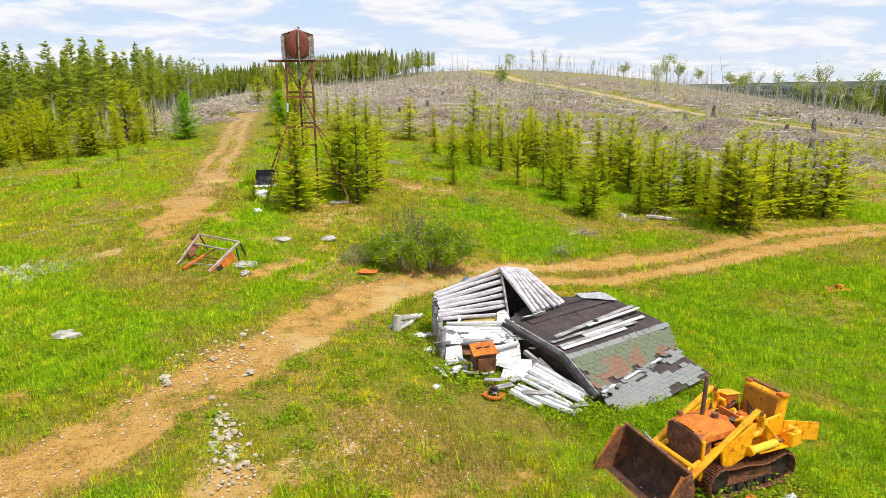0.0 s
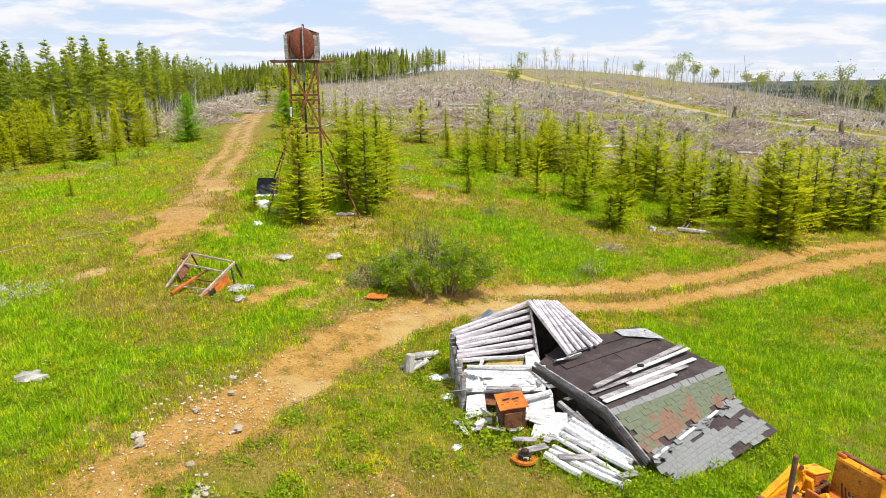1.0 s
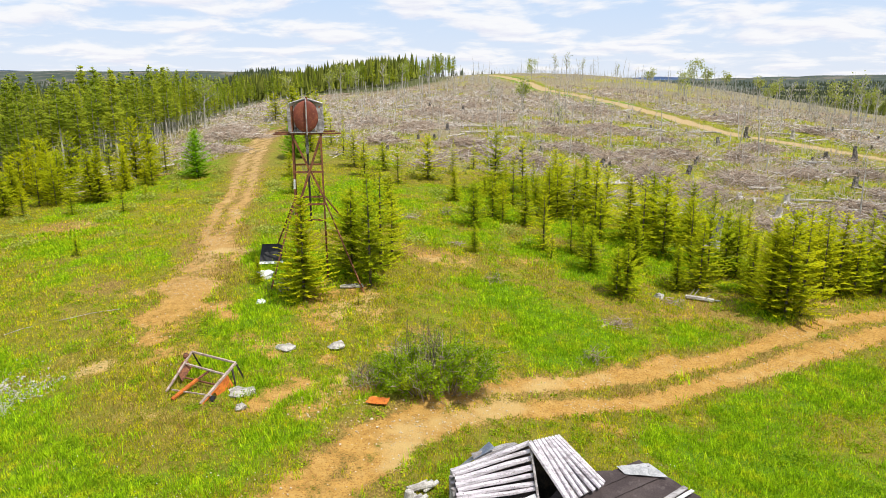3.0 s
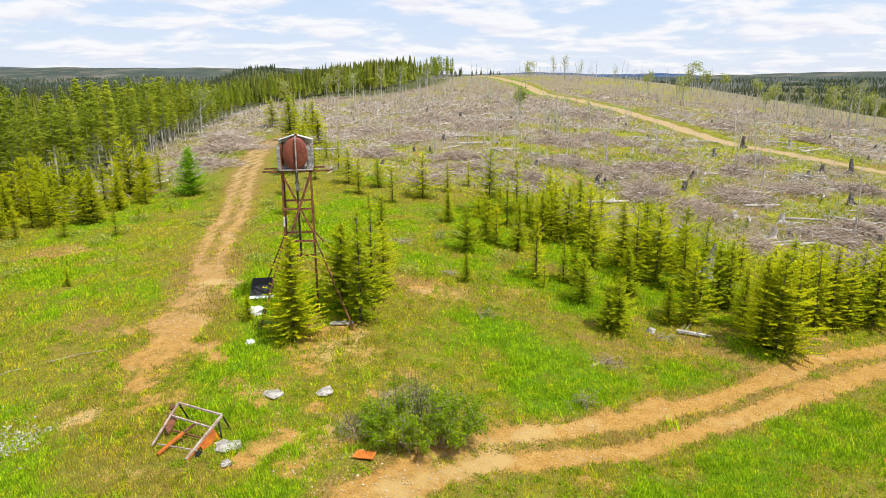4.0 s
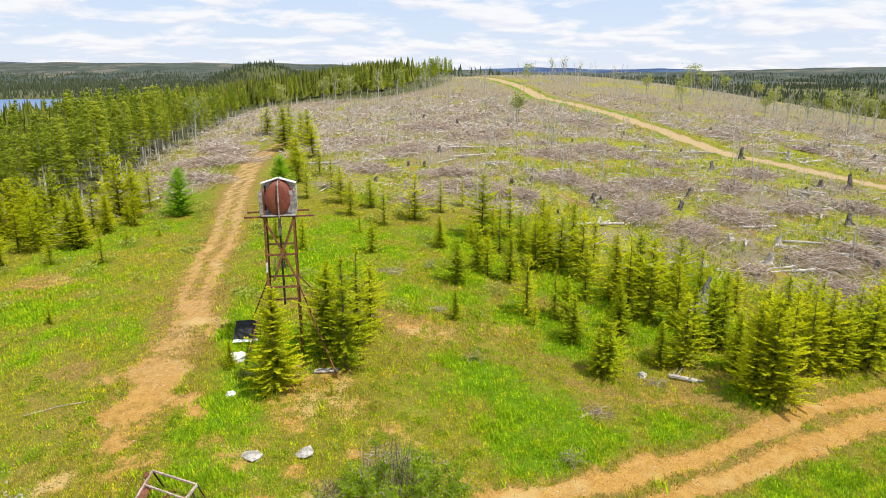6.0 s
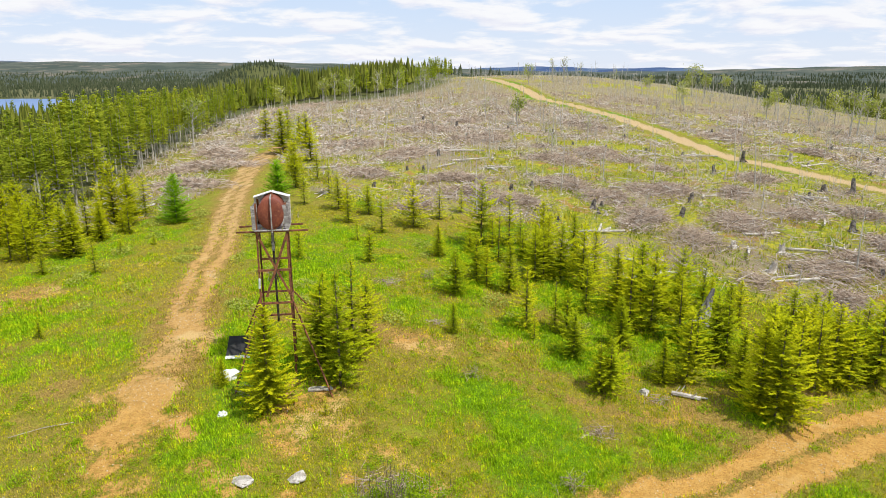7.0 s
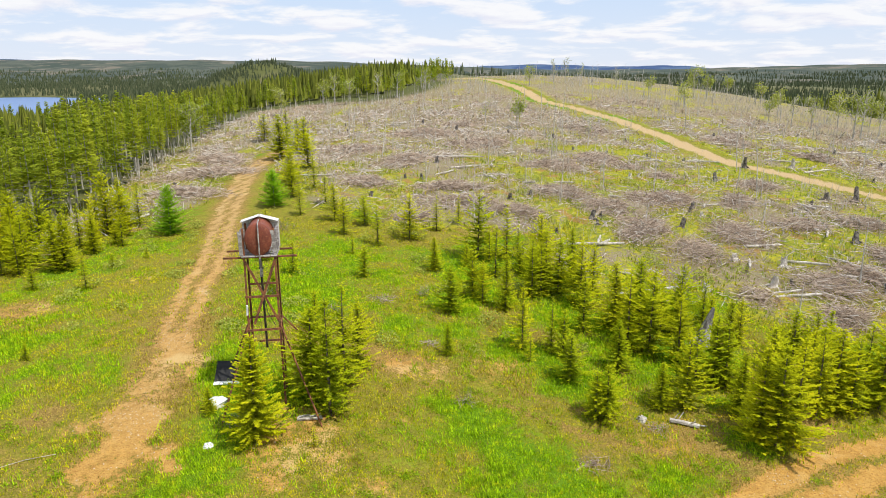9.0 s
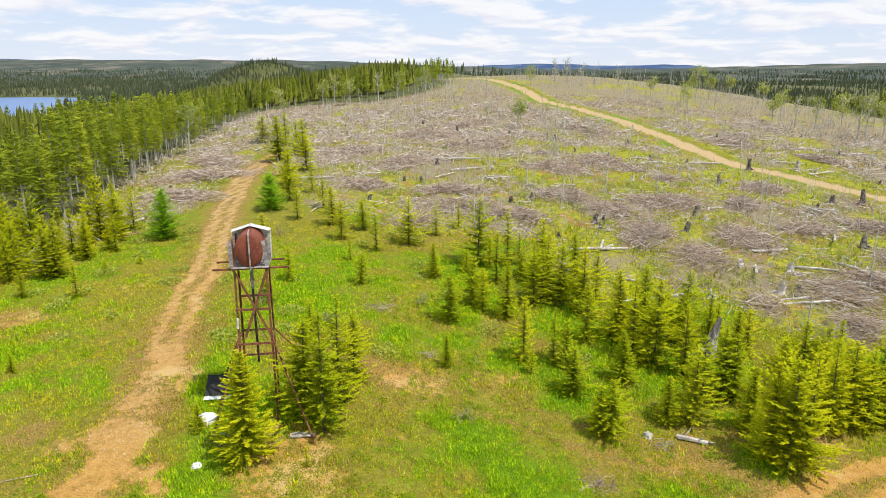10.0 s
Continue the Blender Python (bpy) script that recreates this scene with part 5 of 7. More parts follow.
    lay(G["bl"], G["br"], G["gr"], G["gl"], 8, 14, grey_tab, skirt, lambda u, w: hole(u, w) or w > 0.93 + 0.08 * math.sin(17 * u + 1) or u > 0.95 + 0.06 * math.sin(11 * w))
    for k in range(26):      # torn tabs along the break
        u = rng.uniform(0, 1)
        p = lerp(G["bl"], G["br"], u) + Vector((rng.uniform(-0.08, 0.08), rng.uniform(-0.08, 0.08), 0.05))
        ob = part("shingle", grey_tab, None, skirt)
        ob.matrix_basis = Matrix.Translation(p) @ pose(0, 0, 0, rng.uniform(-35, 20), rng.uniform(-20, 20), rng.uniform(0, 90)) @ Matrix.Diagonal((0.7, 0.8, 1, 1))
    for k, (a, b) in enumerate(((0.02, 0.16), (0.28, 0.46), (0.62, 0.74))):
        part("bare_lath", Shape().bar(lerp(G["bl"], G["br"], a) + Vector((0.02, -0.02, 0.07)), lerp(G["bl"], G["br"], b) + Vector((0.03, 0.0, 0.08)), 0.07, 0.02), WHITEWOOD, skirt)
    for k in range(44):      # small white splinters and boards thrown about
        x, y = rng.uniform(-0.1, 2.4), rng.uniform(14.6, 16.0)
        part("splinter", Shape().box((x, y, max(float(land(x, y)) + 0.06, -0.75 + 0.5 * (y - 14.6)) + rng.uniform(0, 0.1)), (rng.uniform(0.15, 0.6), rng.uniform(0.05, 0.13), 0.02), pose(0, 0, 0, rng.uniform(-25, 25), rng.uniform(-20, 20), rng.uniform(0, 180)), 0.004), (WHITEWOOD, GREYWOOD)[k % 3 == 0], t)
    # dark cavity under the roof's broken side: a near-black sheet in place of shade
    part("fallen_rafter", Shape().bar((2.0, 15.3, -0.3), (3.4, 13.75, -0.95), 0.09, 0.12, 0.006), GREYWOOD, t)
    part("fallen_sheet", Shape().plate([(2.1, 14.95, -0.5), (2.35, 15.05, -0.35), (3.15, 14.05, -0.85), (2.9, 13.95, -0.98)], 0.01, 6, 2, 0.02, rng), GREYWOOD, t)
    part("gap_shade_sheet", Shape().plate([(1.7, 16.1, -0.75), (3.45, 13.85, -1.1), (3.45, 13.9, -0.75), (1.75, 16.15, 0.12)], 0.03), DARKSTEEL, t)
    return t


build_cabin()


def build_log_pile():
    rng = np.random.default_rng(9)
    t = thing("white_log_pile", "flattened pile of white-painted cabin logs in the grass", "log pile", (0, 0, 0))
    for k in range(8):
        u = k / 7
        a = lerp((1.55, 13.85, 0), (2.25, 14.95, 0), u)
        b = lerp((2.75, 13.0, 0), (3.35, 13.85, 0), u)
        if k == 0:
            b = lerp(a, b, 0.6)
        za, zb = float(land(a.x, a.y)), float(land(b.x, b.y))
        part("log", pole(rng, (a.x, a.y, za + 0.10 + 0.20 * u + rng.uniform(-0.05, 0.06)), (b.x + rng.uniform(-0.2, 0.1), b.y + rng.uniform(-0.12, 0.12), zb + 0.09 + 0.10 * u), float(rng.uniform(0.05, 0.085)), 0.05), WHITEWOOD, t)
    for x, y, r in ((1.35, 13.95, 20), (2.5, 13.9, 50), (3.0, 13.3, 35), (2.0, 14.3, -25), (2.3, 14.6, 10), (1.7, 14.35, 65), (2.75, 14.2, -50), (1.2, 14.25, -10), (2.1, 13.75, 5)):
        part("board", Shape().box((x, y, float(land(x, y)) + 0.2), (rng.uniform(0.35, 0.8), rng.uniform(0.1, 0.2), 0.02), pose(0, 0, 0, rng.uniform(-8, 12), rng.uniform(-6, 12), r), 0.004), (WHITEWOOD, GREYWOOD)[int(r) % 3 == 2], t)


build_log_pile()


def build_stove():
    x, y = 0.98, 15.02
    t = thing("oil_stove", "rusty orange sheet-metal stove with a dented top", "stove", (x, y, float(land(x, y))), 12)
    t.matrix_basis = t.matrix_basis @ pose(0, 0, 0.02, 9, -3, 0)
    part("body", Shape().box((0, 0, 0.30), (0.52, 0.44, 0.56), None, 0.02), two_tone("rust_brown_sheet", (0.1, 0.045, 0.03), (0.2, 0.08, 0.04), 5), t)
    part("top", Shape().plate([(-0.3, -0.26, 0.60), (0.31, -0.25, 0.60), (0.30, 0.26, 0.64), (-0.29, 0.26, 0.64)], 0.02, 5, 5, 0.008, np.random.default_rng(3)), RUST_ORANGE, t, "bright orange rusted top")
    for k in range(2):
        part("vent_slot", Shape().box((-0.1 + 0.2 * k, 0.02, 0.645), (0.15, 0.03, 0.012), pose(0, 0, 0, 3, 0, 12), 0.003), BLACK, t)
    part("door", Shape().box((-0.02, -0.24, 0.3), (0.36, 0.02, 0.36), None, 0.006), RUST, t)
    part("enamel_patch", Shape().box((-0.285, -0.02, 0.2), (0.012, 0.1, 0.14), None, 0.003), WHITE, t)


build_stove()


def build_wheel_hub():
    x, y = 1.16, 13.78
    t = thing("wheel_hub", "rusty orange hub plate with a dark bolted centre", "machine part", (x, y, float(land(x, y)) + 0.03))
    t.scale = (0.8, 0.8, 0.95)
    part("flange", Shape().slab([(0.31 * math.cos(a) * (1.12 if int(k) % 4 == 0 else 0.95), 0.25 * math.sin(a)) for k, a in enumerate(np.linspace(0, 2 * math.pi, 17)[:-1])], 0.05, Matrix.Translation((0, 0, 0.06))), RUST_ORANGE, t)
    part("drum", Shape().tube([(0, 0, 0.05), (0, 0, 0.16), (0, 0, 0.17), (0, 0, 0.24)], [0.15, 0.15, 0.11, 0.10], 18), DARKSTEEL, t)
    part("cap", Shape().tube([(0, 0, 0.24), (0, 0, 0.28)], [0.06, 0.03], 12), RUST, t)
    part("paper_tag", Shape().box((0.02, -0.14, 0.12), (0.13, 0.01, 0.07), pose(0, 0, 0, 15, 0, 0), 0.002), WHITE, t)


build_wheel_hub()


# ---------------------------------------------------------------- crawler loader
def build_loader():
    rng = np.random.default_rng(12)
    x0, y0 = 5.62, 11.45
    t = thing("crawler_loader", "derelict yellow crawler loader with a rusty bucket", "loader", (x0, y0, float(land(x0, y0)) + 0.0), 203)
    # hood with a rounded front and a torn side
    hood = part("hood", Shape().add(
        [(x, y, z) for x in (0.50, 0.85, 1.16, 1.27) for y, z in ((-0.42, 0.98), (-0.41, 1.12), (-0.2, 1.2), (0.0, 1.215), (0.2, 1.2), (0.41, 1.12), (0.42, 1.02))],
        [(i * 7 + k, i * 7 + k + 1, (i + 1) * 7 + k + 1, (i + 1) * 7 + k) for i in range(3) for k in range(6)]), RUST_ORANGE, t, "orange rusted bonnet")
    hood.data.vertices.foreach_set("co", np.array([v.co + Vector((0, 0, -0.05 * (v.co.x > 1.2) + 0.05 * (1.27 - v.co.x))) for v in hood.data.vertices]).ravel())
    mod = hood.modifiers.new("thickness", "SOLIDIFY")
    mod.thickness = 0.02
    part("hood_flap", Shape().plate([(0.9, 0.05, 1.225), (1.22, 0.08, 1.19), (1.2, 0.3, 1.2), (0.92, 0.2, 1.24)], 0.01, 3, 3, 0.015, rng), RUST_ORANGE, hood)
    housing = part("radiator_housing", Shape().add(
        [(1.30, -0.43, 0.3), (1.30, 0.43, 0.3), (1.30, 0.43, 1.06), (1.30, 0.34, 1.14), (1.30, -0.34, 1.14), (1.30, -0.43, 1.06), (1.08, -0.43, 0.3), (1.08, 0.43, 0.3), (1.08, 0.43, 1.08), (1.08, 0.34, 1.17), (1.08, -0.34, 1.17), (1.08, -0.43, 1.08)],
        [(0, 1, 2, 3, 4, 5), (11, 10, 9, 8, 7, 6), (0, 6, 7, 1), (1, 7, 8, 2), (2, 8, 9, 3), (3, 9, 10, 4), (4, 10, 11, 5), (5, 11, 6, 0)]), RUST, t, "rust-brown radiator housing")
    for sy in (-1, 1):
        part("corner_post", Shape().bar((1.27, sy * 0.42, 0.32), (1.25, sy * 0.42, 1.08), 0.09, 0.07, 0.012), RUST_ORANGE if sy < 0 else YELLOW, housing)
    part("core", Shape().box((1.303, 0, 0.68), (0.012, 0.7, 0.66), None, 0.004), RUST, housing)
    pipe = part("exhaust_pipe", Shape().tube([(0.78, -0.14, 1.2), (0.76, -0.14, 1.55), (0.72, -0.15, 1.98)], [0.042, 0.04, 0.04], 12), two_tone("brown_pipe", (0.10, 0.06, 0.04), (0.17, 0.1, 0.06), 6), t)
    part("pipe_mouth", Shape().tube([(0.72, -0.15, 1.98), (0.72, -0.15, 2.0)], [0.046, 0.036], 12), RUST, pipe)
    part("air_intake", Shape().tube([(0.66, 0.06, 1.2), (0.66, 0.06, 1.34)], [0.06, 0.07], 12), RUST, t)
    part("lamp", Shape().box((1.1, -0.36, 1.24), (0.1, 0.1, 0.1), None, 0.02), RUST, t)
    # engine and gear under the bonnet
    eng = part("engine", Shape().box((0.66, 0, 0.76), (0.9, 0.44, 0.5), None, 0.03), DARKSTEEL, t)
    for k in range(5):
        part("manifold", Shape().tube([(0.32 + 0.17 * k, 0.22, 0.95), (0.32 + 0.17 * k, 0.33, 0.9), (0.34 + 0.17 * k, 0.34, 0.74)], 0.035, 8), RUST if k % 2 else YELLOW, eng)
    part("filter", Shape().tube([(0.5, 0.34, 0.72), (0.5, 0.34, 1.0)], 0.07, 12), DARKSTEEL, eng)
    part("side_pipe", Shape().tube([(0.2, 0.36, 0.9), (0.55, 0.4, 0.98), (0.95, 0.39, 0.92)], 0.03, 8), RUST_ORANGE, eng)
    # frame's yellow is a darkened copy, with shade put into its colour
    body = part("main_frame", Shape().box((0.1, 0, 0.56), (2.0, 0.66, 0.34), None, 0.03), two_tone("shaded_yellow_frame", (0.5, 0.24, 0.01), (0.62, 0.33, 0.01), 4, c=(0.2, 0.07, 0.02)), t)
    part("transmission", Shape().box((-0.35, 0, 0.85), (0.62, 0.5, 0.3), None, 0.04), YELLOW, t)
    # operator's place: a heap of valves, levers and hoses
    for k in range(26):
        x, y = rng.uniform(-0.32, 0.45), rng.uniform(-0.42, 0.3)
        z = 1.0 + rng.uniform(0.0, 0.16)
        if k % 3 == 0:
            part("valve", Shape().tube([(x, y, z - 0.12), (x + rng.uniform(-0.08, 0.08), y, z + 0.1)], [0.055, 0.045], 9), (YELLOW, RUST_ORANGE, DARKSTEEL)[k % 4 % 3], t)
        elif k % 3 == 1:
            part("hose", Shape().tube([(x, y, z - 0.1), (x + 0.1, y + 0.06, z + 0.12), (x + rng.uniform(0.1, 0.3), y + rng.uniform(-0.2, 0.2), z - 0.05)], 0.028, 7), YELLOW if k % 2 else RUST, t)
        else:
            part("valve_block", Shape().box((x, y, z - 0.02), (0.13, 0.1, 0.14), pose(0, 0, 0, rng.uniform(-20, 20), rng.uniform(-20, 20), rng.uniform(0, 90)), 0.015), (YELLOW, YELLOW, RUST_ORANGE)[k % 3], t)
    part("gauge", Shape().tube([(0.12, -0.05, 1.2), (0.13, -0.05, 1.23)], 0.07, 16), two_tone("pale_gauge_face", (0.4, 0.48, 0.6), (0.6, 0.66, 0.75), 9), t, "pale blue gauge face")
    for k in range(4):
        part("lever", Shape().tube([(-0.2 - 0.05 * k, 0.2 - 0.1 * k, 1.0), (-0.1 - 0.05 * k, 0.22 - 0.1 * k, 1.36)], 0.013, 6), DARKSTEEL, t)
    for k in range(14):
        x, y = rng.uniform(0.2, 1.0), rng.uniform(0.30, 0.46)
        z = rng.uniform(0.78, 1.02)
        part("cable", Shape().tube([(x, y, z), (x + rng.uniform(-0.1, 0.1), y + 0.05, z + 0.08), (x + rng.uniform(0.08, 0.25), y - 0.03, z + rng.uniform(-0.1, 0.05))], rng.uniform(0.012, 0.03), 6), (RUST_ORANGE, DARKSTEEL, YELLOW, RUST)[k % 4], t)
    for k in range(12):
        x, y, z = rng.uniform(-0.3, 0.42), rng.uniform(-0.45, 0.42), rng.uniform(1.02, 1.2)
        part("fitting", Shape().tube([(x, y, z), (x + rng.uniform(-0.08, 0.08), y + rng.uniform(-0.1, 0.1), z + rng.uniform(0.03, 0.14))], rng.uniform(0.02, 0.05), 8), (YELLOW, RUST_ORANGE, YELLOW, DARKSTEEL)[k % 4], t)
    part("dash_panel", Shape().box((0.22, 0.0, 1.14), (0.06, 0.6, 0.22), pose(0, 0, 0, 0, -12, 0), 0.01), RUST_ORANGE, t)
    # seat with a tall backrest box
    seat = part("seat_base", Shape().box((-0.40, -0.02, 0.98), (0.36, 0.7, 0.1), None, 0.02), RUST_ORANGE, t)
    m = pose(0, 0, 0, 0, -8, 0)
    box = part("backrest_tank", Shape().box((-0.62, -0.02, 1.24), (0.26, 0.86, 0.72), m, 0.05), YELLOW, t, "yellow backrest tank, paint worn")
    # the tank's shaded front put into colour as a darker ochre sheet
    part("backrest_panel", Shape().box((-0.475, -0.02, 1.23), (0.012, 0.78, 0.62), m, 0.004), two_tone("shaded_ochre_brown", (0.36, 0.15, 0.012), (0.45, 0.2, 0.014), 3, c=(0.22, 0.08, 0.02)), box)
    part("top_rail", Shape().bar((-0.64, -0.42, 1.62), (-0.64, 0.3, 1.62), 0.07, 0.05, 0.01), RUST, box)
    for k in range(2):
        part("rail_end", Shape().box((-0.65, -0.38 + 0.74 * k, 1.595), (0.2, 0.16, 0.06), m, 0.015), RUST_ORANGE, box)
    part("arm_panel", Shape().box((-0.42, 0.42, 1.03), (0.44, 0.05, 0.42), pose(0, 0, 0, 0, 8, 0), 0.012), YELLOW, t)
    part("side_locker", Shape().box((-0.25, -0.56, 1.12), (0.34, 0.3, 0.42), None, 0.03), RUST_ORANGE, t)
    part("locker_lid", Shape().box((-0.25, -0.56, 1.33), (0.36, 0.32, 0.03), pose(0, 0, 0, 6, -5, 0), 0.01), YELLOW, t)
    for sy in (-1, 1):
        part("fender", Shape().plate([(-0.85, sy * 0.34, 0.80), (0.2, sy * 0.34, 0.78), (0.2, sy * 0.72, 0.76), (-0.88, sy * 0.72, 0.76)], 0.02, 5, 2, 0.008, rng), YELLOW if sy > 0 else RUST_ORANGE, t)
    part("tool_box", Shape().box((-0.66, 0.62, 0.86), (0.3, 0.24, 0.3), pose(0, 0, 0, 0, 0, 8), 0.03), YELLOW, t)
    part("cap_cover", Shape().lump((-0.64, 0.64, 1.03), 0.11, rng, 0.3, 0.6), YELLOW, t)
    part("tail_plate", Shape().plate([(-0.66, 0.46, 0.74), (-1.26, 0.70, 0.72), (-1.28, 0.68, 1.06), (-0.68, 0.43, 1.10)], 0.025, 5, 3, 0.008, rng), YELLOW, t, "flat yellow side plate sticking out behind")
    part("drawbar", Shape().box((-0.9, 0, 0.5), (0.4, 0.3, 0.2), None, 0.02), RUST, t)
    # lifting arms
    for sy in (-1, 1):
        y = sy * 0.56
        arm = part("lift_arm", Shape().bar((0.18, y, 1.50), (1.02, y, 0.93), 0.065, 0.11, 0.012, (0, 1, 0)), YELLOW, t)
        part("arm_front", Shape().bar((0.98, y, 0.96), (1.88, y, 0.33), 0.065, 0.12, 0.012, (0, 1, 0)), YELLOW, arm)
        part("arm_rear", Shape().tube([(0.2, y, 1.50), (0.06, y, 1.40), (0.02, y, 1.2), (0.1, y, 1.08), (0.28, y, 1.04)], [0.06, 0.065, 0.06, 0.06, 0.05], 10), YELLOW, arm)
        part("gusset", Shape().plate([(0.98, y, 0.92), (0.22, y, 1.30), (0.35, y, 0.72), (0.92, y, 0.5)], 0.05), YELLOW, arm)
        part("pin", Shape().tube([(0.14, y - 0.08, 1.48), (0.14, y + 0.08, 1.48)], 0.045, 12), RUST, arm)
        part("arm_post", Shape().bar((-0.2, y - sy * 0.06, 0.7), (-0.02, y - sy * 0.06, 1.28), 0.08, 0.2, 0.015, (0, 1, 0)), YELLOW, t)
        part("link", Shape().bar((0.02, y + sy * 0.05, 1.26), (-0.36, y + sy * 0.05, 0.84), 0.05, 0.09, 0.012, (0, 1, 0)), YELLOW, t)
        cyl = part("lift_cylinder", Shape().tube([(0.34, y + sy * 0.10, 0.82), (-0.24, y + sy * 0.10, 0.86)], 0.072, 14), two_tone("bright_yellow_paint", (0.72, 0.5, 0.03), (0.78, 0.58, 0.06), 3), t, "bright yellow hydraulic cylinder")
        part("cylinder_head", Shape().tube([(0.40, y + sy * 0.10, 0.815), (0.33, y + sy * 0.10, 0.82)], 0.09, 12), YELLOW, cyl)
        part("rod", Shape().tube([(-0.24, y + sy * 0.10, 0.86), (-0.42, y + sy * 0.10, 0.87)], 0.03, 10), RUST, cyl)
        part("tilt_cylinder", Shape().tube([(0.9, y - sy * 0.14, 0.86), (1.62, y - sy * 0.14, 0.52)], 0.05, 12), YELLOW, t)
        part("tilt_rod", Shape().tube([(1.62, y - sy * 0.14, 0.52), (1.86, y - sy * 0.14, 0.44)], 0.025, 8), RUST, t)
    part("cross_tube", Shape().tube([(1.45, -0.55, 0.6), (1.45, 0.55, 0.6)], 0.06, 12), YELLOW, t)
    part("guard_sheet", Shape().plate([(1.26, -0.52, 0.22), (1.2, -0.92, 0.22), (1.36, -0.95, 0.62), (1.5, -0.56, 0.66)], 0.02, 3, 3, 0.012, rng), two_tone("grey_bent_sheet", (0.36, 0.33, 0.32), (0.56, 0.53, 0.5), 3), t, "bent grey sheet")
    # bucket: curved back, floor with a lip, two cheeks
    hw = 0.92
    prof = [(2.02, 0.74), (1.94, 0.52), (1.92, 0.3), (1.99, 0.12), (2.16, 0.03), (2.68, -0.03)]
    inner = [(2.06, 0.74), (1.985, 0.52), (1.965, 0.31), (2.03, 0.15), (2.17, 0.065), (2.70, -0.015)]
    n = len(prof)
    v = [(x, s * hw, z) for s in (-1, 1) for x, z in prof] + [(x, s * hw, z) for s in (-1, 1) for x, z in inner]
    f = []
    for i in range(n - 1):
        f += [(i, i + 1, n + i + 1, n + i), (2 * n + i, 3 * n + i, 3 * n + i + 1, 2 * n + i + 1)]
        f += [(i, 2 * n + i, 2 * n + i + 1, i + 1), (n + i, n + i + 1, 3 * n + i + 1, 3 * n + i)]
    f += [(0, n, 3 * n, 2 * n), (n - 1, 3 * n - 1, 4 * n - 1, 2 * n - 1)]
    bucket = part("bucket", Shape().add(v, f), two_tone("dark_rusted_bucket", (0.05, 0.024, 0.018), (0.10, 0.042, 0.027), 3, c=(0.16, 0.06, 0.03)), t, "dark rusted bucket")
    bucket.matrix_basis = pose(-0.08, 0, 0.05, -3.2, 0, 0) @ Matrix.Diagonal((1.0, 0.95, 1.16, 1.0))
    for s in (-1, 1):
        part("cheek", Shape().slab([(2.02, 0.76), (1.93, 0.52), (1.91, 0.3), (1.98, 0.11), (2.15, 0.02), (2.70, -0.03), (2.66, 0.16), (2.2, 0.72)], 0.03, Matrix.Translation((0, s * hw + (0.03 if s < 0 else 0.0), 0)) @ Matrix(((1, 0, 0, 0), (0, 0, -1, 0), (0, 1, 0, 0), (0, 0, 0, 1)))), RUST, bucket)
        part("side_cutter", Shape().bar((2.72, s * hw, -0.02), (2.2, s * hw, 0.74), 0.05, 0.03), RUST_ORANGE, bucket)
    part("cutting_edge", Shape().box((2.62, 0, 0.0), (0.30, 2 * hw + 0.06, 0.035), pose(0, 0, 0, 0, 4, 0), 0.006), RUST_ORANGE, bucket, "orange rusted cutting edge")
    part("top_edge", Shape().box((2.035, 0, 0.755), (0.07, 2 * hw, 0.04), None, 0.008), RUST, bucket)
    # tracks with single shoes
    shoe = Shape().box((0, 0, 0), (0.125, 0.36, 0.022), None, 0.004)
    for gx in (-0.045, 0.0, 0.045):
        shoe.box((gx, 0, 0.022), (0.014, 0.33, 0.026))
    shoe = shoe.mesh("track_shoe", RUST)
    for sy in (-1, 1):
        y = sy * 0.52
        track = part("track_frame", Shape().box((0.22, y, 0.26), (1.25, 0.16, 0.2), None, 0.02), RUST, t, "rusty track frame")
        for x, r in ((0.95, 0.24), (-0.48, 0.26)):
            part("idler" if x > 0 else "sprocket", Shape().tube([(x, y - 0.08, 0.3), (x, y - 0.05, 0.3), (x, y + 0.05, 0.3), (x, y + 0.08, 0.3)], [r * 0.8, r, r, r * 0.8], 18), DARKSTEEL, track)
        for x in (-0.2, 0.02, 0.24, 0.46, 0.68):
            part("roller", Shape().tube([(x, y - 0.1, 0.12), (x, y + 0.1, 0.12)], 0.09, 12), DARKSTEEL, track)
        loop = []
        for k in range(600):
            u = k / 600
            per = 2 * 1.43 + 2 * math.pi * 0.29
            s = u * per
            if s < 1.43:
                x = -0.48 + s
                q = (x, 0.59 - 0.085 * math.sin(math.pi * (s / 1.43)) * (1 + 0.5 * math.sin(s * 5.0)), 0.0)
            elif s < 1.43 + math.pi * 0.29:
                a = (s - 1.43) / 0.29
                q = (0.95 + 0.29 * math.sin(a), 0.3 + 0.29 * math.cos(a), 0)
            elif s < 2 * 1.43 + math.pi * 0.29:
                q = (0.95 - (s - 1.43 - math.pi * 0.29), 0.01, 0)
            else:
                a = (s - 2 * 1.43 - math.pi * 0.29) / 0.29
                q = (-0.48 - 0.29 * math.sin(a), 0.3 - 0.29 * math.cos(a), 0)
            loop.append(q)
        count = 35
        for k in range(count):
            i = int(k * 600 / count)
            p, q = loop[i], loop[(i + 4) % 600]
            ang = math.atan2(q[1] - p[1], q[0] - p[0])
            ob = part("track_shoe", shoe, None, track)
            ob.matrix_basis = Matrix.Translation((p[0], y, p[1])) @ Matrix.Rotation(-ang, 4, "Y")
    part("fallen_shoe", Shape().box((0.62, 0.98, 0.06), (0.42, 0.2, 0.08), pose(0, 0, 0, 4, 0, 20), 0.02), RUST_ORANGE, t)
    return t


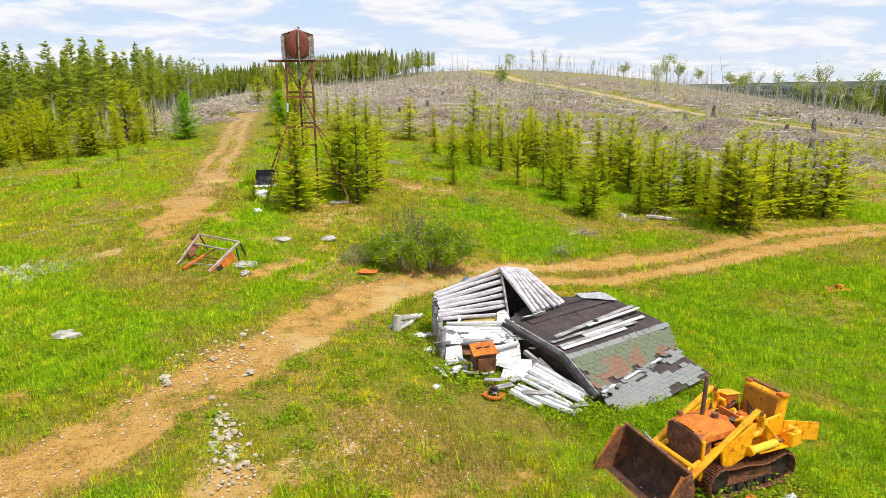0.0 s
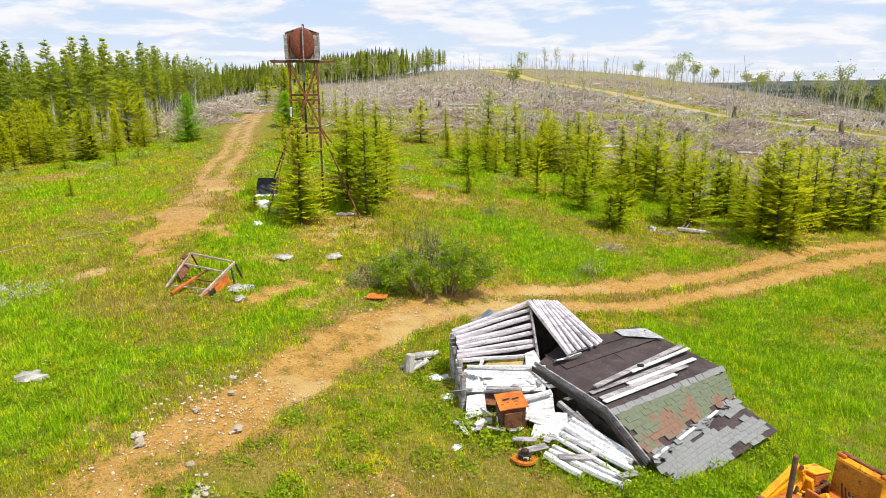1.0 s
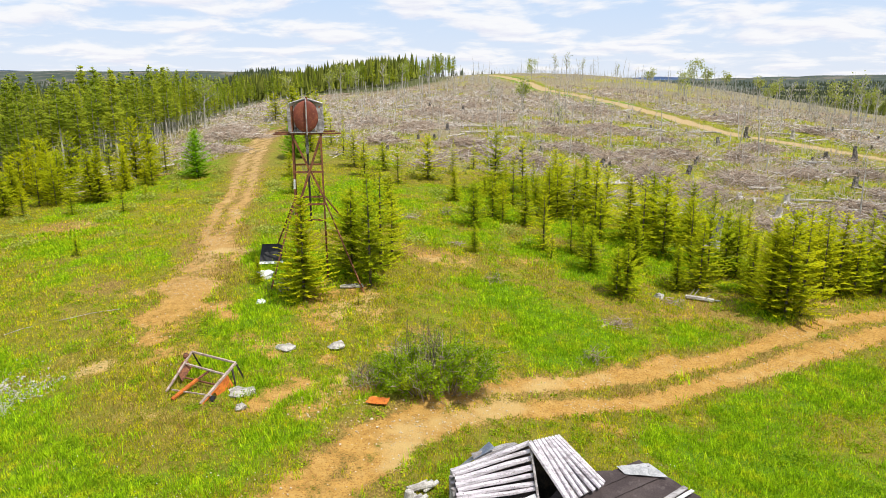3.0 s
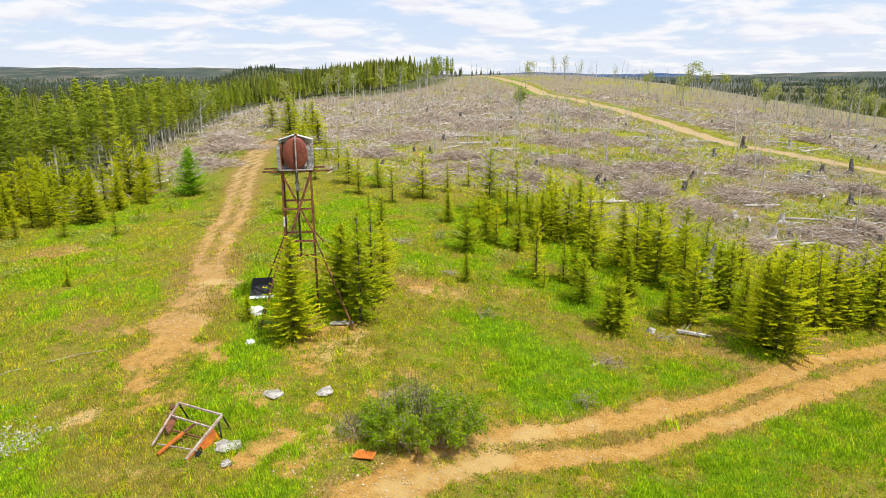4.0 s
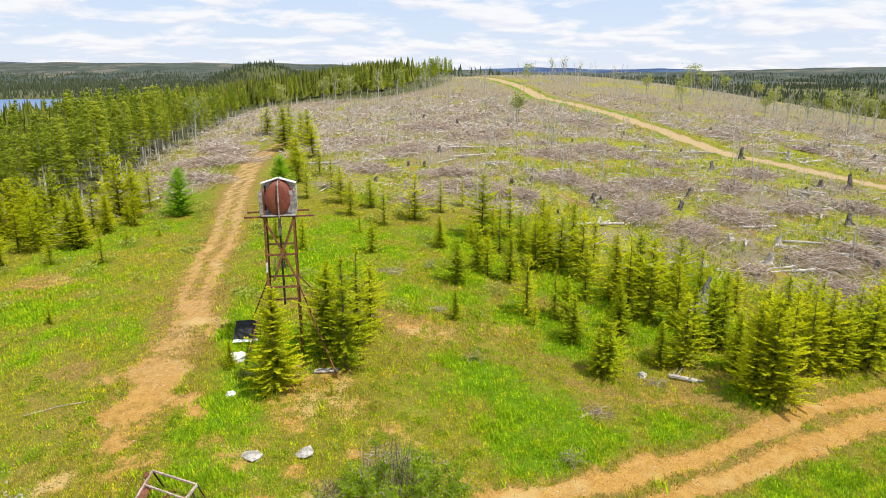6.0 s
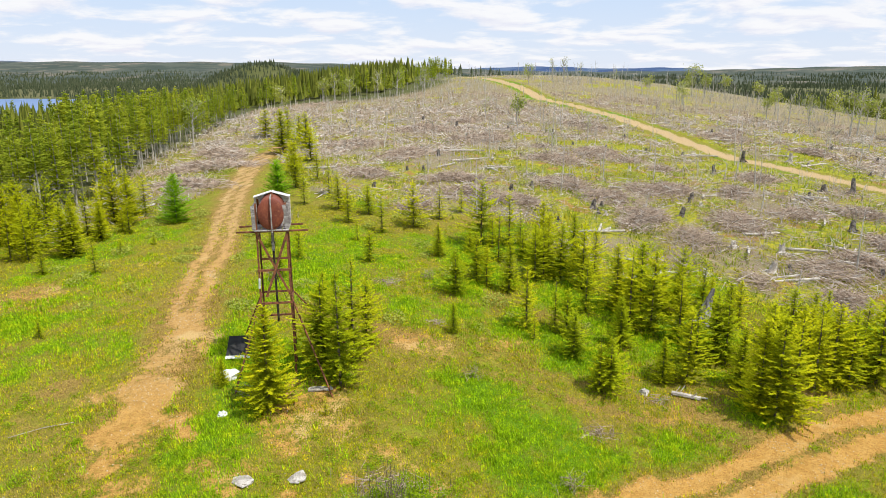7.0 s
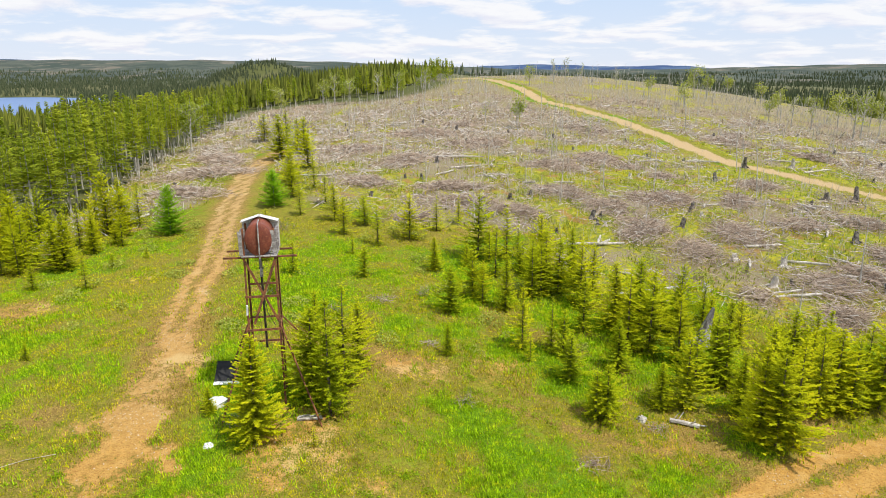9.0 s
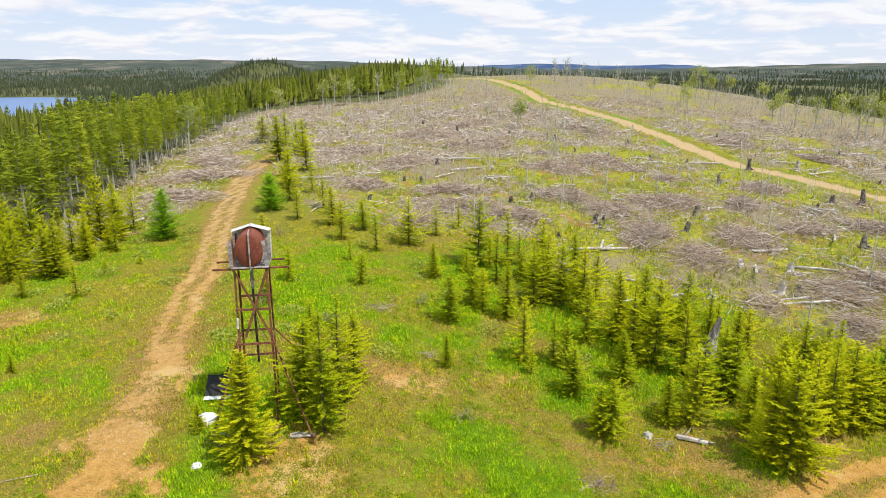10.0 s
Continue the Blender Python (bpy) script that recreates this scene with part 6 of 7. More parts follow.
build_loader()


# ---------------------------------------------------------------- steel frame and small things
def build_frame():
    zb = float(land(-7.9, 22.2))
    t = thing("steel_frame", "rusty tipped-over steel trailer frame in the grass", "frame", (0, 0, 0))
    g = lambda x, y, h=0.0: Vector((x, y, float(land(x, y)) + h))
    A, B = Vector((-8.66, 23.05, 1.02)), Vector((-7.12, 22.62, 0.84))     # raised rear corners
    C, D = g(-9.0, 21.75, 0.05), g(-7.75, 21.2, 0.03)                     # front ends on the ground
    pale = two_tone("pale_rusted_tube", (0.34, 0.25, 0.2), (0.5, 0.4, 0.34), 5, c=(0.24, 0.1, 0.05))
    part("rail", Shape().bar(A, B, 0.06, 0.06, 0.006), pale, t)
    part("rail", Shape().bar(lerp(A, C, 0.3), lerp(B, D, 0.3), 0.055, 0.055, 0.006), pale, t)
    part("side_rail", Shape().bar(A, C, 0.06, 0.06, 0.006), pale, t)
    part("side_rail", Shape().bar(B, D, 0.075, 0.075, 0.006), pale, t)
    part("side_rail", Shape().bar(lerp(B, D, 0.5) + Vector((0.03, 0.0, -0.08)), D + Vector((0.02, 0, -0.03)), 0.07, 0.05, 0.006), RUST_ORANGE, t)
    part("foot", Shape().bar(A, g(-8.35, 23.1), 0.04), DARKSTEEL, t)
    part("foot", Shape().bar(B, g(-6.95, 22.75), 0.05), DARKSTEEL, t)
    part("foot", Shape().bar(lerp(B, D, 0.12), g(-7.05, 22.3), 0.05), DARKSTEEL, t)
    part("cross_bar", Shape().bar(lerp(A, C, 0.45) - Vector((0, 0, 0.25)), lerp(B, D, 0.4) - Vector((0, 0, 0.25)), 0.05, 0.04), RUST, t)
    part("cross_bar", Shape().bar(g(-8.8, 21.7, 0.16), g(-7.5, 21.45, 0.16), 0.035), pale, t)
    part("beam", Shape().bar(g(-8.65, 21.35, 0.06), g(-8.15, 22.1, 0.3), 0.12, 0.07, 0.01), RUST_ORANGE, t, "orange rusted channel")
    part("beam", Shape().bar(g(-8.15, 22.1, 0.3), g(-7.85, 22.55, 0.4), 0.06, 0.05), RUST, t)
    part("bracket", Shape().plate([lerp(A, C, 0.2) + Vector((-0.05, 0, 0.04)), lerp(A, C, 0.52) + Vector((-0.06, 0, 0.04)), lerp(A, C, 0.6) + Vector((0.16, 0, -0.2)), lerp(A, C, 0.25) + Vector((0.2, 0, -0.16))], 0.04, 3, 2, 0.02, np.random.default_rng(2)), RUST, t)
    part("hub", Shape().lump(tuple(lerp(A, C, 0.1) + Vector((-0.1, 0, -0.02))), 0.11, np.random.default_rng(4), 0.2, 0.9), RUST, t)
    part("panel", Shape().plate([lerp(B, D, 0.28) + Vector((0.04, 0, -0.03)), lerp(B, D, 0.66) + Vector((0.04, 0, -0.03)), lerp(B, D, 0.66) + Vector((0.16, 0.05, -0.36)), lerp(B, D, 0.28) + Vector((0.18, 0.05, -0.4))], 0.03, 2, 2), RUST_ORANGE, t, "bright orange side panel")
    p = lerp(B, D, 0.78) + Vector((0.12, 0, -0.2))
    part("tyre", Shape().tube([p + Vector((-0.05, 0, 0)), p + Vector((0.07, 0, 0))], [0.15, 0.15], 14), BLACK, t)
    return t


build_frame()


def stone(name, label, x, y, r, mat, seed, flat=0.5, category="stone", group="", sx=1.0, sy=1.0, turn=0.0):
    rng = np.random.default_rng(seed)
    s = Shape().lump((0, 0, 0), r, rng, 0.34, flat, 6, 9)
    ob = part(name, s, mat, None, "", False)
    ob.matrix_basis = pose(x, y, float(land(x, y)) + r * flat * 0.35, 0, 0, turn) @ Matrix.Diagonal((sx, sy, 1, 1))
    return tagged(ob, label, category, group)


stone("boulder", "pale grey half-buried boulder in the grass", -4.43, 25.3, 0.30, CONCRETE, 1, 0.4)
stone("boulder", "flat ochre-grey rock in the grass", -6.16, 25.0, 0.34, CONCRETE, 2, 0.2)
stone("boulder", "pale flat boulder in long grass", -9.75, 16.2, 0.32, CONCRETE, 3, 0.4, sx=1.2, sy=0.8)
stone("boulder", "white lump of plastic sheeting by the tower", -8.72, 31.35, 0.36, WHITE, 4, 0.55, "plastic sheet")
stone("block", "broken grey concrete lump by the steel frame", -6.75, 21.9, 0.33, CONCRETE, 5, 0.35, sx=1.2)
stone("block", "pale concrete block on bare soil", -6.5, 21.05, 0.16, CONCRETE, 6, 0.7)
stone("rock", "small yellowish rock by the spruces", 8.75, 33.0, 0.22, CONCRETE, 7, 0.6)
stone("rock", "pale rock near the small spruces", -8.1, 28.5, 0.2, WHITE, 8, 0.5)
stone("plastic_bag", "crumpled white plastic in the grass", 6.3, 10.6, 0.13, WHITE, 9, 0.6, "plastic")
stone("rag", "crumpled white scrap in the grass", -0.12, 14.05, 0.10, WHITE, 10, 0.5, "scrap")
stone("rag", "crumpled white scrap by the cabin", -0.35, 16.0, 0.16, WHITE, 11, 0.3, "scrap")
stone("rag", "white scrap by the fallen wall", -0.55, 16.9, 0.16, WHITE, 13, 0.3, "scrap", sx=1.5)

rng = np.random.default_rng(77)
s = Shape()
s.plate([(-2.95, 21.75, 0), (-2.3, 21.65, 0.02), (-2.25, 22.0, 0.06), (-2.85, 22.15, 0.03)], 0.02, 5, 4, 0.03, rng)
ob = part("rusty_sheet", s, RUST_ORANGE)
ob.location = (0, 0, float(land(-2.6, 21.9)) + 0.08)
tagged(ob, "flat orange rusty sheet beside the track", "metal sheet")
s = Shape()
s.plate([(-0.42, -0.22, 0.05), (0.4, -0.25, 0.06), (0.36, 0.25, 0.14), (-0.36, 0.22, 0.12)], 0.03, 4, 3, 0.04, rng)
s.lump((0.15, 0.05, 0.14), 0.16, rng)
ob = part("rusty_scrap", s, RUST_ORANGE)
ob.location = (14.4, 23.8, float(land(14.4, 23.8)))
tagged(ob, "small heap of orange rusty scrap in the grass", "scrap metal")


def build_chopping_stumps():
    for x, y, h, r, label in ((-1.28, 17.15, 0.42, 0.12, "grey weathered log end standing by the cabin"), (-1.05, 17.75, 0.34, 0.09, "short grey log lying by the cabin")):
        rng = np.random.default_rng(int(100 * h))
        t = thing("log_block", label, "log", (x, y, float(land(x, y))), 20)
        pts = [(0, 0, -0.05), (0.02, 0, h * 0.5), (0.05, 0.01, h)] if h > 0.4 else [(-0.3, 0, 0.14), (0.0, 0.05, 0.15), (0.35, 0.02, 0.17)]
        part("log", Shape().tube(pts, [r * 1.1, r, r * 0.9], 10), BARK, t)
        for k in range(3):
            part("split_piece", Shape().bar((0.12 * k - 0.15, 0.18 - 0.1 * k, 0.05), (0.3 + 0.1 * k, 0.3 - 0.12 * k, 0.1 + 0.05 * k), 0.11, 0.07, 0.015), (BARK_PALE, GREYWOOD)[k % 2], t)


build_chopping_stumps()


# ---------------------------------------------------------------- shrub beside the track
def leaf_quads(rng, pts, size, up=0.5):
    """Small pointed leaves at points, turned at random."""
    n = len(pts)
    d = rng.normal(size=(n, 3))
    d[:, 2] = d[:, 2] * 0.6
    d /= np.linalg.norm(d, axis=1, keepdims=True)
    nrm = rng.normal(size=(n, 3)) + (0, 0, up)
    w = np.cross(d, nrm)
    w /= np.linalg.norm(w, axis=1, keepdims=True) + 1e-9
    s = size * rng.uniform(0.6, 1.3, (n, 1))
    return np.stack([pts, pts + d * s * 0.5 + w * s * 0.32, pts + d * s, pts + d * s * 0.5 - w * s * 0.32], 1)


def build_shrub(x, y, rx, ry, h, leaves, stems, label, seed, twigs=0):
    """Arching stems from a spread base with side shoots, leafy low down, some bare at the top."""
    rng = np.random.default_rng(seed)
    t = thing("shrub", label, "shrub", (x, y, float(land(x, y)) - 0.02))
    tips = []
    wood = Shape()
    for k in range(stems):
        a, u = rng.uniform(0, 6.28), math.sqrt(rng.uniform(0.02, 1.0))
        top = np.array((rx * u * math.cos(a), ry * u * math.sin(a), h * (1.0 - 0.62 * u * u) * rng.uniform(0.55, 1.15)))
        foot = np.array((0.55 * rx * u * math.cos(a), 0.55 * ry * u * math.sin(a), 0.0)) + rng.normal(size=3) * (0.12, 0.12, 0)
        foot[2] = 0
        mid = foot * 0.45 + top * 0.55 + rng.normal(size=3) * 0.12 + (0, 0, 0.1 * h)
        wood.tube([foot, mid, top], [0.016, 0.011, 0.004], 4, False)
        for j in range(5):
            p = mid + (top - mid) * rng.uniform(-0.3, 0.9)
            q = p + rng.normal(size=3) * (0.2, 0.2, 0.1) + (0, 0, 0.16)
            wood.tube([p, q], [0.007, 0.003], 3, False)
            tips.append((p, q))
        tips.append((mid, top))
        tips.append((foot * 0.6 + mid * 0.4, mid))
    part("stem", wood, TWIG, t)
    if twigs:      # bare whips standing above the leaves
        bare_wood = Shape()
        for k in range(twigs):
            a, u = rng.normal() * 0.9 + 2.2, rng.uniform(0.0, 0.8)
            foot = np.array((rx * u * math.cos(a), ry * u * math.sin(a), h * 0.35))
            top = foot + (rng.normal() * 0.22, rng.normal() * 0.18, h * rng.uniform(0.45, 1.05))
            mid = (foot + top) / 2 + rng.normal(size=3) * 0.05
            bare_wood.tube([foot, mid, top], [0.012, 0.008, 0.003], 3, False)
            for j in range(4):
                p = mid + (top - mid) * rng.uniform(0, 0.8)
                bare_wood.tube([p, p + rng.normal(size=3) * (0.14, 0.14, 0.05) + (0, 0, 0.14)], [0.006, 0.002], 3, False)
        part("bare_wood", bare_wood, BARK_BROWN, t, "leafless grey twigs")
    tips = np.array(tips)
    pick = rng.integers(0, len(tips), leaves)
    u = rng.uniform(0.1, 1.05, (leaves, 1))
    pts = tips[pick, 0] * (1 - u) + tips[pick, 1] * u + rng.normal(size=(leaves, 3)) * 0.06
    keep = cloudy(pts[:, 0] + 3, pts[:, 2] + 0.7 * pts[:, 1], 0.5, seed)
    bare = (pts[:, 0] < 0.0) & (pts[:, 2] > 0.6 * h) & (rng.random(leaves) < 0.45) | (pts[:, 2] > 0.9 * h) & (rng.random(leaves) < 0.35) | (keep < rng.uniform(0.22, 0.42, leaves))
    pts[:, 2] = np.maximum(pts[:, 2], 0.03)
    part("foliage", Shape().quads(leaf_quads(rng, pts[~bare], 0.07)), LEAF, t)
    return t


build_shrub(-0.85, 23.1, 2.3, 1.5, 1.75, 23000, 130, "broad leafy shrub with bare twigs beside the track", 61, 46)
build_shrub(-2.9, 23.2, 0.9, 0.7, 0.6, 1500, 40, "low half-bare shrub beside the larger one", 62, 10)
for i, (x, y, r, h) in enumerate(((-1.3, 45.0, 0.5, 0.7), (-6.0, 41.5, 0.5, 0.6), (1.3, 33.0, 0.45, 0.4), (-7.4, 29.6, 0.5, 0.5), (4.6, 26.4, 0.5, 0.35), (-10.5, 44.0, 0.7, 0.8), (-13.0, 58.0, 0.9, 1.0))):
    build_shrub(x, y, r, r, h, 420, 14, "small leafy shrub in the clearing", 70 + i)


# ---------------------------------------------------------------- broadleaved trees and snags
def birch_shapes(seed, h, spread, leaves, size=0.3, forks=9):
    rng = np.random.default_rng(seed)
    wood, tips = Shape(), []
    wood.tube([(0, 0, -0.2), (rng.uniform(-0.2, 0.2), rng.uniform(-0.2, 0.2), h * 0.5), (rng.uniform(-0.4, 0.4), rng.uniform(-0.4, 0.4), h * 0.96)], [0.02 * h, 0.014 * h, 0.004 * h], 6)
    for k in range(forks):
        a, z = rng.uniform(0, 6.28), h * rng.uniform(0.3, 0.85)
        q = np.array((spread * math.cos(a) * rng.uniform(0.5, 1), spread * math.sin(a) * rng.uniform(0.5, 1), z + h * rng.uniform(0.1, 0.25)))
        p = np.array((0, 0, z))
        wood.tube([p, p * 0.5 + q * 0.5 + (0, 0, 0.1), q], [0.009 * h, 0.006 * h, 0.002 * h], 4, False)
        for j in range(3):
            m = p + (q - p) * rng.uniform(0.4, 0.95)
            e = m + rng.normal(size=3) * spread * 0.3 + (0, 0, 0.3)
            wood.tube([m, e], [0.004 * h, 0.0015 * h], 3, False)
            tips.append((m, e))
        tips.append((p * 0.4 + q * 0.6, q))
    tips = np.array(tips)
    crown = None
    if leaves:
        pick = rng.integers(0, len(tips), leaves)
        u = rng.uniform(0.0, 1.1, (leaves, 1))
        pts = tips[pick, 0] * (1 - u) + tips[pick, 1] * u + rng.normal(size=(leaves, 3)) * spread * 0.16
        crown = Shape().quads(leaf_quads(rng, pts, size))
    return wood, crown


birches = []
for seed, h, spread, leaves in ((1, 7.0, 2.3, 620), (2, 8.5, 1.9, 340), (3, 6.0, 1.8, 480), (4, 9.0, 1.6, 120)):
    wood, crown = birch_shapes(seed, h, spread, leaves, 0.34, 13)
    birches.append((h, wood.mesh("trunk", BARK_PALE), crown.mesh("crown", LEAF_PALE)))
BIRCHES = [(59.0, 190.0, 9.0, 0), (63.0, 192.0, 7.5, 2), (70.5, 134.0, 9.5, 1), (74.0, 138.0, 10.0, 3), (79.0, 133.0, 9.5, 0), (84.0, 130.0, 9.0, 2), (86.0, 122.0, 8.0, 0), (90.0, 118.0, 9.0, 1), (66.0, 110.0, 5.5, 2),
           (78.0, 120.0, 8.0, 2), (95.0, 126.0, 9.0, 0), (62.0, 150.0, 6.0, 2), (50.0, 170.0, 5.0, 3), (24.5, 205.0, 7.5, 3), (28.0, 207.0, 8.0, 3), (33.0, 210.0, 6.5, 3), (41.0, 200.0, 5.5, 3), (17.0, 195.0, 6.0, 0),
           (-39.0, 104.0, 8.0, 0), (-30.0, 166.0, 8.0, 1), (-26.0, 163.0, 7.0, 2), (-20.0, 166.0, 7.5, 1), (-16.0, 170.0, 7.0, 0), (-10.0, 180.0, 7.0, 1), (-33.0, 168.0, 7.0, 2), (-38.0, 150.0, 6.5, 0), (9.0, 120.0, 6.0, 2),
           (45.0, 180.0, 6.0, 2), (70.0, 165.0, 7.0, 2), (100.0, 135.0, 9.0, 1), (82.0, 146.0, 8.0, 1), (49.0, 164.0, 6.0, 0), (64.7, 146.0, 7.0, 3), (67.7, 144.0, 7.5, 1),
           (81.0, 160.0, 8.0, 0), (96.8, 176.0, 8.0, 2), (81.0, 202.0, 7.0, 2), (78.6, 221.0, 7.0, 2), (3.8, 123.6, 5.0, 3), (10.7, 85.0, 4.5, 3), (18.2, 105.4, 5.0, 3)]
rng = np.random.default_rng(41)
for x, y, h, k in BIRCHES:
    h0, wood, crown = birches[k]
    t = thing("birch", "pale-trunked birch with thin light-green spring leaves" if k != 3 else "nearly bare birch with pale crooked limbs", "tree", (x, y, float(land(x, y)) - 0.1), float(rng.uniform(0, 360)), "birches left on the slope")
    t.scale = (0.88 * h / h0,) * 3
    part("trunk", wood, None, t)
    part("crown", crown, None, t)

snag_bits = []
for seed in range(5):
    rr = np.random.default_rng(90 + seed)
    h = (3.0, 4.5, 5.5, 2.2, 6.5)[seed]
    trunk = Shape().tube([(0, 0, -0.2), (rr.uniform(-0.15, 0.15), rr.uniform(-0.15, 0.15), h * 0.5), (rr.uniform(-0.3, 0.3), rr.uniform(-0.3, 0.3), h)], [0.06, 0.045, 0.015], 6)
    limbs = []
    for k in range(10 if seed != 3 else 4):
        z, a = rr.uniform(0.35, 0.95) * h, rr.uniform(0, 6.28)
        q = rr.uniform(0.3, 0.9)
        limbs.append(Shape().tube([(0, 0, z), (q * math.cos(a), q * math.sin(a), z + rr.uniform(-0.1, 0.4))], [0.018, 0.006], 3, False))
    snag_bits.append((trunk, limbs, trunk.mesh("trunk", (DEADWOOD, BARK_PALE)[seed % 2]), [b.mesh("branch", (DEADWOOD, BARK_PALE)[seed % 2]) for b in limbs]))
rng = np.random.default_rng(43)
SNAGS = [(1.8, 60.0, 2), (14.5, 73.5, 1), (19.5, 74.0, 2), (3.5, 88.0, 1), (12.0, 100.0, 2), (24.5, 108.0, 0), (30.0, 74.0, 0), (9.6, 68.0, 2), (-3.0, 74.0, 0), (16.0, 62.0, 3), (27.0, 66.0, 3), (35.5, 58.0, 0), (20.5, 44.5, 0), (28.0, 52.0, 1)]
for x, y, k in SNAGS:
    t = thing("snag", "thin dead standing trunk on the logged slope", "dead tree", (x, y, float(land(x, y))), float(rng.uniform(0, 360)), "snags on the logged slope")
    part("trunk", snag_bits[k][2], None, t)
    for b in snag_bits[k][3]:
        part("branch", b, None, t)


def logged(x, y):
    return (np.abs(along(x, y, HAUL)[0]) > 3.7) * (x < 0.5 * y + 16) * (cover_at(x, y)[1] > 0.5)


far_snags = Shape()
for x, y in scatter(rng, 190, -25, 110, 75, 250, logged):
    trunk, limbs, _, _ = snag_bits[int(rng.integers(0, 5))]
    m = np.array(pose(x, y, float(land(x, y)), rng.uniform(-6, 6), rng.uniform(-6, 6), rng.uniform(0, 360)) @ Matrix.Scale(float(rng.uniform(0.7, 1.2)), 4))
    for b in (trunk, *limbs):
        far_snags.add(np.concatenate(b.v) @ m[:3, :3].T + m[:3, 3], b.f)
tagged(part("snags", far_snags, BARK_PALE), "scattered thin dead trunks far up the slope", "dead trees", kind="stuff")


# ---------------------------------------------------------------- stumps, logs and brush of the logged slope
def stump_shape(seed, h, r):
    rr = np.random.default_rng(seed)
    s = Shape()
    n = 9
    rings = [(-0.1, 1.7), (0.06, 1.25), (h * 0.4, 0.95), (h * 0.8, 0.82), (h, 0.75)]
    v = []
    for i, (z, f) in enumerate(rings):
        for k in range(n):
            a = 2 * math.pi * k / n
            q = r * f * rr.uniform(0.8, 1.2)
            v.append((q * math.cos(a), q * math.sin(a), z + (rr.uniform(-0.15, 0.25) * h if i == 4 else 0)))
    v.append((0, 0, h * 0.72))
    f = [(i * n + k, i * n + (k + 1) % n, (i + 1) * n + (k + 1) % n, (i + 1) * n + k) for i in range(4) for k in range(n)] + [(4 * n + k, 4 * n + (k + 1) % n, 5 * n) for k in range(n)]
    s.add(v, f)
    for k in range(5):
        a = rr.uniform(0, 6.28)
        s.tube([(r * 0.8 * math.cos(a), r * 0.8 * math.sin(a), 0.12), (r * 2.0 * math.cos(a + 0.2), r * 2.0 * math.sin(a + 0.2), 0.05), (r * 2.8 * math.cos(a), r * 2.8 * math.sin(a), -0.05)], [r * 0.3, r * 0.2, r * 0.06], 5, False)
    return s


stumps = [stump_shape(s, h, r).mesh("stump", (DEADWOOD, DARKWOOD)[s % 2]) for s, h, r in ((0, 0.6, 0.22), (1, 0.85, 0.28), (2, 0.45, 0.2), (3, 0.7, 0.25))]
rng = np.random.default_rng(47)
spots = [(35.3, 92.3, 1.5, 1), (40.3, 76.0, 1.5, 1), (42.4, 95.0, 1.8, 0), (21.0, 56.0, 1.1, 2), (24.3, 55.3, 1.15, 0), (22.0, 51.5, 1.2, 0), (17.0, 50.0, 1.0, 2)]
spots += [(x, y, float(rng.uniform(0.45, 0.95)), int(rng.integers(0, 4))) for x, y in scatter(rng, 103, -32, 60, 44, 130, logged)]
for x, y, s, k in spots:
    ob = part("stump", stumps[k], None)
    tagged(ob, "grey weathered stump with spread roots" if k % 2 == 0 else "dark split stump on the logged slope", "stump", "stumps on the logged slope")
    ob.matrix_basis = pose(x, y, float(land(x, y)), rng.uniform(-12, 12), rng.uniform(-12, 12), rng.uniform(0, 360)) @ Matrix.Diagonal((s * (0.62 if s > 1.3 else 0.9), s * (0.62 if s > 1.3 else 0.9), s, 1))
# tall leaning grey stub by the spruces
t = thing("tree_stub", "tall charred grey tree stub leaning among young spruces", "stump", (13.95, 41.2, float(land(13.95, 41.2))))
part("trunk", Shape().tube([(-0.1, 0, -0.1), (0.0, 0, 0.5), (0.18, 0.05, 1.2), (0.42, 0.05, 2.1)], [0.5, 0.36, 0.24, 0.08], 10), two_tone("charred_grey_wood", (0.1, 0.09, 0.085), (0.42, 0.39, 0.36), 3, stretch=(1, 1, 0.3)), t)
part("root", Shape().tube([(-0.3, -0.1, 0.35), (-0.62, -0.2, 0.2), (-0.7, -0.2, -0.1)], [0.2, 0.16, 0.1], 7), BARK, t)

logs = []
for seed, ln, r in ((0, 3.0, 0.09), (1, 4.5, 0.1), (2, 2.0, 0.08), (3, 1.2, 0.1), (4, 4.4, 0.10)):
    rr = np.random.default_rng(200 + seed)
    s = pole(rr, (-ln / 2, 0, r * 0.8), (ln / 2, 0, r * 0.8), r, 0.06, 7)
    for k in range(4):
        x = rr.uniform(-0.4, 0.4) * ln
        s.tube([(x, 0, r), (x + 0.2, rr.uniform(-0.5, 0.5), r + rr.uniform(0.1, 0.4))], [0.025, 0.01], 4, False)
    logs.append(s.mesh("log", DEADWOOD))
rng = np.random.default_rng(48)
spots = [(21.8, 55.2, 70, 0), (29.5, 53.0, -14, 4), (25.4, 56.0, -24, 1), (22.5, 50.5, 12, 2), (26.0, 51.5, 20, 2), (24.2, 47.3, 40, 3), (10.5, 32.8, -20, 3), (10.9, 32.75, -12, 2)]
spots += [(x, y, float(rng.uniform(0, 180)), int(rng.integers(0, 5))) for x, y in scatter(rng, 85, -32, 62, 44, 135, logged)]
for i, (x, y, a, k) in enumerate(spots):
    ob = part("log", logs[k], None)
    tagged(ob, "bleached fallen trunk lying on the logged slope" if i not in (6, 7) else "short pale log lying before the spruces", "log", "fallen logs")
    sl = 0.5 if i == 7 else 1.0
    ob.matrix_basis = pose(x, y, float(land(x, y)) + (0.02 if i in (6, 7) else rng.uniform(0, 0.2)), 0, rng.uniform(-5, 5), a) @ Matrix.Scale(sl, 4)


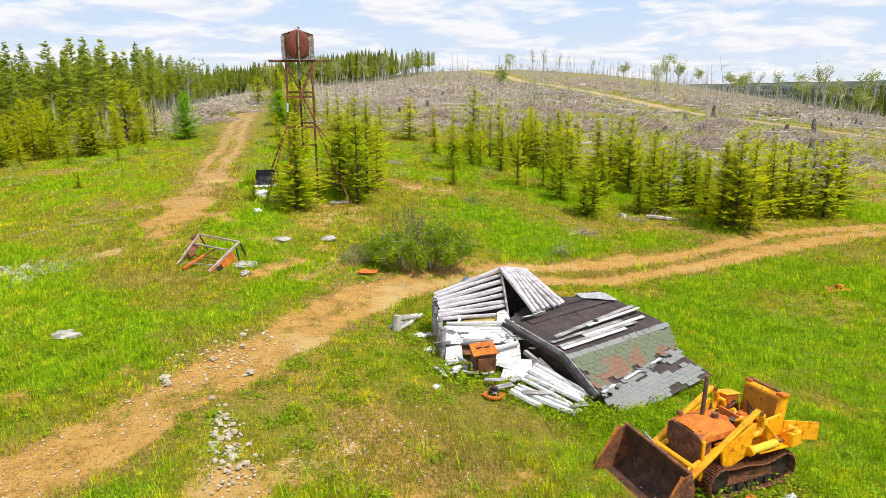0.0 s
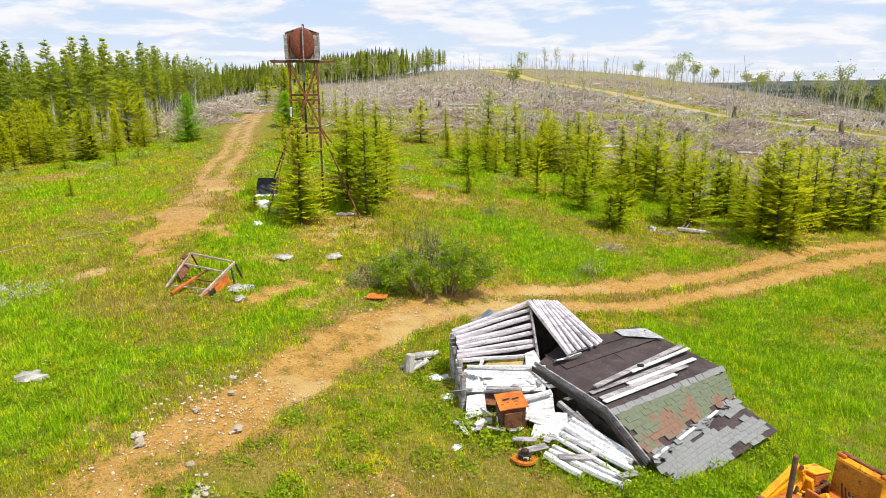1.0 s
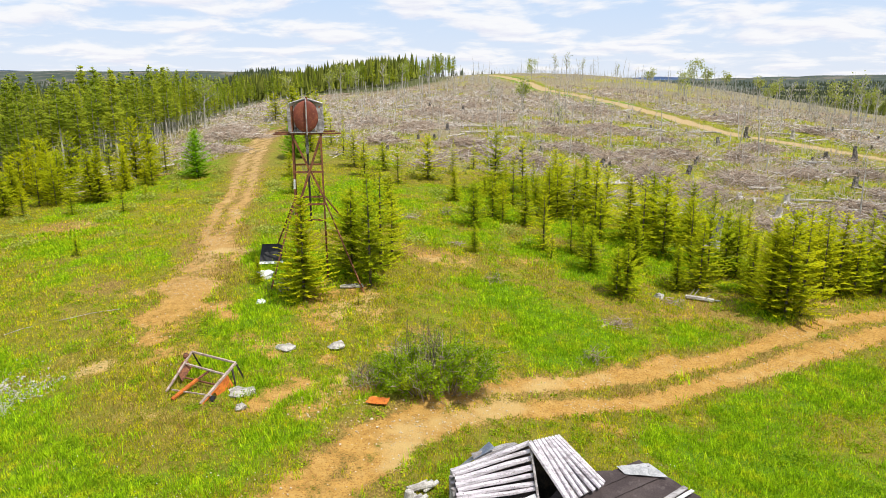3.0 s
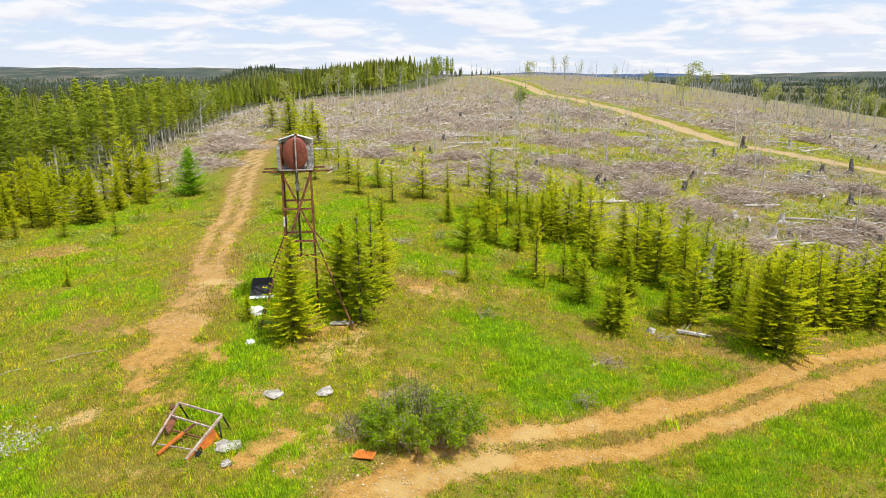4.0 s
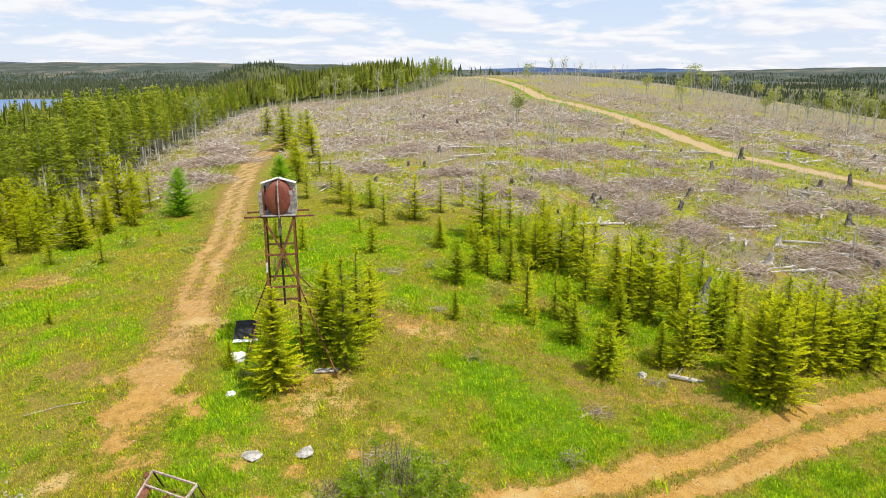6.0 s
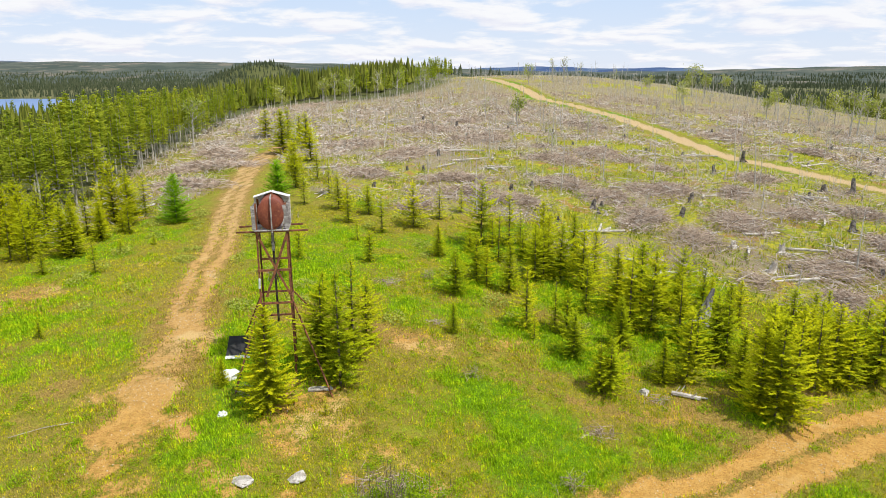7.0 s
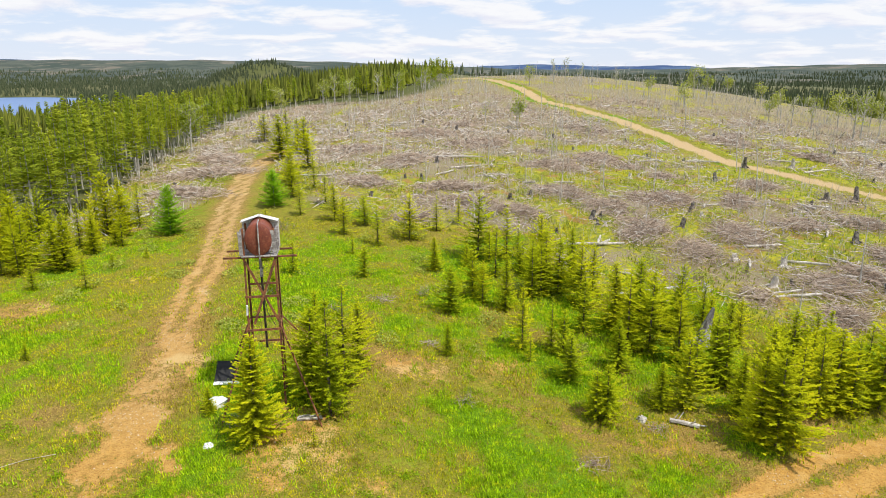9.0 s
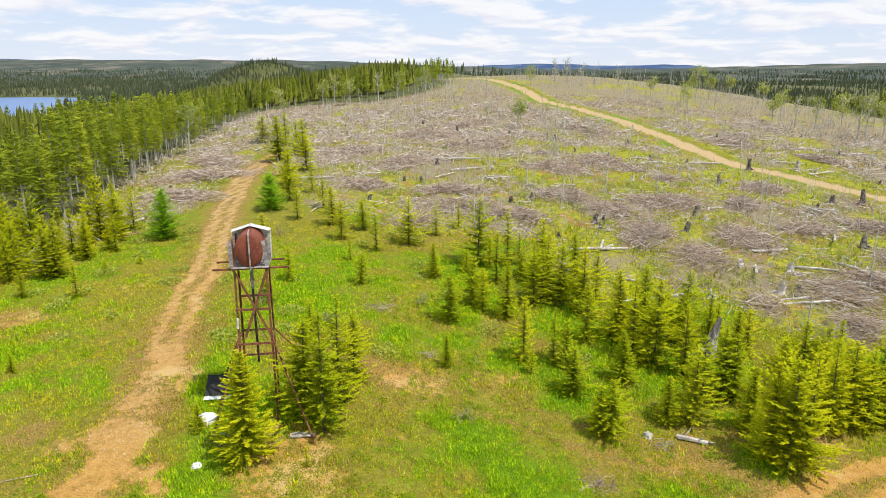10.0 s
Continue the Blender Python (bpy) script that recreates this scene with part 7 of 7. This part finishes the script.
def sticks(rng, x, y, ln, r, lift, tilt=0.25, faces=3):
    """Many thin three-sided sticks."""
    n = len(x)
    a, b = rng.uniform(0, 6.283, n), rng.normal(size=n) * tilt
    d = np.stack([np.cos(a) * np.cos(b), np.sin(a) * np.cos(b), np.sin(b)], 1) * ln[:, None] / 2
    c = np.stack([x, y, land(x, y) + lift], 1)
    side = np.stack([-np.sin(a), np.cos(a), 0 * a], 1) * r[:, None]
    up = np.zeros((n, 3))
    up[:, 2] = r * 1.6
    tri = [side, -side, up]
    out = []
    for i in range(faces):
        p, q = tri[(i + 1) % 3], tri[(i + 2) % 3]
        out.append(np.stack([c - d + p, c + d + p * 0.5, c + d + q * 0.5, c - d + q], 1))
    return np.concatenate(out)


rng = np.random.default_rng(49)
HEAPS = [(23.3, 61.1, 3.6), (26.0, 51.5, 3.4), (29.9, 64.8, 2.6), (18.4, 57.0, 3.0), (10.2, 71.0, 3.6), (-6.1, 87.0, 5.0), (-0.4, 71.4, 3.6), (-8.7, 73.2, 3.2), (-27.5, 80.0, 5.5), (-30.5, 92.0, 6.0), (15.6, 61.5, 3.2), (10.7, 84.8, 4.0), (24.2, 46.4, 2.8), (3.4, 103.0, 5.0),
         (13.5, 67.0, 3.0), (32.3, 80.0, 3.0), (-6.0, 114.0, 5.5), (29.5, 53.5, 2.6), (5.0, 64.0, 3.0), (20.5, 71.0, 3.4), (27.0, 72.0, 2.8), (-26.0, 70.0, 4.0), (33.0, 57.0, 3.0), (20.0, 49.5, 1.8), (-3.0, 61.5, 2.2), (36.0, 66.0, 2.6), (17.0, 92.0, 4.5), (-14.0, 98.0, 5.0)]
for x, y in scatter(rng, 14, -30, 50, 58, 130, logged):
    HEAPS.append((x, y, float(rng.uniform(1.4, 3.2)) * (1.0 + max(0.0, y - 80) / 80)))
hx, hy, hz = [], [], []
for x, y, r in HEAPS:
    k = int(40 * math.pi * min(r, 3.6) ** 2)
    u, w = rng.normal(size=k) * 0.5, rng.normal(size=k) * 0.5
    a = rng.uniform(0, 3.14)
    stretch = rng.uniform(0.35, 0.9)
    u, w = u * math.cos(a) - w * stretch * math.sin(a), u * math.sin(a) + w * stretch * math.cos(a)
    hx.append(x + r * u), hy.append(y + r * w)
    hz.append((0.16 + 0.11 * r) * np.exp(-(u * u + w * w) * 2.2) * rng.uniform(0.25, 1, k) * (0.6 + 0.8 * cloudy(x + r * u, y + r * w, 0.9, 55)))
hx, hy, hz = np.concatenate(hx), np.concatenate(hy), np.concatenate(hz)
n = len(hx)
near = np.clip(np.hypot(hx, hy - 8) / 55, 0.8, 1.8)
shape = Shape().quads(sticks(rng, hx, hy, rng.uniform(0.4, 1.7, n), rng.uniform(0.008, 0.022, n) * near, hz * 1.2 + 0.04, 0.38, 2))
tagged(part("brush_heaps", shape, TWIG), "tangled heaps of grey dead branches", "brush", kind="stuff")
pick = rng.integers(0, n, 1500)
shape = Shape().quads(sticks(rng, hx[pick], hy[pick], rng.uniform(0.6, 2.4, 1500), rng.uniform(0.014, 0.034, 1500) * near[pick], hz[pick] * 1.5 + 0.1, 0.35))
tagged(part("bleached_branches", shape, DEADWOOD), "pale broken limbs lying on the brush heaps", "brush", kind="stuff")
def on_brush(x, y):
    e, b, l, w, m_ = cover_at(x, y)[:5]
    return b * (1 - 0.75 * np.clip(m_, 0, 1)) * (1 - w) * ease(cloudy(x, y, 5.0, 91), 0.25, 0.6) * (np.abs(along(x, y, HAUL)[0]) > 3)
pts = np.array(scatter(rng, 31000, 0, 0, 0, 0, on_brush, (42, 175, 0.5)))
n = len(pts)
far = np.clip(np.hypot(pts[:, 0], pts[:, 1] - 8) / 60, 0.7, 2.0)
shape = Shape().quads(sticks(rng, pts[:, 0], pts[:, 1], rng.uniform(0.25, 1.1, n) * far ** 0.5, rng.uniform(0.010, 0.026, n) * far, rng.uniform(0.02, 0.24, n), 0.42))
tagged(part("dead_branches", shape, TWIG), "dead branches strewn over the logged slope", "brush", kind="stuff")
pts = np.array(scatter(rng, 3200, 0, 0, 0, 0, on_brush, (42, 160, 0.5)))
n = len(pts)
far = np.clip(np.hypot(pts[:, 0], pts[:, 1] - 8) / 60, 0.7, 2.0)
shape = Shape().quads(sticks(rng, pts[:, 0], pts[:, 1], rng.uniform(0.4, 1.8, n) * far ** 0.4, rng.uniform(0.02, 0.05, n) * far, rng.uniform(0.05, 0.3, n), 0.45))
tagged(part("bleached_branches", shape, DEADWOOD), "bleached broken branches over the logged slope", "brush", kind="stuff")
pts = np.array(scatter(rng, 5000, 0, 0, 0, 0, on_brush, (42, 150, 0.5)))
n = len(pts)
far = np.clip(np.hypot(pts[:, 0], pts[:, 1] - 8) / 60, 0.7, 2.0)
shape = Shape().quads(sticks(rng, pts[:, 0], pts[:, 1], rng.uniform(0.12, 0.45, n) * far, rng.uniform(0.02, 0.045, n) * far, rng.uniform(0.03, 0.15, n), 0.4))
tagged(part("wood_chips", shape, DEADWOOD), "pale splinters and bark strewn over the slope", "brush", kind="stuff")


def upright(rng, pts, low, high, r):
    """Thin bare saplings: three-sided stems with a side shoot or two."""
    out = []
    for k in range(3):
        n = len(pts)
        x, y = pts[:, 0] + rng.normal(size=n) * 0.12 * (k > 0), pts[:, 1] + rng.normal(size=n) * 0.12 * (k > 0)
        far = np.clip(np.hypot(x, y - 8) / 70, 0.6, 2.2)
        h = rng.uniform(low, high, n) * (1.0 if k == 0 else 0.6)
        base = np.stack([x, y, land(x, y) - 0.05], 1)
        tip = base + np.stack([rng.normal(size=n) * 0.14 * h, rng.normal(size=n) * 0.14 * h, h], 1)
        q = [np.stack([np.cos(a) * r * far, np.sin(a) * r * far, 0 * far], 1) for a in (0.3, 2.4, 4.5)]
        out += [np.stack([base + q[i], base + q[(i + 1) % 3], tip + q[(i + 1) % 3] * 0.3, tip + q[i] * 0.3], 1) for i in range(3)]
    return np.concatenate(out)


pts = np.array(scatter(rng, 2600, 0, 0, 0, 0, lambda x, y: cover_at(x, y)[1] * (1 - cover_at(x, y)[3]) * (np.abs(along(x, y, HAUL)[0]) > 3) * ease(cloudy(x, y, 16, 93), 0.3, 0.6), (55, 260, 1.3)))
tagged(part("saplings", Shape().quads(upright(rng, pts, 0.8, 2.8, 0.015)), BARK_PALE), "thin bare grey saplings over the logged slope", "saplings", kind="stuff")
# small dead branch piles in the clearing
for x, y, r, k in ((6.2, 29.8, 0.7, 70), (-1.6, 25.4, 1.0, 160), (-3.6, 44.0, 0.8, 90), (-0.5, 38.2, 0.5, 40), (9.3, 32.4, 0.6, 40)):
    u, w = rng.normal(size=k) * 0.5, rng.normal(size=k) * 0.35
    shape = Shape().quads(sticks(rng, x + r * u, y + r * w, rng.uniform(0.2, 0.9, k), rng.uniform(0.006, 0.012, k), rng.uniform(0.02, 0.12, k)))
    tagged(part("dry_brush", shape, TWIG), "dry grey branches heaped in the grass", "brush", kind="stuff")
for a, b in (((-15.6, 27.3), (-13.6, 28.1)), ((-17.2, 26.4), (-16.4, 26.9))):
    za, zb = float(land(*a)), float(land(*b))
    ob = part("pole", Shape().tube([(*a, za + 0.05), ((a[0] + b[0]) / 2, (a[1] + b[1]) / 2 + 0.15, (za + zb) / 2 + 0.06), (*b, zb + 0.05)], 0.014, 6), DEADWOOD)
    tagged(ob, "thin pale pole lying in the grass", "pole", "poles in the grass")


# ---------------------------------------------------------------- stones
rng = np.random.default_rng(51)
pile = thing("stone_pile", "pile of pale broken stones beside the track", "stone pile", (0, 0, 0))
for k in range(260):
    u = rng.uniform(0, 1)
    c = lerp((-4.55, 12.3, 0), (-3.55, 10.35, 0), u)
    x, y = c.x + rng.normal() * (0.12 + 0.16 * u), c.y + rng.normal() * 0.22
    r = rng.uniform(0.015, 0.035) if k % 5 else rng.uniform(0.035, 0.07)
    part("stone", Shape().lump((x, y, float(land(x, y)) + r * 0.4), r, rng, 0.28, 0.65, 4, 7), STONE, pile)
for x, y, r in ((-4.42, 14.2, 0.10), (-6.25, 13.85, 0.12), (-6.1, 13.6, 0.11), (-5.0, 15.6, 0.08), (-5.5, 14.9, 0.08), (-4.9, 13.0, 0.07), (-5.2, 16.3, 0.09)):
    stone("stone", "loose pale stone on the dirt track", x, y, r, STONE, int(abs(x * 100)), 0.6, "stone", "stones on the track")


def pebble_stuff(name, label, pts, low, high, seed, mat=PEBBLE):
    rr = np.random.default_rng(seed)
    s = Shape()
    for x, y in pts:
        r = rr.uniform(low, high) * rr.uniform(0.5, 1.0)
        s.lump((x, y, float(land(x, y)) + r * 0.2 - 0.02), r, rr, 0.25, 0.6, 3, 5)
    return tagged(part(name, s, mat), label, "stones", kind="stuff")


def on_road(x, y):
    e = cover_at(x, y)[0]
    return ease(e, 0.35, 0.9) * ease(cloudy(x, y, 2.5, 61), 0.35, 0.65)
pebble_stuff("gravel", "loose stones strewn over the dirt track", scatter(rng, 2800, -17, 26, 8, 46, on_road), 0.010, 0.036, 1)
verge = [(-5.3 + rng.normal() * 0.9, 15.3 + rng.normal() * 1.1) for k in range(170)] + [(-6.6 + rng.normal() * 0.9, 16.0 + rng.normal() * 0.8) for k in range(90)] + [(-3.2 + rng.normal() * 1.0, 21.4 + rng.normal() * 0.7) for k in range(110)]
pebble_stuff("rubble", "pale rubble along the edge of the track", verge, 0.018, 0.055, 2)
bank = [(-14.2 + rng.normal() * 0.3 + 1.0 * u, 20.2 + 2.6 * u + rng.normal() * 0.3) for u in rng.uniform(0, 1, 600)] + [(-15.2 + rng.normal() * 0.7 + 0.6 * u, 21.2 + 2.2 * u + rng.normal() * 0.6) for u in rng.uniform(0, 1, 380)]
pebble_stuff("rubble_bank", "bank of whitish rubble in the grass", bank, 0.025, 0.09, 3, CONCRETE)
front = [(-0.9 + rng.normal() * 1.5, 11.4 + rng.normal() * 0.9) for k in range(220)]
pebble_stuff("gravel", "scattered small stones in thin grass", front, 0.015, 0.045, 4)
more = scatter(rng, 500, -15, 15, 9, 34, lambda x, y: 0.5 + 0 * x)
pebble_stuff("gravel", "small pale stones scattered through the grass", more, 0.012, 0.036, 5)


# ---------------------------------------------------------------- grass
def blades(rng, pts, count, low, high, width, lean=0.55, spread=0.06):
    """Tufts of pointed blades."""
    x, y = np.repeat(pts[:, 0], count), np.repeat(pts[:, 1], count)
    n = len(x)
    far = np.clip(np.hypot(x, y - 2) / 16, 0.75, 2.6)
    size = np.repeat(rng.uniform(0.6, 1.2, len(pts)) * (0.45 + 1.2 * cloudy(pts[:, 0], pts[:, 1], 0.9, 33)), count) * rng.uniform(low, high, n)
    x, y = x + rng.normal(size=n) * spread * far, y + rng.normal(size=n) * spread * far
    a = rng.uniform(0, 6.283, n)
    w = width * far * rng.uniform(0.7, 1.3, n)
    base = np.stack([x, y, land(x, y) - 0.035], 1)
    side = np.stack([-np.sin(a), np.cos(a), 0 * a], 1) * w[:, None]
    l = size * lean * rng.uniform(0.1, 1.2, n)
    tip = base + np.stack([np.cos(a) * l, np.sin(a) * l, size + 0.03], 1)
    return np.stack([base - side, base + side, tip], 1)


def inside(x, y, ring):
    ok = np.ones(np.shape(x), bool)
    for (ax, ay), (bx, by) in zip(ring, ring[1:] + ring[:1]):
        ok &= (bx - ax) * (y - ay) - (by - ay) * (x - ax) >= 0
    return ok


CABIN_FLOOR = [(-0.1, 15.6), (2.9, 14.3), (4.0, 13.55), (6.6, 15.35), (6.0, 16.7), (4.4, 17.7), (-0.2, 17.4)]
LOADER_FLOOR = [(2.9, 11.3), (3.7, 9.9), (6.9, 11.2), (6.4, 12.3), (4.0, 12.0)]


def grass_keep(kind):
    def keep(x, y):
        earth, brush, lush, wood, moss, blue, worn, haul = cover_at(x, y)
        near = 1.0 * ~inside(x, y, CABIN_FLOOR) * ~inside(x, y, LOADER_FLOOR)
        clear = (1 - ease(earth + 0.25 * (cloudy(x, y, 0.8, 13) - 0.5), 0.32, 0.62)) * (1 - brush)
        if kind == "lush":
            return near * clear * ease(lush, 0.3, 0.65) * (0.25 + 0.75 * ease(cloudy(x, y, 0.9, 79), 0.32, 0.55))
        if kind == "dry":
            return near * clear * (0.15 + 0.85 * ease(cloudy(x, y, 3.0, 17), 0.5, 0.7)) * (1 - 0.9 * ease(lush, 0.3, 0.5))
        return near * clear * (1 - 0.6 * ease(lush, 0.35, 0.7)) * (1 - 0.68 * ease(worn, 0.35, 0.9)) * (0.35 + 0.65 * ease(cloudy(x, y, 1.6, 19), 0.3, 0.55))
    return keep


rng = np.random.default_rng(71)
pts = np.array(scatter(rng, 96000, 0, 0, 0, 0, grass_keep("short"), (7.5, 62, 0.45)))
tagged(part("grass", Shape().quads(blades(rng, pts, 4, 0.04, 0.11, 0.011)), BLADE), "short yellow-green grass of the clearing", "grass", kind="stuff")
pts = np.array(scatter(rng, 58000, 0, 0, 0, 0, grass_keep("lush"), (7.5, 62, 0.45)))
tagged(part("grass", Shape().quads(blades(rng, pts, 5, 0.05, 0.17, 0.012, 0.7)), BLADE_LUSH), "tall bright green grass in damp patches", "grass", kind="stuff")
pts = np.array(scatter(rng, 17000, 0, 0, 0, 0, grass_keep("dry"), (7.5, 62, 0.45)))
tagged(part("dry_grass", Shape().quads(blades(rng, pts, 4, 0.05, 0.16, 0.010, 0.9)), BLADE_DRY), "dry straw-coloured grass tufts", "grass", kind="stuff")


pts = np.array(scatter(rng, 3800, 0, 0, 0, 0, lambda x, y: grass_keep("lush")(x, y) * ease(cloudy(x, y, 2.2, 87), 0.4, 0.6) + 0.12 * grass_keep("short")(x, y), (8, 48, 0.55)))
tagged(part("grass_tufts", Shape().quads(blades(rng, pts, 12, 0.12, 0.30, 0.012, 0.8, 0.10)), BLADE_LUSH), "coarse dark green grass tufts", "grass", kind="stuff")


# leafy weeds round the wrecks and in the clearing
def weeds(rng, spots, leaves, size):
    q = []
    for x, y, r, h in spots:
        k = int(leaves * r * r / 0.1)
        a, u = rng.uniform(0, 6.283, k), np.sqrt(rng.uniform(0, 1, k)) * r
        p = np.stack([x + np.cos(a) * u, y + np.sin(a) * u, 0 * a], 1)
        p[:, 2] = land(p[:, 0], p[:, 1]) + rng.uniform(0.0, 1, k) * h * (1 - 0.5 * (u / r) ** 2)
        q.append(leaf_quads(rng, p, size, 1.0))
    return Shape().quads(np.concatenate(q))


spots = [(2.55, 12.75, 0.36, 0.36), (3.0, 12.95, 0.32, 0.35), (3.55, 12.9, 0.42, 0.42), (2.2, 13.1, 0.3, 0.25), (4.6, 12.9, 0.3, 0.25), (5.2, 13.3, 0.35, 0.3), (3.95, 12.55, 0.35, 0.35), (4.6, 10.3, 0.3, 0.3), (5.0, 10.4, 0.35, 0.32), (5.7, 10.35, 0.4, 0.4),
         (6.4, 10.7, 0.45, 0.42), (6.9, 11.0, 0.4, 0.4), (6.6, 11.6, 0.3, 0.3), (0.6, 14.4, 0.3, 0.3), (1.2, 14.5, 0.3, 0.3), (0.2, 15.0, 0.3, 0.3), (-0.4, 15.8, 0.3, 0.25), (-0.6, 17.4, 0.3, 0.3), (2.0, 14.2, 0.2, 0.36), (2.6, 13.6, 0.16, 0.3), (3.2, 13.0, 0.45, 0.5), (1.5, 13.55, 0.3, 0.3), (2.3, 14.9, 0.16, 0.4), (1.2, 15.3, 0.2, 0.35),
         (-0.1, 14.6, 0.35, 0.3), (0.3, 14.2, 0.4, 0.32), (0.7, 14.1, 0.3, 0.3), (-0.7, 15.2, 0.4, 0.3), (-0.9, 16.4, 0.35, 0.3), (0.1, 13.4, 0.3, 0.22), (4.3, 13.3, 0.35, 0.35), (5.0, 13.75, 0.4, 0.35), (6.2, 14.8, 0.4, 0.35), (-0.5, 18.1, 0.4, 0.3), (5.9, 14.6, 0.35, 0.25), (6.6, 15.0, 0.3, 0.2), (3.1, 17.9, 0.5, 0.3), (2.2, 18.2, 0.4, 0.3)]
for x, y in scatter(rng, 140, -18, 16, 9, 36, lambda x, y: cover_at(x, y)[0] < 0.3):
    spots.append((x, y, float(rng.uniform(0.15, 0.4)), float(rng.uniform(0.1, 0.25))))
spots += [(x, y, float(rng.uniform(0.08, 0.25)), float(rng.uniform(0.05, 0.12))) for x, y in scatter(rng, 1900, 0, 0, 0, 0, lambda x, y: (cover_at(x, y)[0] < 0.38) * (1 - cover_at(x, y)[1]) * ~inside(x, y, CABIN_FLOOR) * ~inside(x, y, LOADER_FLOOR) * ease(cloudy(x, y, 2.5, 83), 0.35, 0.6), (8, 45, 0.7))]
tagged(part("weeds", weeds(rng, spots, 120, 0.07), LEAF), "dark green leafy weeds in clumps", "weeds", kind="stuff")
rough = [(x, y, float(rng.uniform(0.3, 0.8)), float(rng.uniform(0.2, 0.6))) for x, y in scatter(rng, 170, -30, 24, 38, 80, lambda x, y: (cover_at(x, y)[0] < 0.3) * (1 - cover_at(x, y)[3]))]
tagged(part("undergrowth", weeds(rng, rough, 34, 0.15), LEAF_PALE), "low leafy undergrowth between the spruces", "undergrowth", kind="stuff")
# yellow-green herbs over the logged slope
def herb_keep(x, y):
    e, b, l, w, m_ = cover_at(x, y)[:5]
    return b * (0.04 + 0.96 * ease(m_ + 0.4 * (cloudy(x, y, 3.0, 97) - 0.5), 0.28, 0.5)) * (1 - w) 
pts = np.array(scatter(rng, 15000, 0, 0, 0, 0, herb_keep, (42, 150, 0.5)))
tri = blades(rng, pts, 4, 0.10, 0.36, 0.018, 0.9, 0.14)
m = Mat("slope_herbs", 0.85, 0, 0.1)
m.color(m.mix(m.ramp(m.noise(0.25, 3), 0.45, 0.6), m.mix(m.island(), (0.16, 0.22, 0.02), (0.3, 0.34, 0.03)), m.mix(m.island(), (0.32, 0.30, 0.02), (0.52, 0.44, 0.02))))
tagged(part("herbs", Shape().quads(tri), m.leafy(0.3).m), "yellow-green herbs between the brush", "herbs", kind="stuff")
# tiny white and yellow flowers
pts = np.array(scatter(rng, 900, -14, 8, 9, 26, lambda x, y: (1 - ease(cover_at(x, y)[0], 0.2, 0.4)) * ease(cloudy(x, y, 2.5, 23), 0.5, 0.7)))
p3 = np.stack([pts[:, 0], pts[:, 1], land(pts[:, 0], pts[:, 1]) + rng.uniform(0.06, 0.2, len(pts))], 1)
tagged(part("flowers", Shape().quads(leaf_quads(rng, p3, 0.03, 3.0)), WHITE), "tiny white flowers in the grass", "flowers", kind="stuff")
